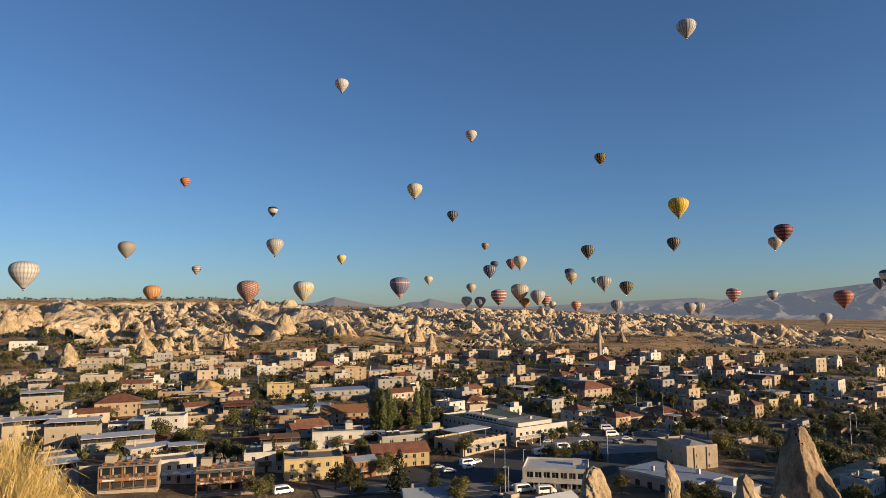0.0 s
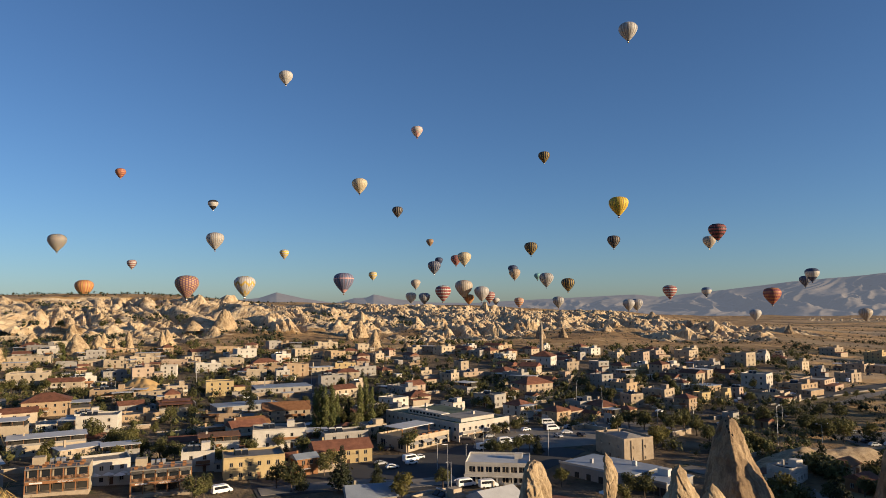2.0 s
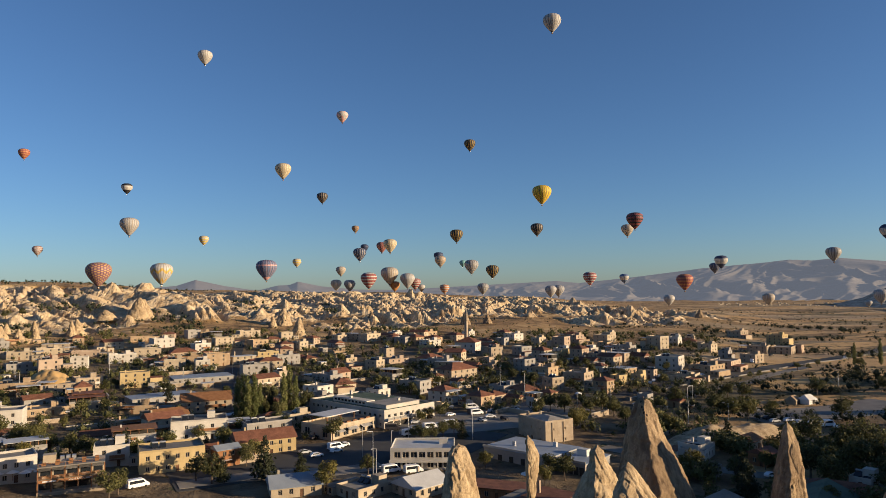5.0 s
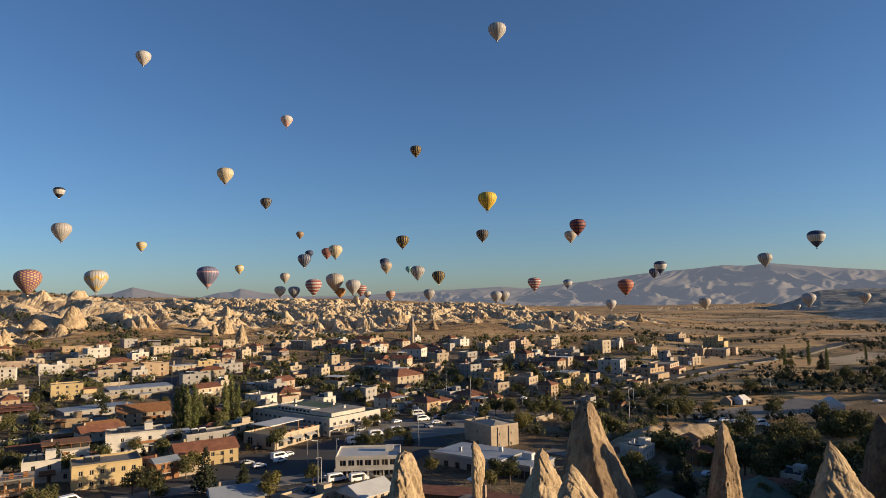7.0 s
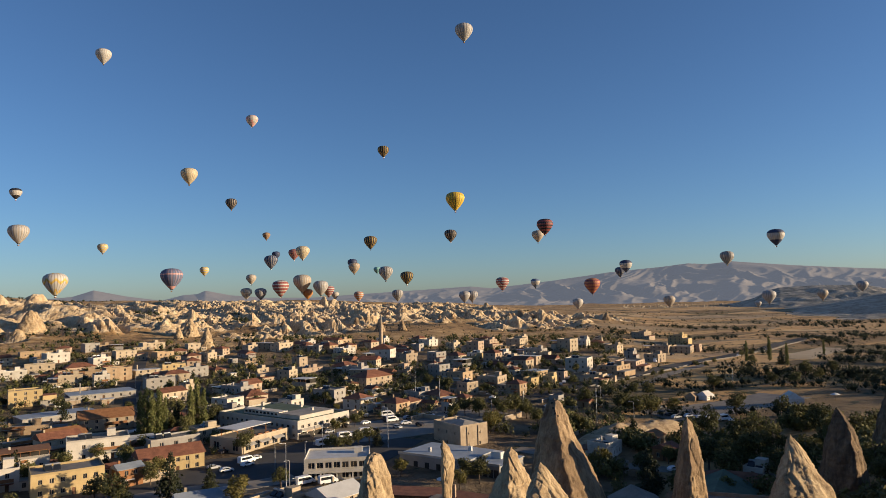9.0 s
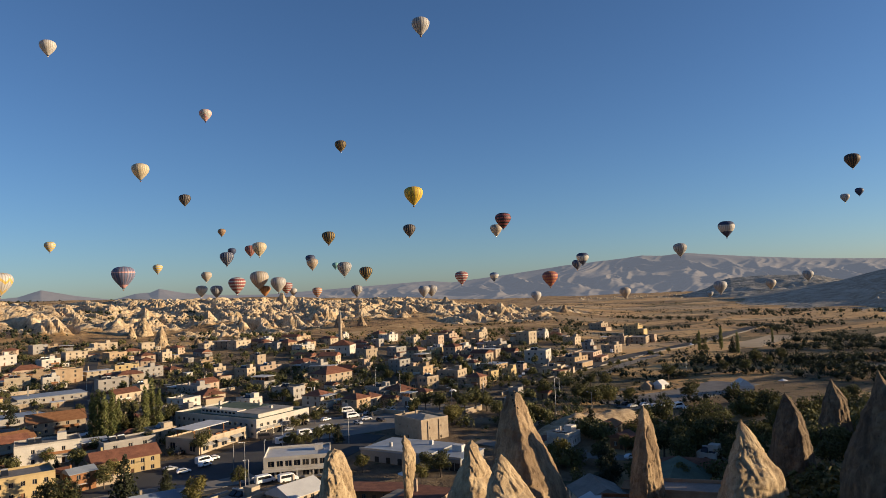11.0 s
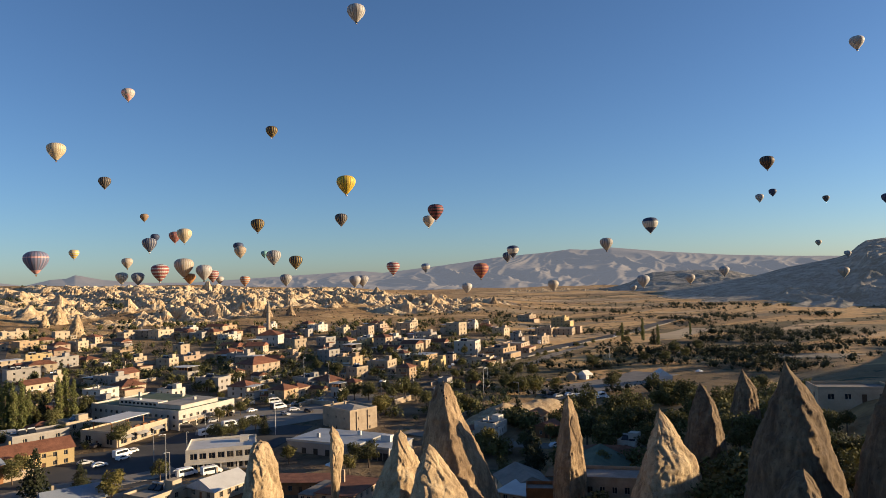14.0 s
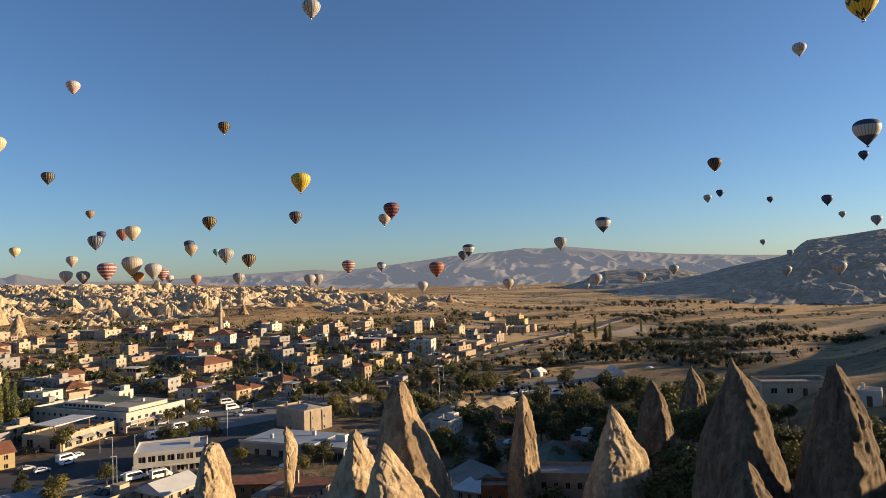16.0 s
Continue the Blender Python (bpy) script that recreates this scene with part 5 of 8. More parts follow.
def depot():
    """Wide low sheds with pale flat roofs behind the thin rock."""
    ob = thing("depot", pose(84, 207, 1.2, 0, 0, 180 - 236), "wide low grey depot with pale flat sheet roof", "building")
    for k, (x0, y0, x1, y1, h) in enumerate(((-16, -9, 9, 9, 4.6), (9.2, -7, 20, 8, 4.0))):
        add_box(ob, "wall", M_WALLS["grey"], x0, y0, -4, x1, y1, h)
        add_box(ob, "roof", M_ROOFBLUE, x0 - 0.3, y0 - 0.3, h + 0.004, x1 + 0.3, y1 + 0.3, h + 0.2)
        add_box(ob, "parapet", M_WALLS["white"], x0 - 0.3, y0 - 0.32, h + 0.2, x1 + 0.3, y0 - 0.05, h + 0.75)
        for i in range(5):
            add_box(ob, "shutter", M_DARK, x0 + 1.2 + i * 2.3 * (x1 - x0) / 13, y0 - 0.05, 0, x0 + 2.8 + i * 2.3 * (x1 - x0) / 13, y0 - 0.004, 2.9)
    for px, py, pw in ((12.5, 1, 3.4), (2, 4, 1.2), (-9, -3, 1.0)):
        add_box(ob, "roof_unit", M_ROOFWHITE, px, py, 4.2, px + pw, py + pw * 0.7, 6.2)
    TAKEN.append((84, 207, 20))
    return ob


def mosque():
    house(142.9, 490.2, 214, 15.5, 15.0, 2, "hip", "white", "white mosque with red tiled hip roof", z=10.5, floor_h=4.1, extras=0, win=(0.9, 1.8), gap=2.4, category="mosque", group="")
    x, y = 145.3, 503.0
    ob = thing("minaret", pose(x, y, ground_z(x, y)), "slender stone minaret with a pointed cap beside the mosque", "minaret")

    def turned(name, prof, material):
        bm = bmesh.new()
        n = 20
        rings = [[bm.verts.new((r * math.cos(6.2832 * i / n), r * math.sin(6.2832 * i / n), zz)) for i in range(n)] for r, zz in prof]
        for a, b in zip(rings, rings[1:]):
            for i in range(n):
                bm.faces.new((a[i], a[(i + 1) % n], b[(i + 1) % n], b[i]))
        bm.faces.new(rings[0][::-1])
        bm.faces.new(rings[-1])
        part(name, bm, material, ob)

    turned("base", [(2.0, -2), (2.0, 7), (1.45, 9)], M_WALLS["stone"])
    turned("shaft", [(1.45, 9.004), (1.3, 22)], M_WALLS["stone"])
    turned("balcony", [(1.3, 22.004), (1.9, 22.8), (1.95, 23.8), (1.85, 23.8), (1.8, 22.95), (1.1, 22.9)], M_WALLS["stone"])
    turned("upper_shaft", [(1.1, 22.95), (1.05, 27.5)], M_WALLS["stone"])
    turned("cap", [(1.25, 27.504), (0.9, 29), (0.05, 33.0)], M_ROOF)


def restaurant(x, y, face, w, d, z, words, label, awnings=True):
    """Two open timber floors under awnings, a sign board between them and a roof terrace."""
    ob = thing("restaurant", pose(x, y, z, 0, 0, 180 - face), label, "restaurant", "restaurants on the slope")
    T = M_WALLS["timber"]
    bm = bmesh.new()
    box_into(bm, -w / 2, -d / 2 + 3.0, -5, w / 2, d / 2, 6.6)
    part("wall", bm, M_WALLS["cream"], ob)
    for zz in (-0.25, 2.95, 6.3):
        add_box(ob, "floor_slab", M_WALLS["stone"] if zz < 6 else M_PAVING, -w / 2, -d / 2, zz, w / 2, -d / 2 + 2.99, zz + 0.3)
    add_box(ob, "plinth", M_WALLS["stone"], -w / 2, -d / 2, -5, w / 2, -d / 2 + 2.99, -0.26)
    n = 5
    for i in range(n + 1):
        px = -w / 2 + 0.15 + i * (w - 0.3) / n
        for zz in (0.05, 3.25):
            add_box(ob, "post", T, px - 0.14, -d / 2 + 0.02, zz, px + 0.14, -d / 2 + 0.3, zz + (2.9 if zz < 1 else 3.05))
    for i in range(n):
        x0, x1 = -w / 2 + 0.3 + i * (w - 0.3) / n, -w / 2 + (i + 1) * (w - 0.3) / n
        # a near-black panel stands in for the unlit room behind the posts
        add_box(ob, "interior", M_DARK, x0, -d / 2 + 2.9, 0.05, x1, -d / 2 + 2.98, 2.9)
        for zz in (3.55, 3.85, 4.15):
            add_box(ob, "rail", T, x0, -d / 2 + 0.1, zz, x1, -d / 2 + 0.18, zz + 0.09)
        add_box(ob, "table", M_WALLS["pink"], x0 + 0.8, -d / 2 + 1.0, 3.26, x0 + 1.9, -d / 2 + 1.9, 4.0)
        add_box(ob, "window", M_GLASS, x0 + 0.3, -d / 2 + 2.93, 3.6, x1 - 0.3, -d / 2 + 2.985, 5.6)
        if awnings:
            bm = bmesh.new()
            v = [bm.verts.new(p) for p in ((x0, -d / 2 + 0.3, 6.25), (x1, -d / 2 + 0.3, 6.25), (x1, -d / 2 - 0.7, 5.65), (x0, -d / 2 - 0.7, 5.65))]
            bm.faces.new(v)
            bmesh.ops.solidify(bm, geom=bm.faces[:], thickness=0.05)
            part("awning", bm, M_ROOF, ob)
        add_box(ob, "terrace_rail", T, x0, -d / 2 + 0.05, 7.35, x1, -d / 2 + 0.13, 7.45)
        add_box(ob, "terrace_post", T, x0 - 0.1, -d / 2 + 0.05, 6.6, x0, -d / 2 + 0.13, 7.34)
        for row in range(2):
            add_box(ob, "terrace_table", T, x0 + 0.6, -d / 2 + 1.2 + row * 3, 6.605, x0 + 1.6, -d / 2 + 2.1 + row * 3, 7.35)
    sign = add_box(ob, "sign_board", T, -w / 2 + 0.2, -d / 2 - 0.12, 2.45, w / 2 - 0.2, -d / 2 - 0.003, 3.2)
    ground_label("lettering", words, 0.62, Matrix.Translation((w * 0.14, -d / 2 - 0.16, 2.6)) @ Matrix.Rotation(math.pi / 2, 4, "X"), sign, M_CANVAS)
    add_box(sign, "name_bar", M_CANVAS, -w * 0.42, -d / 2 - 0.15, 2.62, -w * 0.22, -d / 2 - 0.123, 3.02)
    add_box(ob, "stair_hut", M_WALLS["cream"], -w / 2 + 1, d / 2 - 4, 6.604, -w / 2 + 4, d / 2 - 1, 8.8)
    for k in range(3):
        add_box(ob, "water_tank", M_METAL, -w / 2 + 5 + k * 1.4, d / 2 - 2.2, 6.604, -w / 2 + 6 + k * 1.4, d / 2 - 1.0, 7.9)
    TAKEN.append((x, y, 10))
    return ob


market_hall()
arcade_cafe()
box_house()
bus_station()
depot()
mosque()
restaurant(-78.5, 206.0, 168, 15.5, 8.0, 6.6, "RESTAURANT", "timber-fronted two-storey restaurant with open galleries and sign", False)
restaurant(-51.8, 207.5, 168, 16.0, 8.0, 4.9, "KEBAP RESTAURANT", "timber-fronted kebab restaurant with grey awnings and roof terrace")
house(230.1, 362.7, 228, 13.5, 13.0, 3, "flat", "white", "white three-storey apartment house with flat roof", z=7.0, floor_h=3.0, extras=2)
house(-29.5, 229.0, 168, 18.5, 12.5, 2, "flat", "yellow", "yellow two-storey guest house with grey flat roof", z=2.9, floor_h=3.1, extras=6)
house(-2.0, 243.0, 166, 19.5, 11.0, 2, "gable", "yellow", "long yellow house with red-brown tiled gable roof", z=2.4, floor_h=2.5, extras=4)
house(150.0, 83.5, 222, 15.0, 8.0, 1, "flat", "cream", "single-storey cream block house with flat roof", z=27.1, floor_h=2.8, extras=32, win=(1.4, 1.3), gap=2.0)

house(92.8, 99.5, 223, 17.5, 8.0, 2, "flat", "stone", "long grey stone building with a dark flat roof", z=11.0, floor_h=3.1, extras=32, win=(1.0, 1.3), gap=1.2)
house(86.2, 110.3, 218, 5.5, 5.0, 2, "flat", "timber", "small brick house with a grey flat roof", z=7.2, floor_h=3.0, extras=32, win=(0.8, 1.0), gap=1.5)

# ---- roads and open ground ----
def ribbon(name, pts, width, material, label, lift=0.1, thick=0.35, kind="structure"):
    """A road along plan points, laid on the ground with a thickness."""
    P = [Vector(p) for p in pts]
    line = []
    for i in range(len(P) - 1):
        p0, p1, p2, p3 = P[max(i - 1, 0)], P[i], P[i + 1], P[min(i + 2, len(P) - 1)]
        n = max(2, int((p2 - p1).length / 4))
        for k in range(n):
            t = k / n
            line.append(0.5 * (2 * p1 + (p2 - p0) * t + (2 * p0 - 5 * p1 + 4 * p2 - p3) * t * t + (3 * p1 - p0 - 3 * p2 + p3) * t ** 3))
    line.append(P[-1])
    rows = []
    for i, p in enumerate(line):
        way = (line[min(i + 1, len(line) - 1)] - line[max(i - 1, 0)]).normalized()
        side = Vector((way.y, -way.x)) * width / 2
        a, b, c = p - side, p, p + side
        za, zb, zc = (ground_z(q.x, q.y) + lift for q in (a, b, c))
        rows.append([(a.x, a.y, za - thick), (a.x, a.y, za), (b.x, b.y, zb + 0.03), (c.x, c.y, zc), (c.x, c.y, zc - thick)])
    return tagged(grid_mesh(name, np.array(rows), material, False), label, name.split("_")[0], kind=kind)


ribbon("road", [(64, 303), (108, 307), (150, 302), (177, 307), (225, 325), (291, 355), (377, 389), (469, 440), (541, 477), (640, 530)], 10, M_ASPHALT, "grey asphalt road leading out across the plain")
ribbon("kerb_wall", [(174, 298), (202, 311), (250, 329), (326, 363), (376, 381), (515, 455), (600, 500)], 0.5, M_PAVING, "pale low concrete wall along the road", 0.7, 1.2)
ribbon("road_track", [(190, 285), (207, 299), (244, 312), (270, 329), (317, 352)], 6, M_PAVING, "pale gravel track beside the road")
ribbon("road_street", [(-150, 330), (-207, 410), (-246, 504), (-299, 591), (-364, 690), (-431, 800), (-470, 900)], 11, M_ASPHALT, "dark asphalt street winding up the slope", 0.5, 0.9)
ribbon("road_lane", [(-10, 300), (-21, 388), (-23, 472), (-24, 600)], 8, M_ASPHALT, "narrow asphalt lane between houses")
ribbon("square", [(-30, 222), (-5, 228), (20, 226), (45, 232), (70, 255)], 42, M_ASPHALT, "wide asphalt square with parked vehicles", 0.12)
ribbon("parking_lot", [(50, 268), (72, 264), (100, 268), (125, 285)], 34, M_PAVING, "pale paved parking lot", 0.18)
ribbon("pavement", [(-25, 208), (0, 214), (18, 212), (34, 215)], 8, M_PAVING, "pale stone pavement at the square", 0.24)
ribbon("road_lower", [(140, 120), (150, 150), (130, 180), (110, 215)], 6, M_PAVING, "pale lane below the rocks")
ribbon("yard", [(186, 238), (222, 236), (262, 240)], 26, M_PAVING, "grey gravel parking yard on the plain", 0.15)


# ---- vehicles ----
CAR_PAINT = {"white": paint("white_car_paint", (0.70, 0.70, 0.70), (0.80, 0.80, 0.80), 1, 8, 0.3, 0.02, 0.0), "silver": paint("silver_car_paint", (0.40, 0.41, 0.42), (0.50, 0.51, 0.52), 1, 8, 0.3, 0.05, 0.0), "dark": paint("dark_car_paint", (0.03, 0.03, 0.04), (0.07, 0.06, 0.06), 1, 8, 0.3, 0.05, 0.0)}
_vehicle_cache = {}


def vehicle(x, y, heading, kind, colour):
    """A car or a minibus: rounded body, glazed cabin, four wheels."""
    ob = thing("minibus" if kind == "van" else "car", pose(x, y, ground_z(x, y) + 0.22, 0, 0, -heading), f"{colour} parked {'minibus' if kind == 'van' else 'passenger car'} on the street", "minibus" if kind == "van" else "car", "parked vehicles")
    L, W = (5.8, 2.0) if kind == "van" else (4.3, 1.75)
    if (kind, colour) not in _vehicle_cache:
        bm = bmesh.new()
        if kind == "van":
            prof = [(-L / 2, 0.35), (L / 2, 0.35), (L / 2, 1.05), (L / 2 - 0.7, 1.3), (L / 2 - 1.5, 2.3), (L / 2 - 1.9, 2.45), (-L / 2 + 0.1, 2.45), (-L / 2, 2.3)]
            glass = [(L / 2 - 2.4, 1.35), (L / 2 - 1.25, 1.35), (L / 2 - 1.75, 2.1), (-L / 2 + 0.4, 2.1), (-L / 2 + 0.4, 1.35)]
        else:
            prof = [(-L / 2, 0.3), (L / 2, 0.3), (L / 2, 0.7), (L / 2 - 0.2, 0.82), (L / 2 - 1.15, 0.92), (L / 2 - 1.8, 1.42), (-L / 2 + 0.9, 1.45), (-L / 2 + 0.15, 0.95), (-L / 2, 0.85)]
            glass = [(L / 2 - 1.3, 0.95), (L / 2 - 1.85, 1.35), (-L / 2 + 0.95, 1.37), (-L / 2 + 0.5, 0.97)]
        a = [bm.verts.new((-W / 2, p[0], p[1])) for p in prof]
        b = [bm.verts.new((W / 2, p[0], p[1])) for p in prof]
        bm.faces.new(a)
        bm.faces.new(b[::-1])
        for i in range(len(prof)):
            j = (i + 1) % len(prof)
            bm.faces.new((a[j], a[i], b[i], b[j]))
        bmesh.ops.bevel(bm, geom=bm.edges[:], offset=0.09, segments=2, affect="EDGES")
        body = bpy.data.meshes.new("body")
        bm.to_mesh(body)
        bm.free()
        body.materials.append(CAR_PAINT[colour])
        panes = []
        for sx in (-1, 1):
            bm = bmesh.new()
            bm.faces.new([bm.verts.new((sx * (W / 2 + 0.006), p[0], p[1])) for p in glass])
            me = bpy.data.meshes.new("side_window")
            bm.to_mesh(me)
            bm.free()
            me.materials.append(M_GLASS)
            panes.append(me)
        p, q = (prof[3], prof[4]) if kind == "van" else (prof[4], prof[5])
        bm = bmesh.new()
        up = Vector((0, p[1] - q[1], p[0] - q[0])).normalized() * -0.012
        k = 0.86
        bm.faces.new([bm.verts.new(Vector(c) + Vector((0, abs(up.y), abs(up.z)))) for c in ((-W / 2 * k, p[0], p[1]), (W / 2 * k, p[0], p[1]), (W / 2 * k, q[0], q[1]), (-W / 2 * k, q[0], q[1]))])
        me = bpy.data.meshes.new("windscreen")
        bm.to_mesh(me)
        bm.free()
        me.materials.append(M_GLASS)
        panes.append(me)
        bm = bmesh.new()
        bmesh.ops.create_cone(bm, cap_ends=True, segments=14, radius1=0.33, radius2=0.33, depth=0.22, matrix=Matrix.Rotation(math.pi / 2, 4, "Y"))
        wheel = bpy.data.meshes.new("wheel")
        bm.to_mesh(wheel)
        bm.free()
        wheel.materials.append(M_RUBBER)
        _vehicle_cache[(kind, colour)] = (body, panes, wheel)
    body, panes, wheel = _vehicle_cache[(kind, colour)]
    shared("body", body, ob, Matrix())
    for me in panes:
        shared("windscreen" if me is panes[2] else "side_window", me, ob, Matrix())
    for sx in (-1, 1):
        for sy in (-1, 1):
            shared("wheel", wheel, ob, pose(sx * (W / 2 - 0.1), sy * L * 0.31, 0.31))
    return ob


_lamp_cache = []


def street_lamp(x, y, h):
    ob = thing("street_lamp", pose(x, y, ground_z(x, y), 0, 0, (x * 7) % 360), "tall grey galvanised street lamp on a pole", "street lamp", "street lamps")
    bm = bmesh.new()
    bmesh.ops.create_cone(bm, cap_ends=True, segments=10, radius1=0.14, radius2=0.07, depth=h + 1, matrix=Matrix.Translation((0, 0, h / 2 - 0.5)))
    part("pole", bm, M_METAL, ob)
    bm = bmesh.new()
    bmesh.ops.create_cone(bm, cap_ends=True, segments=8, radius1=0.05, radius2=0.04, depth=1.6, matrix=Matrix.Translation((0.75, 0, h + 0.15)) @ Matrix.Rotation(radians(80), 4, "Y"))
    part("arm", bm, M_METAL, ob)
    part("lamp_head", box_bm(1.3, -0.16, h + 0.18, 2.1, 0.16, h + 0.34), M_ROOFWHITE, ob)
    return ob


def parasol(x, y, z, s=1.0):
    ob = thing("parasol", Matrix.LocRotScale((x, y, z), None, (s, s, s)), "white canvas parasol standing open on a terrace", "parasol", "terrace parasols")
    bm = bmesh.new()
    bmesh.ops.create_cone(bm, cap_ends=False, segments=8, radius1=1.7, radius2=0.05, depth=0.7, matrix=Matrix.Translation((0, 0, 2.55)))
    part("canopy", bm, M_CANVAS, ob)
    bm = bmesh.new()
    bmesh.ops.create_cone(bm, cap_ends=True, segments=8, radius1=0.04, radius2=0.04, depth=2.6, matrix=Matrix.Translation((0, 0, 1.3)))
    part("pole", bm, M_WALLS["timber"], ob)


def tent(x, y, colour, turn, s):
    ob = thing("tent", Matrix.LocRotScale((x, y, ground_z(x, y)), Euler((0, 0, turn)), (s, s, s)), f"{colour} canvas tent pitched on bare ground", "tent", "tents on the plain")
    bm = bmesh.new()
    v = [bm.verts.new(p) for p in ((-3, -2.5, -0.3), (3, -2.5, -0.3), (3, 2.5, -0.3), (-3, 2.5, -0.3), (-3, -2.5, 1.8), (3, -2.5, 1.8), (3, 2.5, 1.8), (-3, 2.5, 1.8), (-2.2, 0, 3.6), (2.2, 0, 3.6))]
    for f in ((0, 1, 5, 4), (1, 2, 6, 5), (2, 3, 7, 6), (3, 0, 4, 7), (4, 5, 9, 8), (6, 7, 8, 9), (5, 6, 9), (7, 4, 8)):
        bm.faces.new([v[i] for i in f])
    part("canvas", bm, M_CANVAS if colour == "white" else M_WALLS["ochre"], ob)
    part("door_flap", box_bm(-0.8, -2.56, 0, 0.8, -2.51, 1.7), M_DARK, ob)


def earth_mound(x, y, length, width, height, turn, seed, material=M_PALETUFF):
    """A bare pale spoil heap with gullied flanks."""
    u, v = np.meshgrid(np.linspace(-1, 1, 50), np.linspace(-1, 1, 40))
    d = np.sqrt(u * u + v * v)
    px, py = u * length / 2, v * width / 2
    c, sn = math.cos(turn), math.sin(turn)
    gx, gy = x + px * c - py * sn, y + px * sn + py * c
    z = land_height(gx, gy) - 0.6 + (0.6 + height) * np.clip(1 - d, 0, 1) ** 0.6 * (0.75 + 0.5 * ridged(gx, gy, 9, seed, 3))
    z = np.where(d >= 1, land_height(gx, gy) - 0.6, z)
    return tagged(grid_mesh("earth_mound", np.stack([gx, gy, z], -1), material), "bare pale heap of earth beside gardens", "earth mound", "earth mounds")


earth_mound(150, 212, 46, 22, 5.0, 0.35, 81)
earth_mound(168, 214, 30, 16, 4.5, 0.1, 83)
earth_mound(-60, 262, 30, 14, 3.5, 0.2, 85)
earth_mound(-112, 402, 26, 60, 9.0, 0.3, 87, M_STUBBLE)
ribbon("field", [(240, 293), (290, 307), (345, 332)], 34, M_STUBBLE, "golden stubble field beside the road", 0.06)
ribbon("field_pale", [(385, 345), (430, 370), (500, 405)], 24, M_PALEFIELD, "pale dry field on the plain", 0.06)
ribbon("field_strip", [(340, 262), (352, 225), (350, 190)], 20, M_PALEFIELD, "pale fallow strip between hedges", 0.25)


def far_village():
    """Scattered tiny far houses, too small to tell apart."""
    r = random.Random(9)
    bm = bmesh.new()
    for _ in range(110):
        az, d = r.uniform(36, 52), r.uniform(2300, 2850)
        x, y = polar(az, d)
        z, w, h = ground_z(x, y), r.uniform(3, 7), r.uniform(2, 4)
        box_into(bm, x - w / 2, y - w / 2, z - 6, x + w / 2, y + w / 2, z + h)
    me = bpy.data.meshes.new("far_village")
    bm.to_mesh(me)
    bm.free()
    me.materials.append(M_WALLS["cream"])
    tagged(new("far_village", me), "tiny pale houses of a far village", "houses", kind="stuff")


far_village()


# ---- houses of the town, one by one ----
house(-144.0, 276.6, 152, 17.5, 10.5, 3, "sheet", "cream", z=6.0, floor_h=3.30, extras=27)
house(-126.1, 274.3, 166, 17.8, 10.7, 3, "sheet", "cream", z=5.4, floor_h=3.40, extras=0)
house(-114.7, 299.1, 157, 16.4, 9.8, 2, "flat", "white", z=5.5, floor_h=2.50, extras=29)
house(-98.7, 296.4, 171, 15.0, 11.3, 3, "flat", "white", z=4.8, floor_h=2.72, extras=10)
house(-137.2, 343.0, 162, 22.7, 13.6, 2, "hip", "cream", z=7.5, floor_h=3.40, extras=23)
house(-177.9, 352.5, 153, 21.8, 13.1, 3, "sheet", "white", z=9.4, floor_h=3.02, extras=12)
house(-176.2, 415.3, 167, 21.0, 12.6, 3, "flat", "cream", z=11.5, floor_h=3.30, extras=25)
house(-105.8, 265.8, 158, 24.3, 10.9, 2, "sheet", "cream", z=5.1, floor_h=2.70, extras=6)
house(-121.8, 383.3, 172, 18.4, 11.0, 2, "flat", "ochre", z=8.6, floor_h=2.60, extras=27)
house(-98.9, 384.3, 163, 24.4, 11.0, 2, "flat", "stone", z=7.9, floor_h=2.41, extras=8)
house(-94.3, 333.0, 154, 19.4, 11.6, 1, "flat", "white", z=5.5, floor_h=2.60, extras=5)
house(-79.2, 338.9, 168, 12.9, 9.6, 2, "sheet", "cream", z=5.6, floor_h=2.85, extras=10, roof_mat=M_TILE)
house(-125.4, 449.3, 159, 14.9, 11.2, 3, "flat", "cream", z=11.0, floor_h=3.04, extras=15)
house(-113.6, 466.5, 173, 9.8, 7.4, 3, "flat", "white", z=11.5, floor_h=2.62, extras=4)
house(-95.0, 494.9, 164, 15.6, 9.3, 2, "flat", "white", z=12.0, floor_h=2.80, extras=9)
house(-143.7, 454.7, 155, 14.5, 10.9, 2, "flat", "white", z=11.7, floor_h=2.64, extras=14)
house(-179.1, 518.3, 169, 15.4, 11.5, 1, "flat", "white", z=15.9, floor_h=3.40, extras=0)
house(-149.6, 535.4, 160, 17.5, 10.5, 2, "flat", "cream", z=15.3, floor_h=2.49, extras=9)
house(-218.0, 514.6, 174, 26.0, 11.7, 2, "flat", "cream", z=17.5, floor_h=2.87, extras=8)
house(-275.4, 619.2, 165, 25.4, 11.4, 2, "flat", "white", z=28.6, floor_h=2.53, extras=1)
house(-303.7, 569.6, 156, 18.1, 10.9, 2, "flat", "white", z=27.4, floor_h=3.37, extras=8)
house(-161.5, 515.1, 170, 18.2, 10.9, 2, "flat", "white", z=14.6, floor_h=2.75, extras=9)
house(-191.5, 507.1, 161, 14.0, 10.5, 1, "flat", "cream", z=15.7, floor_h=3.40, extras=0)
house(-229.5, 458.3, 152, 13.1, 9.8, 1, "flat", "cream", z=14.4, floor_h=3.40, extras=14)
house(-225.8, 411.9, 166, 9.8, 7.4, 3, "flat", "cream", z=13.1, floor_h=2.86, extras=11)
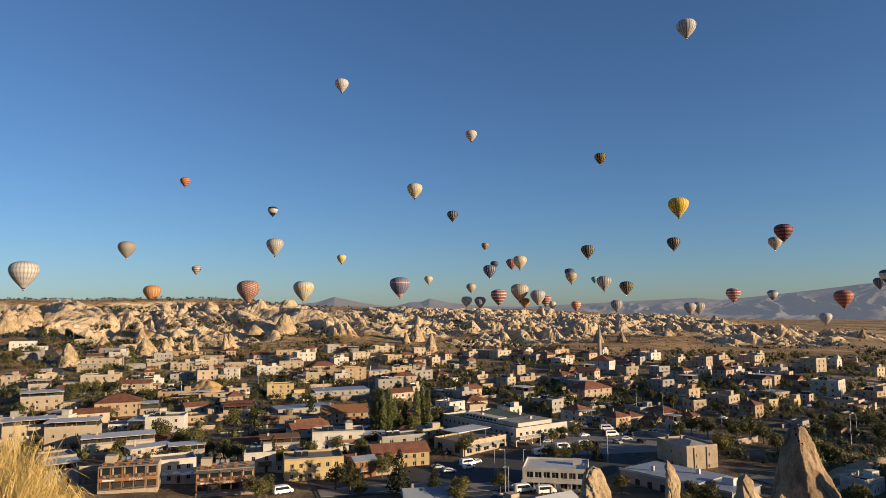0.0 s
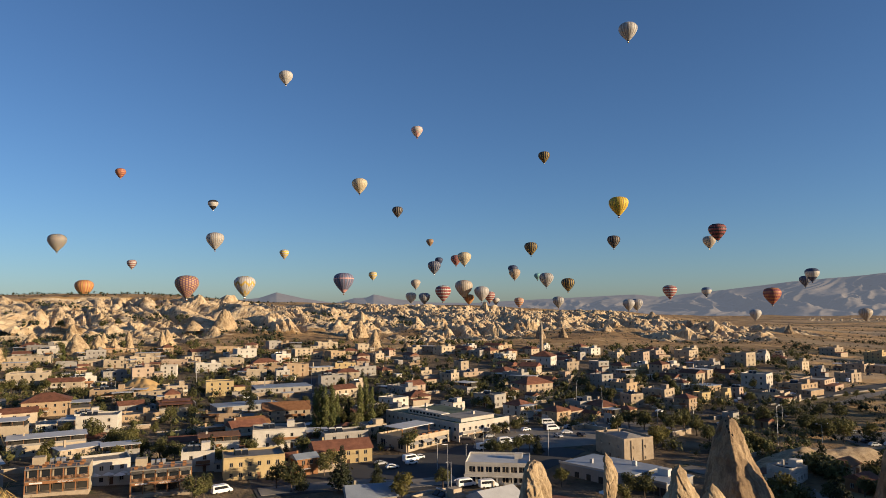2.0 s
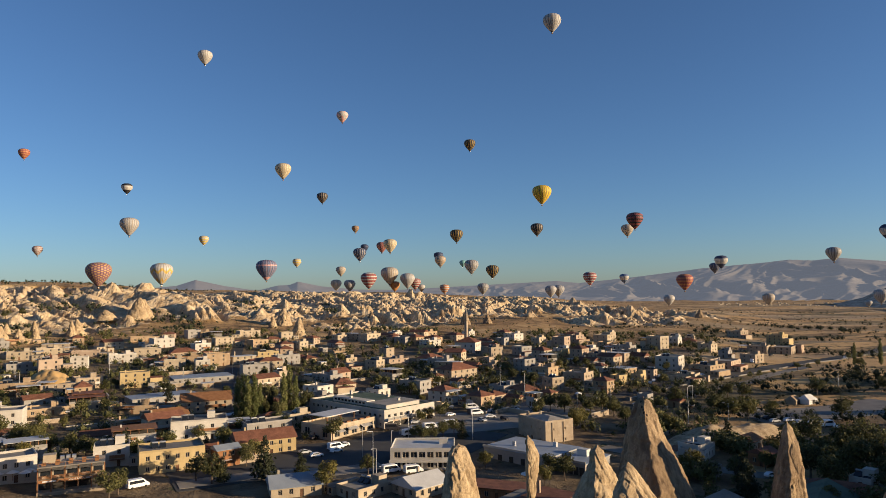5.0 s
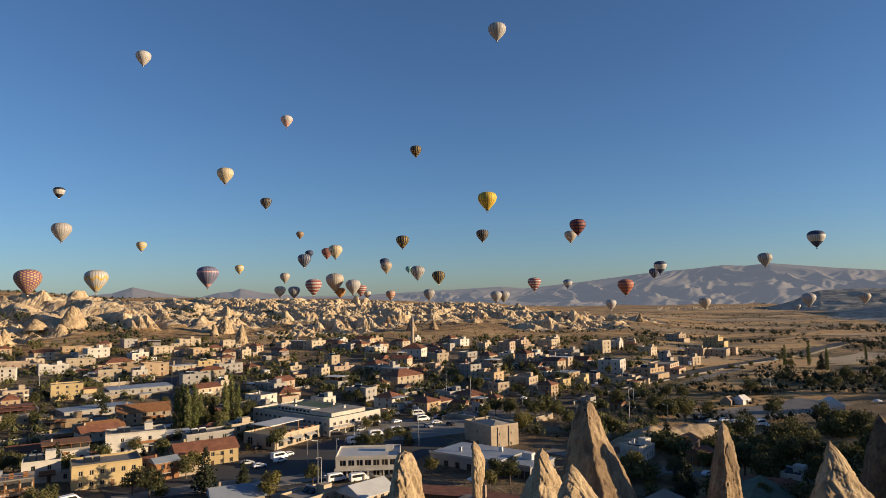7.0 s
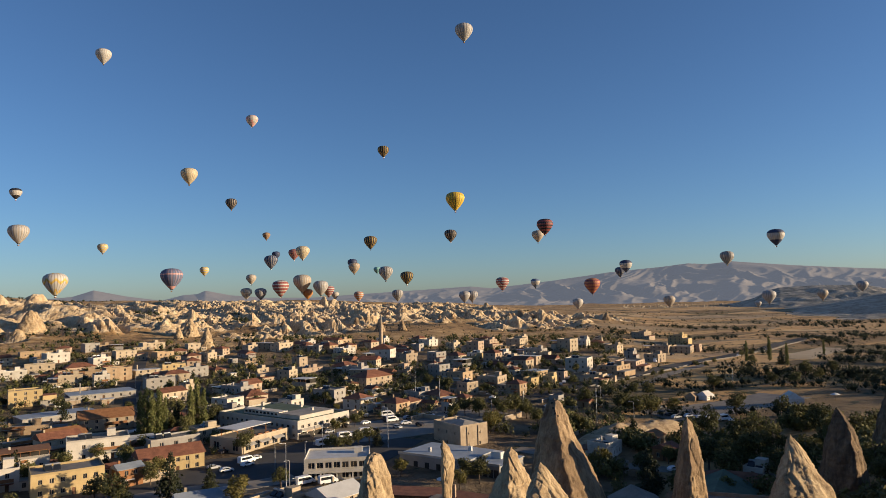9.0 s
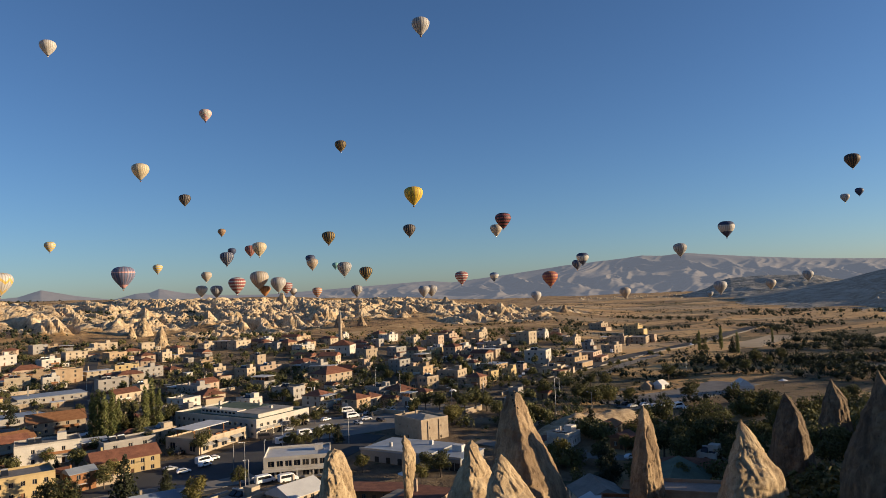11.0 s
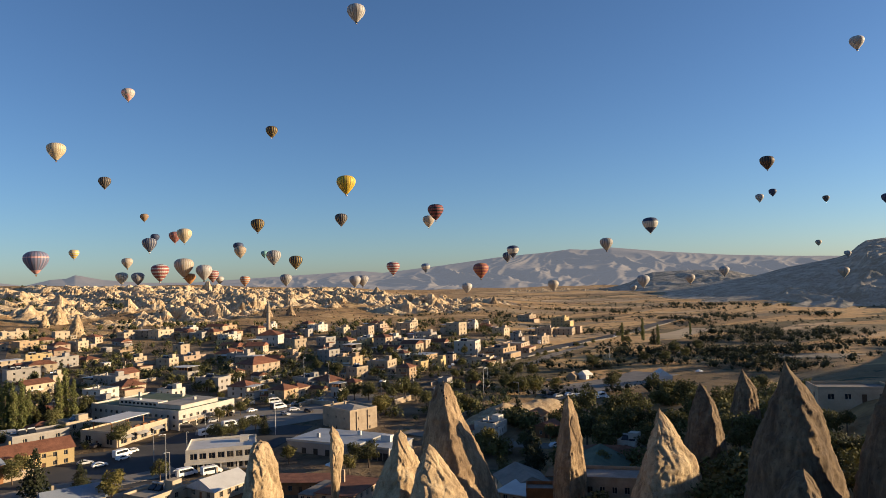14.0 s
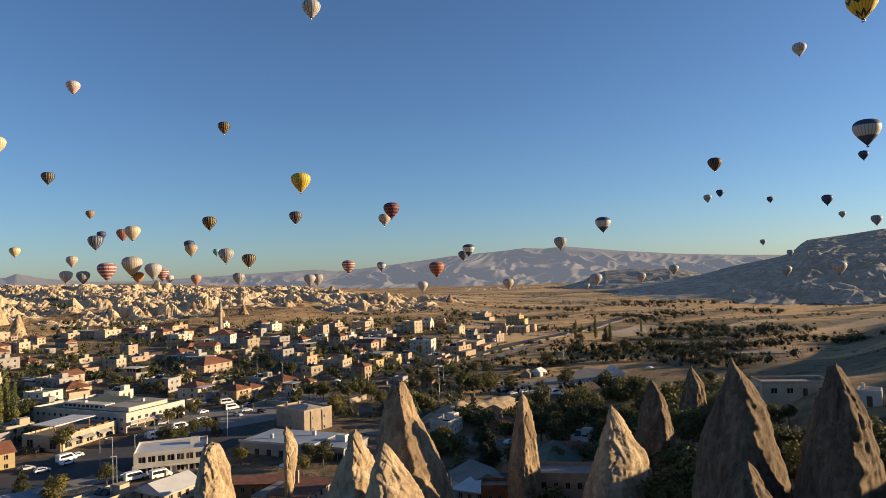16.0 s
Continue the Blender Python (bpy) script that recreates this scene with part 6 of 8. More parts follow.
house(-71.0, 219.5, 157, 12.7, 9.5, 2, "flat", "white", z=4.8, floor_h=3.19, extras=0)
house(-125.0, 529.2, 171, 16.5, 9.9, 1, "flat", "pink", z=14.2, floor_h=3.40, extras=8)
house(-241.2, 570.2, 162, 14.9, 11.1, 2, "hip", "ochre", z=23.0, floor_h=2.57, extras=9)
house(-229.0, 590.0, 153, 11.2, 8.4, 2, "flat", "cream", z=24.4, floor_h=2.69, extras=0)
house(-69.3, 393.7, 167, 16.2, 9.7, 3, "flat", "yellow", z=8.1, floor_h=2.61, extras=12)
house(-92.5, 396.4, 158, 14.9, 11.2, 2, "flat", "stone", z=8.4, floor_h=2.70, extras=25)
house(-80.5, 346.0, 172, 13.3, 9.9, 2, "sheet", "white", z=5.9, floor_h=3.24, extras=6, roof_mat=M_TILE)
house(-99.7, 604.9, 163, 24.5, 11.0, 1, "flat", "white", z=19.1, floor_h=3.33, extras=8)
house(-80.8, 568.1, 154, 14.5, 10.8, 2, "flat", "white", z=16.2, floor_h=3.40, extras=9)
house(-83.6, 520.8, 168, 17.8, 10.7, 2, "flat", "cream", z=12.9, floor_h=3.16, extras=0)
house(-60.2, 519.7, 159, 17.8, 10.7, 1, "hip", "pink", z=12.6, floor_h=3.40, extras=10)
house(-56.4, 449.7, 173, 12.3, 9.3, 2, "flat", "cream", z=10.5, floor_h=3.40, extras=15)
house(-33.0, 463.2, 164, 17.4, 10.4, 3, "flat", "ochre", z=10.9, floor_h=2.75, extras=4, gap=9.0)
house(-63.7, 619.1, 155, 12.0, 9.0, 2, "flat", "cream", z=19.7, floor_h=3.26, extras=8)
house(-53.6, 619.0, 169, 9.1, 6.8, 2, "flat", "white", z=19.7, floor_h=2.41, extras=9)
house(-35.4, 561.7, 160, 13.8, 10.3, 3, "flat", "cream", z=15.1, floor_h=2.59, extras=0)
house(-51.7, 562.4, 174, 12.7, 9.5, 2, "flat", "cream", z=15.3, floor_h=2.40, extras=9)
house(-36.7, 404.5, 165, 37.2, 16.7, 1, "sheet", "grey", z=8.1, floor_h=3.26, extras=13, roof_mat=M_ROOFBLUE)
house(-49.7, 351.1, 156, 30.3, 13.6, 1, "sheet", "grey", z=5.7, floor_h=3.40, extras=2, roof_mat=M_ROOFBLUE)
house(-27.7, 326.3, 170, 20.5, 12.3, 2, "gable", "stone", z=4.6, floor_h=2.56, extras=31, roof_mat=M_WALLS["timber"])
house(-18.3, 623.0, 161, 18.8, 11.3, 2, "flat", "white", z=19.2, floor_h=2.79, extras=9)
house(-9.2, 556.8, 152, 13.6, 10.2, 2, "flat", "ochre", z=14.3, floor_h=3.40, extras=0)
house(-2.0, 486.9, 166, 15.7, 9.4, 2, "flat", "yellow", z=11.6, floor_h=2.48, extras=14)
house(-17.5, 469.4, 157, 14.5, 8.7, 2, "sheet", "cream", z=11.1, floor_h=2.48, extras=11)
house(0.5, 432.6, 171, 10.0, 7.5, 2, "hip", "cream", z=9.8, floor_h=3.04, extras=0)
house(13.3, 601.5, 162, 9.6, 7.2, 2, "flat", "white", z=17.2, floor_h=3.40, extras=8)
house(22.3, 535.6, 230, 7.3, 8.4, 2, "flat", "cream", z=13.2, floor_h=3.40, extras=1)
house(15.0, 470.0, 167, 11.8, 8.9, 1, "hip", "cream", z=11.2, floor_h=3.40, extras=7)
house(24.5, 462.4, 235, 7.3, 8.4, 1, "hip", "ochre", z=11.0, floor_h=2.81, extras=4)
house(47.2, 491.6, 249, 9.1, 10.5, 1, "flat", "cream", z=11.8, floor_h=3.40, extras=9)
house(80.9, 572.1, 240, 9.1, 13.6, 2, "flat", "cream", z=15.6, floor_h=3.40, extras=1)
house(48.9, 455.5, 231, 8.2, 9.5, 1, "flat", "white", z=10.8, floor_h=2.60, extras=11)
house(49.3, 423.3, 245, 9.7, 11.1, 1, "flat", "white", z=9.6, floor_h=3.38, extras=8)
house(36.7, 383.1, 236, 8.3, 9.6, 2, "gable", "cream", z=7.8, floor_h=2.62, extras=21)
house(35.5, 357.4, 250, 9.5, 10.9, 1, "hip", "cream", z=6.7, floor_h=3.13, extras=10)
house(23.0, 378.7, 241, 6.0, 6.9, 1, "flat", "cream", z=7.5, floor_h=3.40, extras=7)
house(23.0, 342.5, 232, 8.5, 9.8, 2, "flat", "white", z=6.0, floor_h=2.68, extras=4)
house(98.7, 557.0, 246, 6.9, 8.0, 2, "hip", "cream", z=14.8, floor_h=2.83, extras=0)
house(79.3, 475.1, 237, 6.2, 7.1, 2, "flat", "cream", z=11.5, floor_h=2.95, extras=6)
house(79.2, 444.2, 251, 9.4, 14.1, 1, "hip", "pink", z=10.5, floor_h=2.44, extras=3)
house(136.2, 603.6, 242, 10.7, 16.1, 1, "flat", "white", z=17.2, floor_h=3.40, extras=9)
house(123.3, 595.5, 233, 7.2, 8.2, 1, "hip", "cream", z=17.1, floor_h=3.40, extras=0)
house(124.0, 533.7, 247, 10.0, 11.5, 2, "hip", "white", z=13.2, floor_h=2.40, extras=1)
house(115.1, 508.9, 238, 6.7, 7.7, 1, "hip", "yellow", z=12.3, floor_h=3.40, extras=7)
house(101.9, 438.5, 229, 9.3, 13.9, 1, "hip", "cream", z=10.2, floor_h=3.40, extras=12)
house(153.3, 558.7, 243, 7.2, 8.3, 2, "hip", "white", z=14.2, floor_h=3.16, extras=0)
house(172.9, 592.5, 234, 6.7, 7.7, 2, "flat", "white", z=15.8, floor_h=2.40, extras=1)
house(152.3, 462.9, 248, 9.0, 10.3, 2, "hip", "stone", z=10.8, floor_h=3.03, extras=11)
house(138.4, 426.7, 239, 4.9, 5.6, 1, "flat", "pink", z=9.9, floor_h=3.40, extras=0)
house(131.9, 403.6, 230, 6.9, 8.0, 1, "flat", "stone", z=9.0, floor_h=2.41, extras=5)
house(102.5, 376.4, 244, 12.2, 18.3, 2, "hip", "stone", z=7.7, floor_h=2.69, extras=10)
house(77.0, 346.6, 235, 8.4, 9.6, 1, "hip", "ochre", z=6.5, floor_h=3.16, extras=7)
house(88.9, 367.5, 249, 4.5, 5.2, 1, "hip", "cream", z=7.5, floor_h=2.86, extras=4)
house(95.3, 348.6, 240, 4.5, 5.2, 1, "gable", "white", z=6.8, floor_h=2.93, extras=1)
house(79.1, 314.5, 231, 7.9, 9.1, 2, "hip", "white", z=5.5, floor_h=2.40, extras=6)
house(113.0, 325.1, 245, 8.8, 10.1, 1, "hip", "cream", z=6.0, floor_h=3.38, extras=11)
house(99.6, 300.8, 236, 7.3, 8.4, 1, "hip", "stone", z=5.3, floor_h=3.40, extras=0)
house(122.5, 324.6, 250, 4.2, 4.8, 1, "hip", "cream", z=6.2, floor_h=2.52, extras=5)
house(114.1, 288.3, 241, 4.5, 5.1, 2, "sheet", "white", z=5.1, floor_h=2.40, extras=2, roof_mat=M_ROOFBLUE)
house(128.0, 305.0, 232, 5.1, 5.9, 1, "hip", "ochre", z=5.5, floor_h=2.40, extras=7)
house(146.0, 382.8, 246, 7.4, 8.5, 3, "flat", "grey", z=8.4, floor_h=2.62, extras=4)
house(148.1, 356.3, 237, 8.1, 9.3, 2, "flat", "ochre", z=7.5, floor_h=3.24, extras=25)
house(138.3, 323.0, 251, 6.4, 7.4, 2, "flat", "stone", z=6.2, floor_h=3.36, extras=6)
house(146.7, 368.7, 242, 7.0, 8.0, 2, "flat", "cream", z=7.9, floor_h=2.49, extras=19)
house(180.5, 418.6, 233, 5.3, 6.1, 2, "flat", "yellow", z=10.0, floor_h=2.99, extras=0)
house(189.4, 423.4, 247, 5.1, 5.9, 2, "flat", "yellow", z=10.2, floor_h=2.69, extras=5)
house(209.8, 517.3, 238, 7.4, 8.5, 2, "flat", "white", z=12.3, floor_h=3.40, extras=1)
house(216.4, 487.6, 229, 8.8, 10.1, 3, "flat", "white", z=11.6, floor_h=3.20, extras=8)
house(237.3, 507.1, 243, 8.3, 9.6, 3, "flat", "cream", z=12.4, floor_h=2.80, extras=9)
house(271.4, 523.3, 234, 9.8, 14.7, 2, "flat", "cream", z=12.8, floor_h=3.11, extras=0)
house(280.4, 532.5, 248, 6.4, 7.3, 2, "flat", "cream", z=13.1, floor_h=3.40, extras=1)
house(246.1, 473.8, 239, 7.1, 8.2, 2, "flat", "ochre", z=11.7, floor_h=2.47, extras=0)
house(238.1, 417.8, 230, 5.1, 5.9, 2, "flat", "cream", z=10.6, floor_h=2.58, extras=0)
house(206.0, 414.5, 244, 4.4, 5.0, 2, "flat", "cream", z=10.1, floor_h=2.40, extras=5)
house(195.5, 412.4, 235, 7.8, 9.0, 3, "hip", "pink", z=9.9, floor_h=2.98, extras=2)
house(227.7, 423.4, 249, 9.9, 11.4, 1, "flat", "grey", z=10.5, floor_h=3.40, extras=7)
house(187.9, 369.4, 240, 5.3, 6.1, 1, "hip", "white", z=8.4, floor_h=3.40, extras=4, roof_mat=M_TILE)
house(157.7, 334.7, 231, 9.6, 11.0, 2, "flat", "stone", z=6.6, floor_h=3.40, extras=25)
house(196.9, 358.9, 245, 9.6, 11.0, 1, "sheet", "white", z=8.0, floor_h=3.40, extras=6, roof_mat=M_ROOFBLUE)
house(159.9, 310.9, 236, 6.2, 7.2, 2, "hip", "ochre", z=5.7, floor_h=3.24, extras=19)
house(177.2, 327.0, 250, 5.4, 6.2, 2, "flat", "yellow", z=6.5, floor_h=2.62, extras=0)
house(188.0, 325.7, 241, 4.7, 5.3, 2, "flat", "yellow", z=6.6, floor_h=2.53, extras=21)
house(202.4, 337.8, 232, 4.7, 5.4, 2, "hip", "cream", z=7.4, floor_h=2.42, extras=2)
house(280.2, 456.9, 246, 9.0, 10.4, 3, "flat", "cream", z=11.4, floor_h=3.33, extras=8)
house(307.3, 476.5, 237, 6.4, 7.4, 2, "flat", "white", z=11.8, floor_h=3.40, extras=1)
house(215.2, 327.2, 251, 10.6, 12.1, 1, "flat", "cream", z=7.1, floor_h=2.40, extras=9)
house(202.5, 555.6, 242, 9.7, 11.1, 2, "flat", "white", z=14.0, floor_h=3.03, extras=9)
house(183.1, 528.2, 233, 6.1, 7.0, 2, "flat", "grey", z=12.7, floor_h=2.96, extras=0)
house(173.5, 459.1, 247, 8.0, 9.3, 2, "hip", "cream", z=10.8, floor_h=2.97, extras=8)
house(179.5, 437.1, 238, 7.8, 8.9, 2, "hip", "cream", z=10.4, floor_h=2.83, extras=5)
house(217.3, 326.6, 229, 8.3, 9.5, 1, "flat", "cream", z=7.1, floor_h=3.40, extras=2)
house(241.2, 343.0, 243, 10.7, 16.0, 2, "flat", "ochre", z=7.9, floor_h=2.48, extras=31)
house(263.5, 357.4, 234, 11.5, 17.2, 2, "flat", "white", z=8.3, floor_h=2.52, extras=12)
house(300.7, 380.2, 248, 8.8, 10.1, 2, "flat", "cream", z=8.6, floor_h=2.46, extras=1)
house(429.3, 509.4, 239, 11.4, 13.1, 3, "flat", "yellow", z=7.6, floor_h=2.66, extras=9)
house(368.3, 431.0, 230, 12.1, 18.2, 2, "flat", "white", z=7.7, floor_h=2.54, extras=8)
house(307.3, 435.4, 244, 7.6, 8.7, 2, "flat", "cream", z=10.6, floor_h=2.70, extras=1)
house(383.7, 434.4, 235, 6.5, 7.5, 2, "flat", "cream", z=7.4, floor_h=2.81, extras=0)
house(433.4, 567.0, 249, 10.7, 12.3, 2, "flat", "stone", z=8.9, floor_h=3.40, extras=9)
house(297.2, 402.0, 240, 5.4, 6.2, 2, "flat", "grey", z=9.7, floor_h=2.40, extras=7)
house(350.4, 435.3, 231, 10.2, 11.7, 2, "flat", "stone", z=8.5, floor_h=2.51, extras=9)
house(-45.9, 261.6, 168, 13.8, 10.4, 2, "sheet", "white", z=3.7, floor_h=3.09, extras=25, roof_mat=M_WALLS["timber"])
house(-40.0, 301.7, 159, 13.4, 10.0, 1, "gable", "cream", z=4.0, floor_h=3.40, extras=6, roof_mat=M_WALLS["timber"])
house(-25.3, 270.8, 173, 19.5, 11.7, 2, "flat", "white", z=3.6, floor_h=3.21, extras=27, gap=9.0)
house(-19.4, 230.7, 164, 5.6, 4.2, 2, "gable", "cream", z=2.9, floor_h=2.42, extras=0)
house(-13.3, 227.6, 155, 7.1, 5.3, 2, "gable", "timber", z=2.8, floor_h=2.47, extras=21, roof_mat=M_ROOFBLUE)
house(1.0, 281.9, 169, 10.5, 7.9, 1, "hip", "white", z=4.0, floor_h=3.40, extras=10)
house(26.0, 190.6, 237, 9.3, 13.9, 1, "flat", "cream", z=1.1, floor_h=2.40, extras=15)
house(6.6, 195.8, 174, 13.4, 10.1, 1, "gable", "cream", z=1.6, floor_h=2.40, extras=4, roof_mat=M_ROOFBLUE)
house(40.4, 187.5, 242, 10.4, 12.0, 1, "gable", "cream", z=1.1, floor_h=2.40, extras=9, roof_mat=M_ROOFWHITE)
house(132.3, 195.2, 233, 8.4, 9.6, 1, "flat", "white", z=2.4, floor_h=2.44, extras=14)
house(145.4, 180.5, 247, 6.0, 6.9, 1, "gable", "timber", z=2.7, floor_h=3.26, extras=3, roof_mat=M_TILE)
house(151.8, 195.7, 238, 6.7, 7.6, 1, "gable", "stone", z=3.0, floor_h=3.40, extras=0, roof_mat=M_WALLS["timber"])
house(123.3, 134.2, 229, 15.7, 23.5, 1, "gable", "grey", z=2.8, floor_h=2.40, extras=13, roof_mat=M_ROOFGREEN)
house(96.8, 129.7, 243, 9.0, 10.4, 1, "sheet", "stone", z=4.0, floor_h=2.40, extras=2)
house(66.4, 161.6, 234, 10.0, 15.0, 1, "sheet", "pink", z=2.1, floor_h=2.40, extras=15, roof_mat=M_TILE)
house(143.7, 64.4, 248, 4.0, 4.6, 1, "flat", "white", z=28.3, floor_h=2.40, extras=4, gap=9.0)
house(119.9, 128.8, 226, 26.0, 7.0, 1, "sheet", "grey", "long low grey shed with dark sheet roof", floor_h=3.0, extras=0, gap=2.4, roof_mat=M_WALLS["timber"], z=2.8)
house(138.9, 144.5, 230, 17.0, 8.0, 1, "hip", "cream", floor_h=2.4, extras=0, roof_mat=M_TILE, z=2.9)
house(148.8, 147.4, 244, 5.2, 6.0, 1, "flat", "white", z=4.2, floor_h=2.40, extras=3)
house(103.2, 138.5, 200, 11.4, 13.1, 1, "gable", "cream", z=2.6, floor_h=2.40, extras=0, roof_mat=M_ROOF)
house(133.5, 196.9, 249, 7.6, 8.8, 1, "flat", "white", z=2.5, floor_h=3.40, extras=5)
house(60.1, 177.0, 215, 16.0, 8.0, 1, "sheet", "timber", "timber terrace restaurant under a maroon sheet roof", floor_h=2.8, extras=0, roof_mat=M_TILE, z=1.1)


# ---- vehicles, lamps and trees, one by one ----
vehicle(-35.1, 206.5, 60, "van", "white")
vehicle(21.8, 237.2, 60, "van", "white")
vehicle(15.0, 229.4, 80, "car", "white")
vehicle(11.4, 234.3, 75, "car", "silver")
vehicle(24.7, 240.0, 250, "car", "white")
vehicle(49.7, 248.7, 70, "van", "white")
vehicle(35.6, 206.6, 75, "van", "white")
vehicle(41.9, 204.3, 80, "van", "white")
vehicle(21.7, 233.6, 60, "car", "white")
vehicle(93.3, 173.6, 90, "car", "white")
vehicle(15.4, 253.7, 40, "car", "dark")
vehicle(27.4, 287.7, 100, "car", "silver")
vehicle(48.2, 269.9, 95, "car", "dark")
vehicle(43.7, 268.6, 80, "car", "white")
vehicle(45.2, 258.5, 100, "van", "dark")
vehicle(59.3, 256.1, 80, "van", "white")
vehicle(68.2, 258.7, 85, "van", "white")
vehicle(85.3, 287.8, 90, "van", "white")
vehicle(83.5, 275.6, 80, "van", "white")
vehicle(77.0, 291.7, 20, "car", "silver")
vehicle(55.6, 266.9, 80, "car", "silver")
vehicle(87.2, 268.0, 95, "car", "white")
vehicle(144.0, 305.0, 70, "car", "white")
vehicle(142.2, 301.3, 75, "car", "dark")
vehicle(133.3, 304.3, 80, "car", "dark")
vehicle(147.8, 291.7, 80, "car", "white")
vehicle(197.6, 327.3, 30, "car", "white")
vehicle(202.6, 332.6, 30, "car", "dark")
vehicle(207.9, 338.3, 30, "car", "white")
vehicle(192.4, 322.2, 30, "car", "silver")
vehicle(231.5, 333.7, 60, "car", "white")
vehicle(280.8, 363.7, 50, "car", "white")
vehicle(-51.3, 379.5, 90, "van", "white")
vehicle(-71.6, 469.5, 90, "car", "white")
vehicle(-63.1, 443.2, 95, "car", "white")
vehicle(-62.5, 339.6, 80, "car", "dark")
vehicle(137.7, 167.7, 90, "car", "white")
vehicle(114.8, 158.3, 95, "car", "white")
vehicle(195.5, 227.5, 90, "car", "white")
vehicle(200.0, 221.6, 80, "car", "white")
vehicle(201.9, 215.0, 85, "van", "white")
vehicle(189.5, 228.0, 88, "car", "silver")
vehicle(196.3, 222.9, 80, "car", "silver")
vehicle(202.4, 210.4, 85, "car", "white")
vehicle(190.9, 233.4, 90, "car", "dark")
vehicle(198.6, 248.8, 90, "car", "silver")
vehicle(194.5, 258.4, 90, "van", "white")
vehicle(179.0, 266.3, 80, "car", "silver")
vehicle(372.9, 379.2, 70, "car", "white")
vehicle(298.5, 375.5, 70, "van", "white")
vehicle(308.8, 353.0, 240, "car", "dark")
vehicle(338.9, 408.6, 70, "car", "dark")
vehicle(-236.1, 460.9, 20, "car", "white")
vehicle(-235.2, 452.3, 20, "car", "dark")
vehicle(-254.3, 522.9, 20, "car", "dark")
vehicle(-131.6, 452.1, 90, "car", "white")
vehicle(-125.6, 449.7, 90, "car", "silver")
vehicle(-84.3, 331.2, 95, "car", "white")
vehicle(-173.7, 321.5, 90, "car", "dark")
street_lamp(69.9, 235.8, 14.0)
street_lamp(48.2, 243.3, 8.9)
street_lamp(30.7, 204.2, 8.1)
street_lamp(29.4, 225.4, 8.8)
street_lamp(32.4, 202.3, 3.5)
street_lamp(125.4, 267.6, 9.4)
street_lamp(182.0, 269.8, 8.5)
street_lamp(175.6, 237.0, 6.7)
street_lamp(110.5, 323.5, 12.7)
street_lamp(116.7, 306.2, 11.9)
street_lamp(-55.9, 260.5, 4.0)
street_lamp(-88.5, 427.5, 12.2)
street_lamp(29.2, 200.7, 14.0)
street_lamp(-151.7, 415.4, 11.5)
street_lamp(-119.6, 380.9, 10.5)
street_lamp(158.0, 237.5, 14.0)
street_lamp(39.2, 227.0, 7.6)
street_lamp(271.4, 281.2, 9.4)
street_lamp(213.0, 325.4, 9.1)
street_lamp(154.1, 292.5, 6.5)
street_lamp(78.3, 322.9, 6.7)
street_lamp(-21.1, 424.4, 8.0)
tree("poplar", -12.8, 295.2, 1.15, 1.3)
tree("poplar", -10.8, 292.2, 1.25, 3.0)
tree("poplar", -8.5, 290.8, 1.2, 4.7)
tree("poplar", -6.0, 291.9, 1.25, 0.2)
tree("poplar", -3.9, 293.4, 1.0, 1.9)
tree("conifer", 1.0, 300.1, 1.6, 3.6)
tree("poplar", 5.8, 295.5, 1.2, 5.3)
tree("poplar", 8.1, 300.0, 1.35, 0.8)
tree("poplar", 10.6, 296.4, 1.1, 2.5)
tree("round1", 13.3, 301.4, 1.3, 4.2)
tree("round0", 16.7, 314.5, 1.3, 5.9)
tree("round2", -1.8, 299.5, 1.5, 1.4)
tree("round3", 3.5, 290.4, 1.3, 3.1)
tree("round0", 0.3, 329.1, 1.5, 4.8)
tree("round0", -10.2, 266.7, 1.1, 0.3)
tree("round2", -5.5, 268.9, 1.0, 2.0)
tree("round1", 2.9, 274.6, 1.2, 3.7)
tree("round3", 6.3, 268.4, 1.0, 5.4)
tree("conifer", -46.1, 346.4, 1.3, 0.9)
tree("round0", 21.8, 248.6, 1.3, 2.6)
tree("conifer", -1.5, 207.6, 1.7, 4.3)
tree("conifer", 9.2, 211.5, 1.0, 6.0)
tree("round1", -46.1, 239.6, 1.3, 1.5)
tree("round0", -20.4, 211.4, 1.2, 3.2)
tree("round2", -15.8, 207.1, 1.3, 4.9)
tree("conifer", -12.9, 207.8, 1.0, 0.4)
tree("yellow", 15.3, 192.3, 1.4, 2.1)
tree("round2", -6.9, 224.1, 1.0, 3.8)
tree("yellow", -4.7, 233.0, 1.0, 5.5)
tree("round1", -70.3, 330.8, 1.0, 1.0)
tree("round3", -77.5, 322.4, 1.2, 2.7)
tree("round2", -24.8, 263.7, 0.9, 4.4)
tree("conifer", -46.7, 250.9, 1.1, 6.1)
tree("round0", 50.2, 241.3, 0.9, 1.6)
tree("round1", 52.5, 238.1, 0.9, 3.3)
tree("round2", 55.8, 239.5, 0.9, 5.0)
tree("round3", 60.5, 241.6, 1.0, 0.5)
tree("round1", 65.3, 244.0, 1.0, 2.2)
tree("conifer", 67.0, 238.8, 0.9, 3.9)
tree("yellow", 57.6, 266.0, 0.9, 5.6)
tree("round0", 62.5, 272.7, 0.8, 1.1)
tree("round3", 67.3, 273.2, 0.9, 2.8)
tree("yellow", 111.4, 239.2, 1.3, 4.5)
tree("yellow", 115.5, 242.9, 1.2, 6.2)
tree("round0", 128.0, 260.7, 1.4, 1.7)
tree("round1", 135.2, 264.5, 1.4, 3.4)
tree("round2", 136.9, 257.8, 1.3, 5.1)
tree("round3", 120.4, 269.4, 1.3, 0.6)
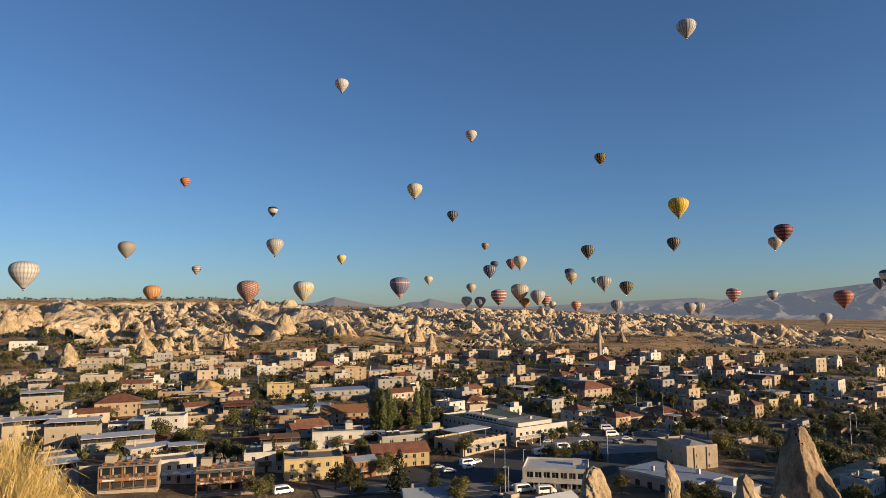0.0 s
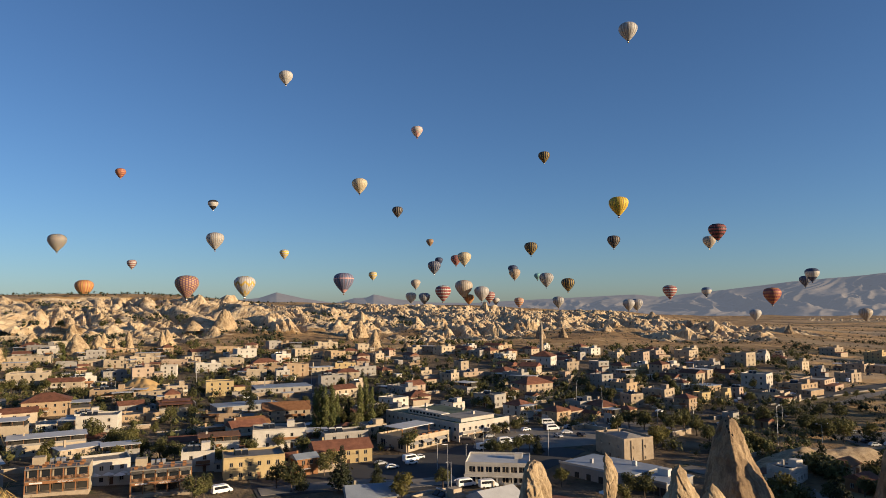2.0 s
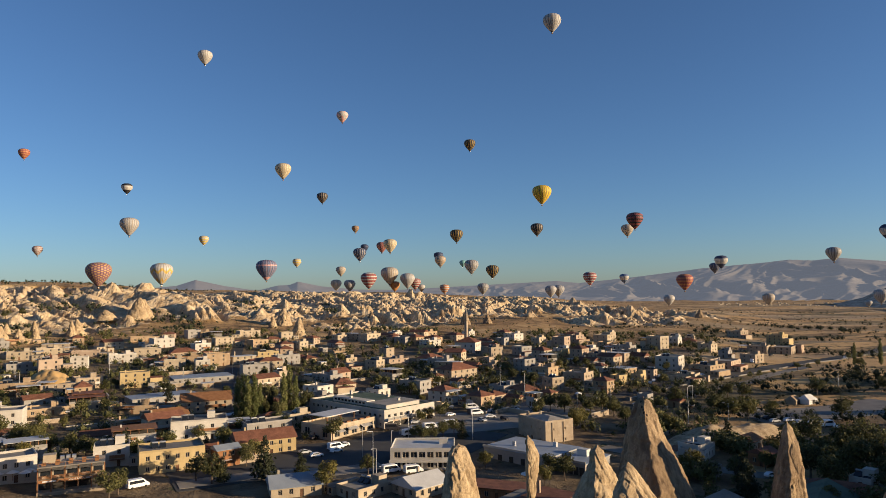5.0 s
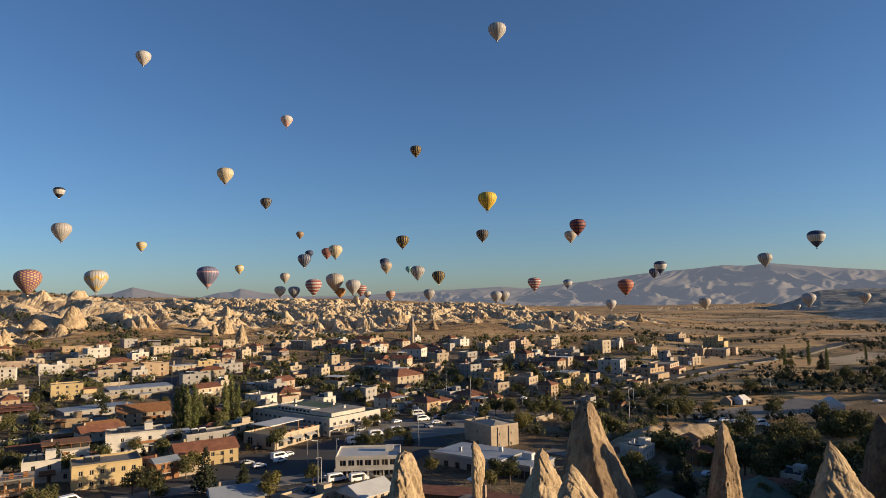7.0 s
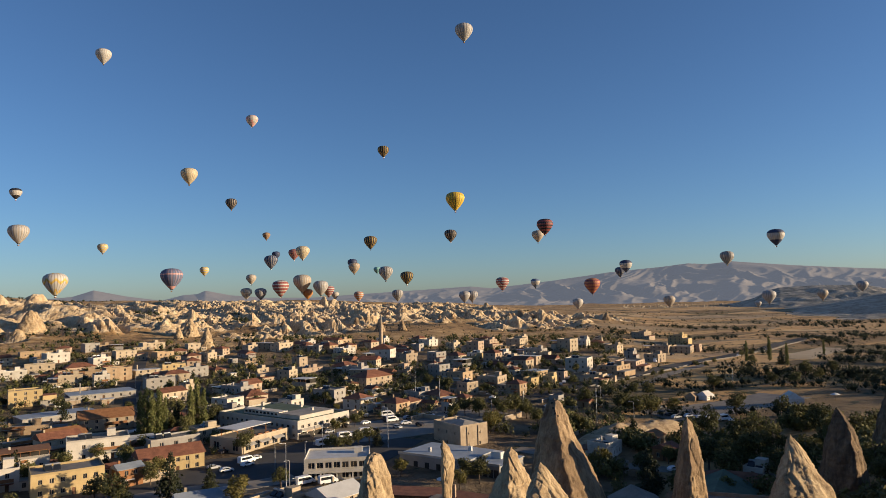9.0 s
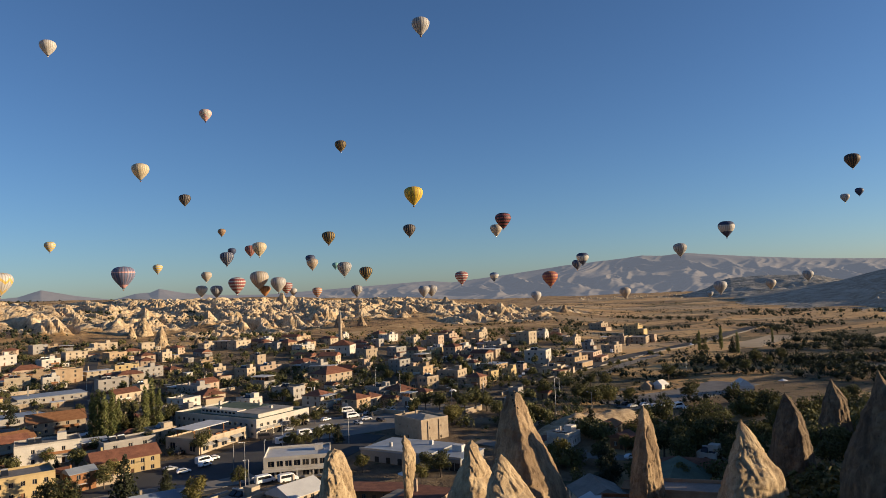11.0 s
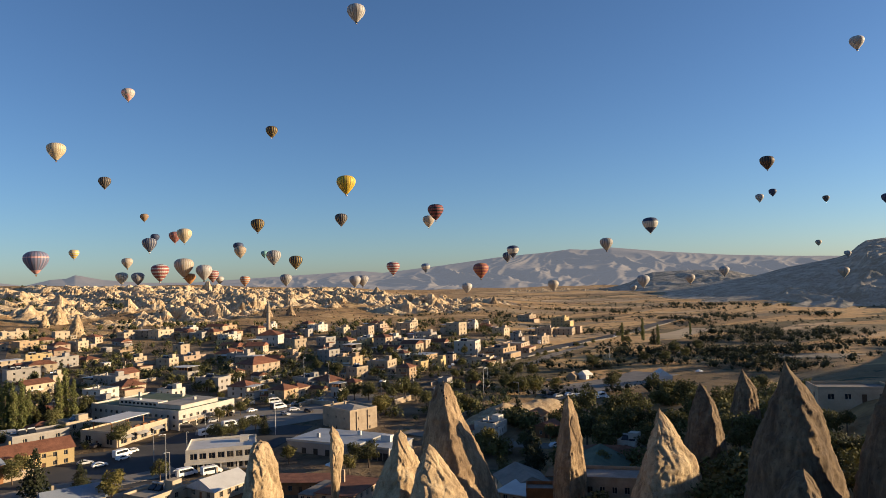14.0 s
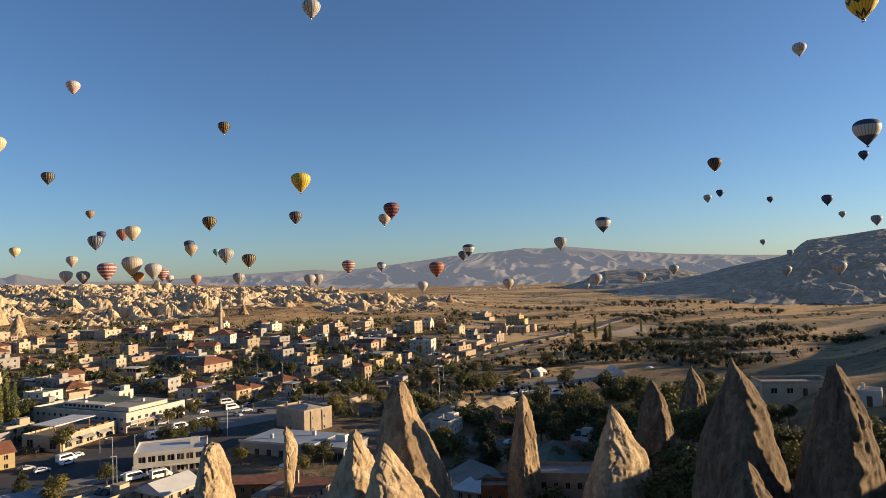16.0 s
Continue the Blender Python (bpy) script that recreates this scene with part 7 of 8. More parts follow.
tree("round0", 115.7, 273.6, 1.2, 2.3)
tree("round1", 108.0, 267.5, 1.2, 4.0)
tree("round3", 133.2, 241.8, 1.2, 5.7)
tree("round1", 80.4, 191.3, 1.0, 1.2)
tree("round0", 82.1, 184.9, 1.2, 2.9)
tree("yellow", 74.8, 182.3, 0.9, 4.6)
tree("yellow", 63.5, 201.4, 0.9, 0.1)
tree("round2", 28.5, 206.1, 1.0, 1.8)
tree("yellow", 143.0, 227.1, 1.1, 5.2)
tree("yellow", 117.7, 175.9, 1.3, 0.7)
tree("conifer", 126.0, 164.9, 1.2, 5.8)
tree("conifer", 119.1, 153.8, 1.4, 1.3)
tree("round0", 162.0, 189.0, 1.5, 3.0)
tree("round1", 172.4, 191.5, 1.7, 4.7)
tree("round3", 166.0, 170.3, 1.9, 1.9)
tree("round0", 173.8, 170.0, 1.8, 3.6)
tree("round3", 143.9, 160.3, 1.7, 5.3)
tree("round1", 142.8, 151.6, 1.5, 0.8)
tree("yellow", 125.6, 134.8, 1.2, 2.5)
tree("round2", 164.9, 156.5, 1.6, 4.2)
tree("round0", 156.2, 155.5, 1.8, 5.9)
tree("conifer", 148.7, 201.6, 1.25, 1.4)
tree("conifer", 111.6, 145.8, 1.3, 2.0)
tree("yellow", 182.3, 234.4, 1.2, 5.4)
tree("yellow", 192.8, 233.8, 1.2, 0.9)
tree("round1", 181.2, 253.6, 1.3, 4.3)
tree("round2", 173.2, 269.5, 1.4, 1.5)
tree("round0", 209.2, 270.8, 1.3, 3.2)
tree("round1", 206.7, 279.1, 1.1, 4.9)
tree("round2", 249.4, 271.3, 1.4, 0.4)
tree("round0", 213.9, 220.5, 1.5, 2.1)
tree("round2", 221.4, 204.4, 1.3, 3.8)
tree("round1", 202.9, 180.4, 1.5, 5.5)
tree("round3", 193.9, 164.7, 1.7, 1.0)
tree("round0", 171.8, 141.7, 1.7, 2.7)
tree("round1", 151.6, 133.3, 1.5, 4.4)
tree("round2", 143.6, 132.4, 1.3, 6.1)
tree("round0", 193.7, 145.5, 1.4, 1.6)
tree("round1", 221.1, 158.4, 1.3, 3.3)
tree("round3", 237.4, 164.9, 1.2, 5.0)
tree("round2", 183.0, 141.8, 1.4, 0.5)
tree("round2", 140.0, 102.5, 1.2, 2.2)
tree("round0", 140.0, 105.6, 1.2, 3.9)
tree("round1", 108.3, 62.6, 1.3, 5.6)
tree("round0", 111.0, 61.7, 1.0, 1.1)
tree("round3", 131.0, 77.3, 1.0, 2.8)
tree("round2", 96.8, 53.1, 1.3, 4.5)
tree("round0", 131.6, 74.1, 0.7, 6.2)
tree("round1", 116.0, 52.1, 1.0, 1.7)
tree("round2", 100.5, 43.8, 1.2, 3.4)
tree("poplar", 362.2, 342.1, 1.0, 5.1)
tree("poplar", 345.8, 345.2, 0.9, 0.6)
tree("round1", 340.8, 336.0, 1.0, 2.3)
tree("poplar", 350.4, 317.8, 0.9, 4.0)
tree("conifer", 348.4, 320.0, 1.4, 5.7)
tree("poplar", 428.5, 356.5, 0.7, 1.2)
tree("round0", 315.8, 274.9, 1.4, 2.9)
tree("round1", 286.4, 255.5, 1.2, 4.6)
tree("round2", 281.6, 265.3, 1.1, 0.1)
tree("round3", 333.0, 272.5, 1.3, 1.8)
tree("round1", 305.6, 258.1, 1.2, 3.5)
tree("conifer", -169.3, 358.3, 1.5, 5.2)
tree("conifer", -180.7, 364.6, 1.4, 0.7)
tree("round0", -176.8, 383.3, 1.4, 2.4)
tree("round1", -175.4, 393.3, 1.3, 4.1)
tree("round2", -169.7, 394.1, 1.3, 5.8)
tree("round0", -159.3, 394.7, 1.3, 1.3)
tree("round3", -164.5, 415.4, 1.2, 3.0)
tree("round0", -95.5, 281.3, 1.5, 4.7)
tree("round1", -103.6, 297.9, 1.4, 0.2)
tree("round2", -84.6, 270.9, 1.2, 1.9)
tree("round3", -79.0, 266.2, 1.2, 3.6)
tree("yellow", -80.2, 277.5, 1.0, 5.3)
tree("round1", -106.8, 358.3, 1.2, 0.8)
tree("round0", -124.4, 458.3, 1.1, 2.5)
tree("round2", -231.7, 504.6, 1.2, 4.2)
tree("round0", -315.2, 641.3, 1.6, 5.9)
tree("round1", -307.7, 651.6, 1.6, 1.4)
tree("round2", -322.0, 635.2, 1.5, 3.1)
tree("round3", -239.8, 574.7, 1.5, 4.8)
tree("round0", -278.5, 515.6, 1.6, 0.3)
tree("round1", -274.3, 530.3, 1.5, 2.0)
tree("round2", -273.6, 493.0, 1.5, 3.7)
tree("round3", -256.2, 485.2, 1.2, 5.4)
tree("round0", -217.5, 563.5, 1.4, 0.9)
tree("poplar", -196.1, 514.0, 0.9, 2.6)
tree("round1", -63.6, 250.9, 1.2, 4.3)
tree("round0", -70.4, 254.3, 1.2, 6.0)
tree("round2", -58.0, 248.0, 1.1, 1.5)
tree("round2", -38.8, 200.1, 1.1, 3.2)
tree("round0", -40.0, 194.6, 1.2, 4.9)
tree("round3", -40.7, 237.9, 1.1, 0.4)
tree("round0", -243.4, 732.8, 1.6, 2.1)
tree("round1", -277.4, 716.9, 1.6, 3.8)
tree("round2", -234.1, 749.0, 1.4, 5.5)
vehicle(53.5, 257.6, 70, "car", "silver")
vehicle(62.7, 258.6, 160, "car", "silver")
vehicle(73.0, 260.5, 155, "car", "dark")
vehicle(81.9, 262.7, 160, "car", "silver")
vehicle(91.3, 262.5, 160, "car", "dark")
vehicle(101.8, 264.2, 155, "car", "white")
vehicle(110.6, 266.2, 160, "car", "dark")
vehicle(54.1, 274.3, 155, "car", "white")
vehicle(63.7, 274.5, 155, "car", "dark")
vehicle(72.5, 276.3, 65, "car", "white")
vehicle(82.8, 276.5, 70, "van", "dark")
vehicle(91.3, 278.3, 65, "car", "silver")
vehicle(101.8, 279.1, 155, "car", "white")
vehicle(111.5, 280.0, 155, "car", "white")

# ---- houses between, trees and scrub ----
rng = random.Random(77)


def free(x, y, r):
    if any((x - a) ** 2 + (y - b) ** 2 < (r + c) ** 2 for a, b, c in TAKEN):
        return False
    TAKEN.append((x, y, r))
    return True


for i in range(12):
    parasol(-72 + (i % 6) * 3.4, 214 + (i // 6) * 3.2 + (i % 2), ground_z(-72, 214) + 0.6, 1.0)
parasol(64.0, 166.0, ground_z(64, 166) + 5.6, 1.3)
tent(225, 259, "ochre", 0.5, 1.0)
tent(231, 257, "white", 0.3, 1.1)
tent(246, 222, "white", 1.0, 1.5)
parasol(262, 214, ground_z(262, 214), 1.2)

PROTOS = []
for i in range(14):
    wall = rng.choice(["cream", "ochre", "ochre", "white", "stone", "pink", "stone", "grey"])
    PROTOS.append((wall, rng.choice(["flat", "flat", "hip", "gable", "sheet", "flat"]), rng.choice([2, 1, 2, 2, 2]), rng.uniform(7.5, 14), rng.uniform(6.5, 9.5), rng.randrange(8) + rng.choice([0, 8, 8, 16, 24])))
made = {}
added = 0
for _ in range(5000):
    az, r = rng.uniform(-30, 34), rng.uniform(230, 620)
    if az > 3 and r < 290 + max(0, az - 16) * 6:
        continue
    x, y = polar(az, r)
    if abs(x + 22) < 9 or not free(x, y, 4.2):
        continue
    face = (163 if az < 2 else 236) + rng.uniform(-20, 20)
    k = rng.randrange(len(PROTOS))
    wall, roof, st, w, d, ex = PROTOS[k]
    if k not in made:
        made[k] = house(x, y, face, w, d, st, roof, wall, extras=ex, gap=3.4)
    else:
        copy_thing(made[k], pose(x, y, ground_z(x, y) - 0.4, 0, 0, 180 - face) @ Matrix.Diagonal((rng.uniform(0.8, 1.3), rng.uniform(0.85, 1.15), rng.uniform(0.85, 1.1), 1)))
    added += 1
    if added >= 100:
        break
# sheds and outhouses
sheds = []
for i in range(5):
    wall = ("cream", "stone", "ochre", "grey", "white")[i]
    sheds.append((wall, rng.uniform(4.0, 6.5), rng.uniform(3.5, 5.0), ("flat", "sheet", "gable", "flat", "sheet")[i]))
made = {}
added = 0
for _ in range(6000):
    az, r = rng.uniform(-30, 36), rng.uniform(215, 600)
    if 2 < az < 24 and r < 288:
        continue
    x, y = polar(az, r)
    if abs(x + 22) < 6 or not free(x, y, 2.6):
        continue
    k = rng.randrange(5)
    wall, w, d, roof = sheds[k]
    face = (163 if az < 2 else 240) + rng.uniform(-14, 14)
    if k not in made:
        made[k] = house(x, y, face, w, d, 1, roof, wall, f"small {wall} outhouse with a {'tiled' if roof == 'gable' else 'flat'} roof", floor_h=2.5, category="shed", group="outhouses", win=(0.7, 0.8), gap=6.0)
    else:
        copy_thing(made[k], pose(x, y, ground_z(x, y) - 0.2, 0, 0, 180 - face))
    added += 1
    if added >= 42:
        break


def garden_wall(x, y, face, length, height):
    ob = thing("garden_wall", pose(x, y, ground_z(x, y), 0, 0, 180 - face), "rough pale stone garden wall with coping", "wall", "garden walls")
    part("masonry", box_bm(-length / 2, -0.2, -1.5, length / 2, 0.2, height), M_WALLS["stone"], ob)
    part("coping", box_bm(-length / 2 - 0.05, -0.26, height + 0.003, length / 2 + 0.05, 0.26, height + 0.12), M_WALLS["white"], ob)


for _ in range(80):
    az, r = rng.uniform(-29, 34), rng.uniform(220, 470)
    if 2 < az < 24 and r < 288:
        continue
    x, y = polar(az, r)
    if all((x - a) ** 2 + (y - b) ** 2 > (c + 1) ** 2 for a, b, c in TAKEN):
        garden_wall(x, y, (163 if az < 2 else 240) + rng.choice((0, 90)), rng.uniform(7, 16), rng.uniform(1.2, 2.2))
# garden trees among the houses
count = 0
for _ in range(6000):
    az, r = rng.uniform(-30, 36), rng.uniform(225, 470)
    if 2 < az < 24 and r < 285:
        continue
    x, y = polar(az, r)
    if free(x, y, 1.3):
        tree(rng.choice(["round0", "round1", "round2", "round3", "conifer", "yellow", "round1"]), x, y, rng.uniform(0.65, 1.2), rng.uniform(0, 6))
        count += 1
        if count >= 80:
            break
# trees along the road
for i in range(26):
    t = i / 25
    x, y = 178 + 205 * t + rng.uniform(-2, 2), 291 + 84 * t + rng.uniform(-2, 2)
    if free(x, y, 0.8):
        tree(rng.choice(["round0", "round2", "bush", "bush"]), x, y, rng.uniform(0.45, 0.8), rng.uniform(0, 6))


def thicket(name, places, material, label, per=60, seed=1):
    """Far shrubs and woods: many small leafy crowns in one mesh."""
    r = np.random.RandomState(seed)
    vs, fs, fs_core, base = [], [], [], 0
    for x, y, s in places:
        z = ground_z(x, y)
        d = r.normal(size=(per, 3))
        d /= np.linalg.norm(d, axis=1)[:, None]
        lob = np.array([[0, 0, 0.5], [0.35, 0.2, 0.4], [-0.3, 0.25, 0.42], [0.05, -0.35, 0.36]])[r.randint(0, 4, per)]
        p = np.array([x, y, z]) + s * (lob * np.array([1, 1, 1.05]) + d * np.array([0.31, 0.31, 0.36]) * (0.7 + 0.4 * r.rand(per, 1)))
        n = d + r.normal(size=(per, 3)) * 0.5
        t = np.cross(n, r.normal(size=(per, 3)))
        t /= np.linalg.norm(t, axis=1)[:, None]
        b = np.cross(n, t)
        b /= np.linalg.norm(b, axis=1)[:, None]
        q = s * 0.055 * (0.6 + 0.8 * r.rand(per, 1))
        vs.append(np.stack([p - t * q, p + b * q * 0.8, p + t * q, p - b * q * 0.8], 1).reshape(-1, 3))
        fs.append(np.arange(per * 4).reshape(-1, 4) + base)
        base += per * 4
        # a solid heart, so that no light shows through the middle
        core = np.array([[1, 0, 0], [0, 1, 0], [-1, 0, 0], [0, -1, 0], [0, 0, 1], [0, 0, -1.0]])
        core = core * (0.22 + 0.14 * r.rand(6, 1)) * s * np.array([1, 1, 0.9]) + np.array([x, y, z + 0.40 * s])
        vs.append(core)
        fs_core.append(np.array([[0, 1, 4], [1, 2, 4], [2, 3, 4], [3, 0, 4], [1, 0, 5], [2, 1, 5], [3, 2, 5], [0, 3, 5]]) + base)
        base += 6
    me = bpy.data.meshes.new(name)
    me.from_pydata(np.concatenate(vs).tolist(), [], np.concatenate(fs).tolist() + np.concatenate(fs_core).tolist())
    me.materials.append(material)
    return tagged(new(name, me), label, "shrubs", kind="stuff")


def near_house(x, y, k):
    return any((x - a) ** 2 + (y - b) ** 2 < (k * c) ** 2 for a, b, c in TAKEN)


far_trees = []
for _ in range(14000):
    az, r = rng.uniform(-30, 36), rng.uniform(250, 680)
    x, y = polar(az, r)
    wood = float(value_noise(np.array([x]), np.array([y]), 55, 67)[0])
    if wood < rng.uniform(-0.9, 0.15) or abs(x + 22) < 7 or (4 < az < 25 and r < 288) or (r < 345 and rng.random() < 0.55) or near_house(x, y, 0.8):
        continue
    far_trees.append((x, y, rng.uniform(2.6, 6.5)))
    if len(far_trees) > 1900:
        break
thicket("town_trees", far_trees, M_LEAF, "dark green trees among the farther houses", 110, 2)
wood = []
for _ in range(5000):
    az, r = rng.uniform(30, 58), rng.uniform(118, 320)
    x, y = polar(az, r)
    clump = float(value_noise(np.array([x]), np.array([y]), 26, 68)[0])
    yard = (x - 222) ** 2 / 42 ** 2 + (y - 238) ** 2 / 15 ** 2 < 1 or (x - 155) ** 2 / 24 ** 2 + (y - 213) ** 2 / 11 ** 2 < 1
    lane = any((x - a) ** 2 + (y - b) ** 2 < 36 for a, b in ((140, 120), (147, 135), (150, 150), (142, 165), (130, 180), (120, 198)))
    if clump < -0.25 or yard or lane or near_house(x, y, 0.9) or (az < 40 and r < 205):
        continue
    wood.append((x, y, rng.uniform(4.0, 8.5)))
    if len(wood) >= 240:
        break
thicket("valley_wood", wood, M_LEAF, "dense dark green trees in the shaded valley", 420, 5)
plain = []


def hedge(x0, y0, x1, y1, n, size, wide):
    """A line of shrubs and small trees between two places."""
    for _ in range(n):
        t = rng.random()
        plain.append((x0 + (x1 - x0) * t + rng.gauss(0, wide), y0 + (y1 - y0) * t + rng.gauss(0, wide), size * rng.uniform(0.5, 1.3)))


hedge(327, 272, 300, 175, 60, 5.5, 6)
hedge(293, 244, 292, 182, 35, 5.0, 5)
hedge(384, 314, 429, 266, 60, 6.0, 8)
hedge(268, 278, 293, 244, 22, 4.5, 4)
hedge(636, 515, 614, 439, 40, 6.0, 9)
hedge(715, 470, 704, 409, 25, 6.0, 8)
hedge(448, 656, 501, 517, 60, 5.5, 14)
hedge(389, 488, 394, 394, 50, 5.0, 12)
hedge(607, 748, 657, 626, 50, 6.0, 16)
hedge(564, 512, 526, 422, 50, 5.5, 12)
hedge(427, 249, 407, 177, 60, 5.0, 7)
hedge(502, 380, 485, 320, 25, 6.0, 6)
hedge(213, 222, 225, 191, 25, 5.5, 4)
hedge(237, 289, 260, 270, 20, 4.5, 3)
hedge(883, 777, 959, 620, 60, 7.0, 18)
hedge(828, 788, 795, 599, 50, 6.0, 18)
hedge(180, 285, 345, 340, 80, 3.0, 3)
hedge(300, 302, 372, 215, 120, 6.5, 9)
hedge(440, 352, 500, 262, 75, 6.0, 9)
while len(plain) < 2300:
    az, r = rng.uniform(33, 68), 300 + 1600 * rng.random() ** 1.5
    x, y = polar(az, r)
    lump = float(value_noise(np.array([x]), np.array([y * 2.2]), 70, 61)[0]) + 0.5 * float(value_noise(np.array([x]), np.array([y]), 25, 62)[0])
    road = abs((y - 389) - (x - 377) * 0.55)
    if lump < 0.05 or road < 14:
        continue
    plain.append((x, y, rng.uniform(1.1, 3.8)))
thicket("plain_shrubs", plain, M_NEEDLE, "dark green shrubs and hedgerows on the plain", 100, 3)
scrub = []
while len(scrub) < 560:
    az, r = rng.uniform(-30, 6), rng.uniform(630, 960)
    x, y = polar(az, r)
    if value_noise(np.array([x]), np.array([y]), 38, 69)[0] > 0.35:
        scrub.append((x, y, rng.uniform(3.0, 7.5)))
while len(scrub) < 1400:
    az, r = rng.uniform(-28, 37), rng.uniform(560, 900)
    x, y = polar(az, r)
    if value_noise(np.array([x]), np.array([y * 1.6]), 45, 66)[0] > -0.1:
        scrub.append((x, y, rng.uniform(0.9, 2.6)))
while len(scrub) < 2400:
    az, r = rng.uniform(-36, 36), rng.uniform(640, 1300)
    x, y = polar(az, r)
    hollow = float(value_noise(np.array([x]), np.array([y]), 60, 63)[0])
    top = az < -6 and 1080 < r < 1300
    if not (hollow > 0.45 or (top and rng.random() < 0.8)):
        continue
    scrub.append((x, y, rng.uniform(1.5, 5.0) if not top else rng.uniform(1.2, 6.5)))
thicket("hill_scrub", scrub, M_NEEDLE, "dark scrub in the gullies and along the plateau", 40, 4)
orchard = []
for _ in range(4000):
    az, r = rng.uniform(33, 60), rng.uniform(150, 290)
    x, y = polar(az, r)
    if r > 225 and 212 > x:
        continue
    if free(x, y, 2.0):
        orchard.append((x, y))
    if len(orchard) >= 16:
        break
for x, y in orchard:
    tree(rng.choice(["round0", "round1", "round2", "round3"]), x, y, rng.uniform(0.7, 1.2), rng.uniform(0, 6))


# ---- dry grass on the lip of the viewpoint ----
def straw_clump(x, y, z, s, seed):
    """A tangle of bent golden stems with side twigs."""
    r = np.random.RandomState(seed)
    n = 2600
    a, out = r.rand(n) * 6.283, r.rand(n) ** 0.6
    foot = np.stack([0.45 * out * np.cos(a), 0.45 * out * np.sin(a), 0.8 * r.rand(n) ** 1.4 * (1.05 - out)], 1)
    b = a + r.normal(size=n) * 1.1
    reach = 0.06 + 0.26 * r.rand(n) ** 2
    tip = foot + np.stack([reach * np.cos(b), reach * np.sin(b), -0.04 + 0.26 * r.rand(n)], 1)
    mid = (foot + tip) / 2 + np.stack([0 * a, 0 * a, 0.05 + 0.16 * r.rand(n)], 1) + np.clip(r.normal(size=(n, 3)), -0.9, 0.9) * 0.07
    side = np.stack([np.cos(a * 3), np.sin(a * 3), 0.3 * np.sin(a * 5)], 1) * 0.0019
    v = np.stack([foot - side, foot + side, mid + side, mid - side, tip], 1).reshape(-1, 3)
    k = np.arange(n)[:, None] * 5
    f = [tuple(q) for q in (k + np.array([0, 1, 2, 3]))] + [tuple(q) for q in (k + np.array([3, 2, 4]))]
    me = bpy.data.meshes.new("dry_grass_clump")
    me.from_pydata(v.tolist(), [], [tuple(int(i) for i in q) for q in f])
    me.materials.append(M_STRAW)
    ob = new("dry_grass_clump", me)
    ob.matrix_basis = Matrix.LocRotScale((x, y, z), None, (s, s, s))
    return tagged(ob, "tall golden dry grass clump on the hill's edge", "grass", "dry grass clumps")


for i in range(104):
    az = -34 + 12.0 * ((i * 0.618) % 1.0)
    r = 5.6 + 3.4 * ((i * 0.37) % 1.0)
    x, y = polar(az, r)
    straw_clump(x, y, ground_z(x, y) - 0.05, (0.95 + 0.45 * ((i * 0.29) % 1.0)) * (1.15 if az < -27 else 0.95), 100 + i)

balloon(23.78, 21.48, 726, 18.0, "stripe", "white", "dark")
balloon(-5.15, 18.43, 947, 18.0, "plain", "white", "white")
balloon(5.88, 14.47, 1089, 18.0, "patch", "white", "pink")
balloon(16.64, 12.18, 1089, 18.0, "stripe", "black", "gold")
balloon(1.02, 9.96, 807, 18.0, "stripe", "cream", "tan")
balloon(4.21, 7.85, 1147, 18.0, "stripe", "black", "tan")
balloon(22.61, 7.90, 660, 18.0, "stripe", "yellow", "brown")
balloon(-17.52, 10.19, 1362, 18.0, "band", "orange", "red")
balloon(-10.73, 8.13, 1281, 18.0, "halves", "black", "white")
balloon(-10.52, 5.23, 751, 18.0, "stripe", "grey", "tan")
balloon(-21.59, 4.77, 807, 18.0, "check", "blue", "gold")
balloon(-5.11, 4.29, 1362, 18.0, "band", "white", "yellow")
balloon(-16.54, 3.32, 1452, 18.0, "band", "white", "red")
balloon(-28.24, 2.72, 531, 18.0, "band", "white", "grey")
balloon(6.93, 5.29, 1676, 18.0, "stripe", "brown", "tan")
balloon(15.40, 4.64, 947, 18.0, "stripe", "black", "gold")
balloon(22.14, 5.05, 990, 18.0, "stripe", "black", "tan")
balloon(30.05, 5.51, 778, 18.0, "band", "maroon", "black")
balloon(29.44, 4.76, 1037, 18.0, "stripe", "tan", "grey")
balloon(13.87, 2.91, 1281, 18.0, "plain", "navy", "navy")
balloon(14.01, 2.53, 1089, 18.0, "stripe", "tan", "brown")
balloon(16.62, 2.03, 871, 18.0, "stripe", "grey", "black")
balloon(15.90, 2.34, 1614, 16.0, "plain", "teal", "teal")
balloon(18.38, 1.61, 947, 18.0, "stripe", "black", "gold")
balloon(26.36, 0.91, 947, 18.0, "band", "red", "white")
balloon(29.09, 0.88, 1362, 18.0, "halves", "blue", "white")
balloon(33.71, 0.49, 807, 18.0, "band", "red", "orange")
balloon(-0.28, 1.89, 622, 18.0, "belt", "denim", "pink")
balloon(-8.19, 1.61, 622, 18.0, "zigzag", "white", "gold")
balloon(-12.56, 1.56, 573, 18.0, "check", "purple", "gold")
balloon(2.14, 2.51, 1452, 18.0, "band", "white", "yellow")
balloon(-19.72, 1.43, 1240, 27.7, "stripe", "orange", "gold")
balloon(7.28, 3.16, 947, 18.0, "stripe", "navy", "white")
balloon(7.68, 3.71, 1556, 18.0, "plain", "navy", "navy")
balloon(9.12, 3.76, 1147, 18.0, "stripe", "red", "tan")
balloon(9.81, 3.87, 908, 18.0, "stripe", "cream", "tan")
balloon(5.71, 1.79, 1281, 18.0, "stripe", "tan", "white")
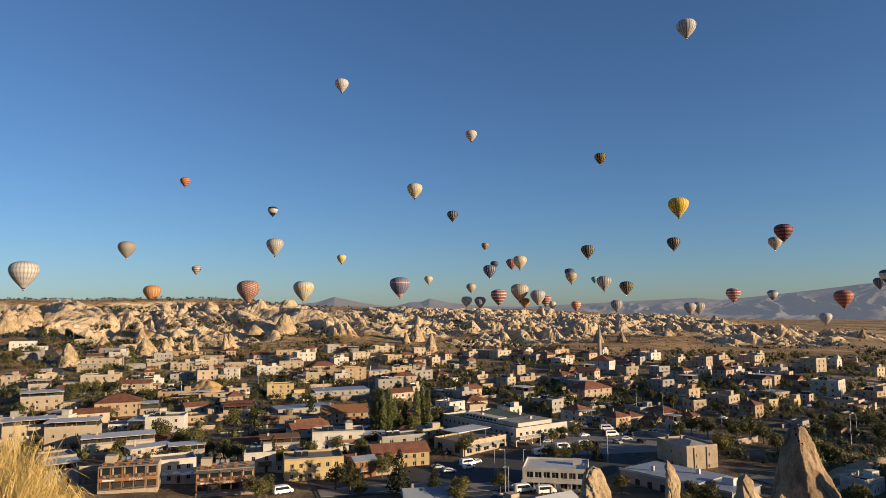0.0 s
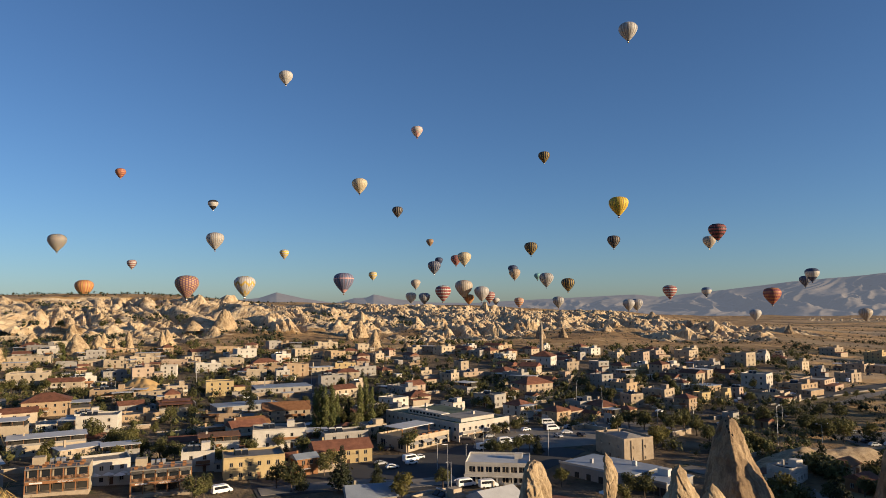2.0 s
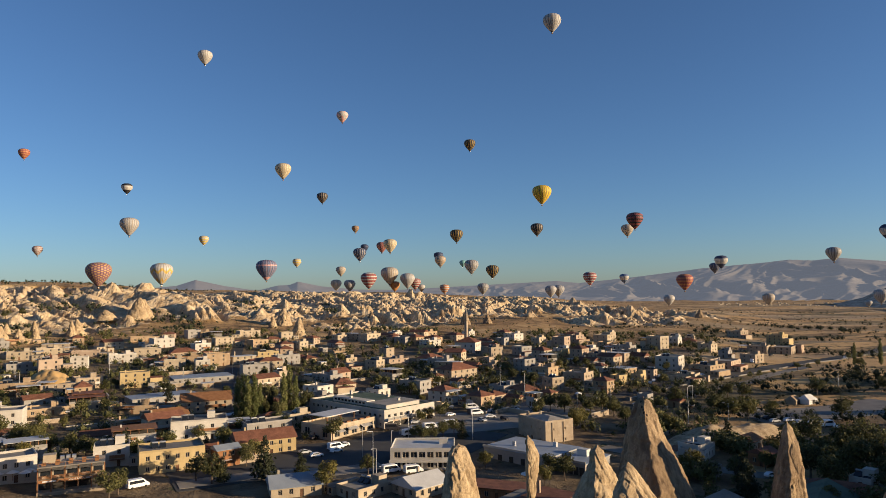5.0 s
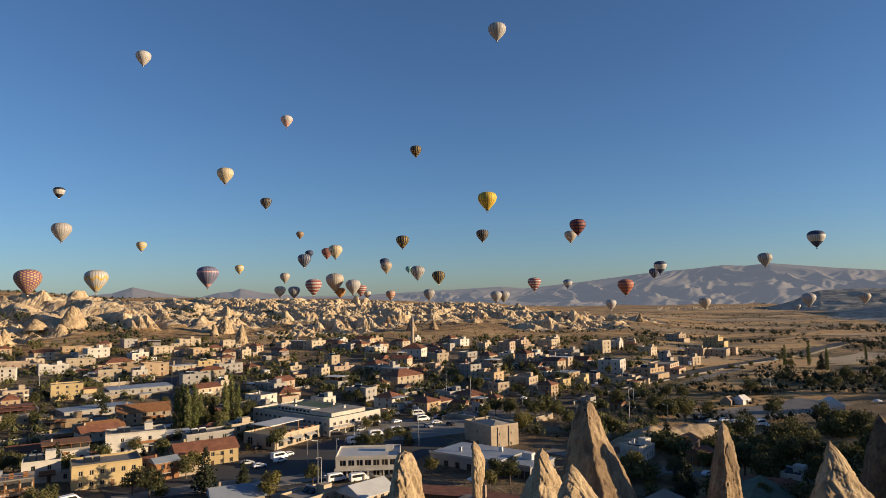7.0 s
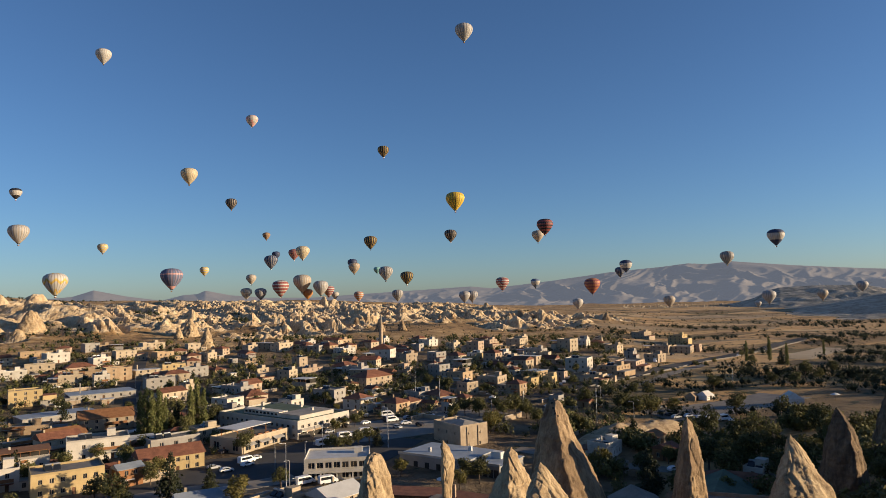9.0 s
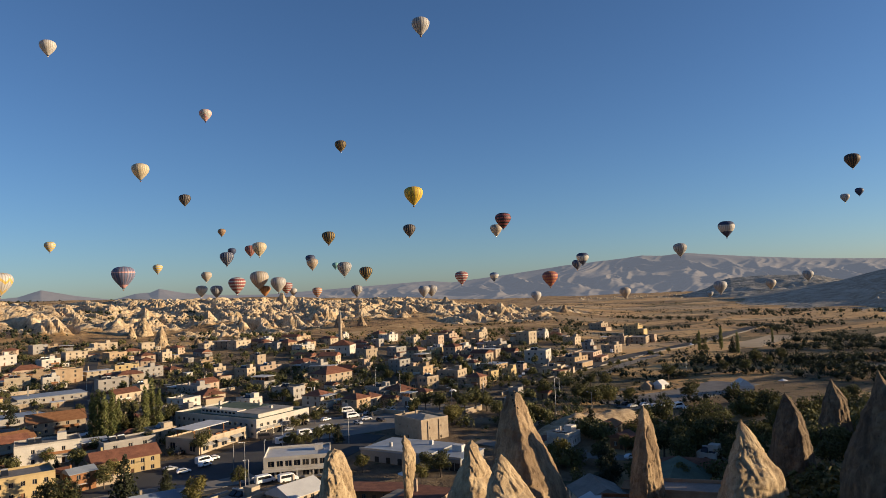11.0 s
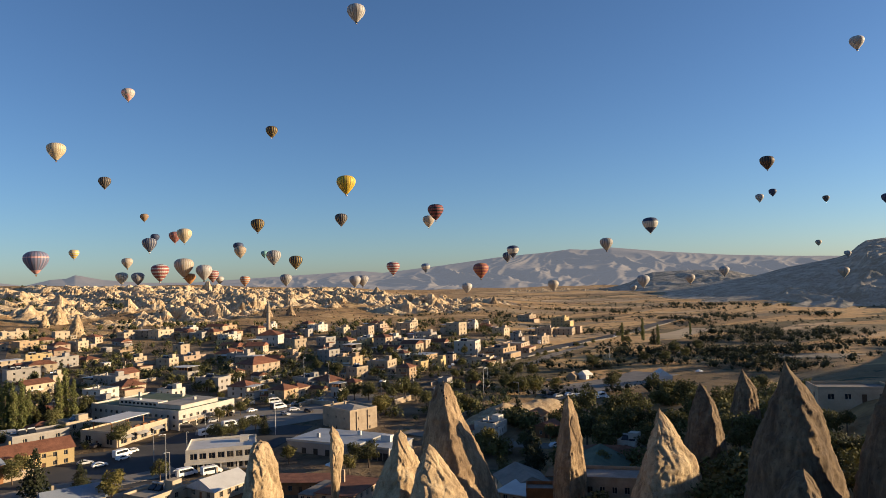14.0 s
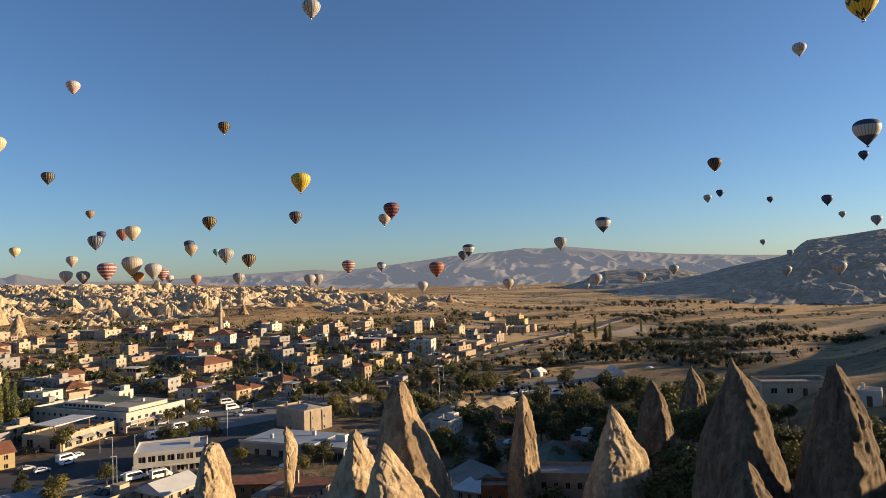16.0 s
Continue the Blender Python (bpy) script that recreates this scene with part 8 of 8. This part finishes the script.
balloon(5.32, 0.65, 1147, 18.0, "stripe", "tan", "grey")
balloon(8.01, 0.98, 1260, 29.2, "band", "red", "white")
balloon(9.75, 1.34, 1280, 32.8, "stripe", "tan", "grey")
balloon(11.24, 0.94, 1270, 27.3, "stripe", "grey", "white")
balloon(11.88, 0.67, 1300, 21.5, "band", "red", "white")
balloon(10.18, 0.49, 1290, 19.2, "stripe", "orange", "gold")
balloon(12.41, 0.33, 1320, 14.2, "plain", "white", "white")
balloon(14.34, 0.21, 1310, 18.4, "band", "orange", "white")
balloon(17.57, 0.19, 1320, 21.8, "stripe", "grey", "black")
balloon(23.17, -0.09, 1330, 22.0, "plain", "grey", "grey")
balloon(23.81, -0.06, 1350, 22.3, "stripe", "grey", "navy")
balloon(6.44, 0.59, 1300, 21.5, "stripe", "grey", "navy")
balloon(32.50, -0.90, 1400, 20.8, "plain", "white", "white")
balloon(36.43, 2.03, 1037, 18.0, "halves", "navy", "white")
balloon(35.96, 1.58, 1281, 18.0, "stripe", "navy", "grey")
balloon(39.66, -0.89, 1147, 18.0, "stripe", "tan", "grey")
balloon(44.07, 2.35, 990, 18.0, "stripe", "grey", "black")
balloon(47.56, 3.74, 838, 18.0, "halves", "navy", "white")
balloon(46.85, -0.73, 1100, 19.1, "plain", "grey", "grey")
balloon(46.08, -1.21, 1936, 16.0, "plain", "white", "white")
balloon(50.40, -0.63, 1362, 18.0, "stripe", "tan", "grey")
balloon(52.92, -0.09, 1362, 18.0, "plain", "grey", "grey")
balloon(56.28, 7.97, 990, 18.0, "stripe", "black", "brown")
balloon(55.65, 5.39, 1676, 18.0, "plain", "grey", "grey")
balloon(56.56, 5.74, 1614, 16.0, "plain", "navy", "navy")
balloon(60.06, 5.00, 1936, 16.0, "stripe", "black", "grey")
balloon(59.43, 1.81, 2152, 16.0, "stripe", "tan", "grey")
balloon(62.51, 15.68, 1089, 18.0, "halves", "white", "grey")
balloon(63.83, 4.68, 1362, 18.0, "plain", "navy", "navy")
balloon(64.73, 3.56, 1936, 16.0, "stripe", "tan", "grey")
balloon(66.81, 3.01, 1452, 18.0, "stripe", "grey", "black")
balloon(66.52, 9.21, 573, 18.0, "halves", "navy", "white")
balloon(66.24, 7.66, 1556, 18.0, "plain", "navy", "navy")
balloon(66.66, 17.86, 519, 18.0, "zigzag", "yellow", "black")
balloon(61.24, 0.92, 1936, 16.0, "plain", "grey", "grey")
balloon(64.38, -0.31, 1100, 19.1, "plain", "grey", "grey")
balloon(60.94, -0.41, 1362, 18.0, "stripe", "tan", "grey")
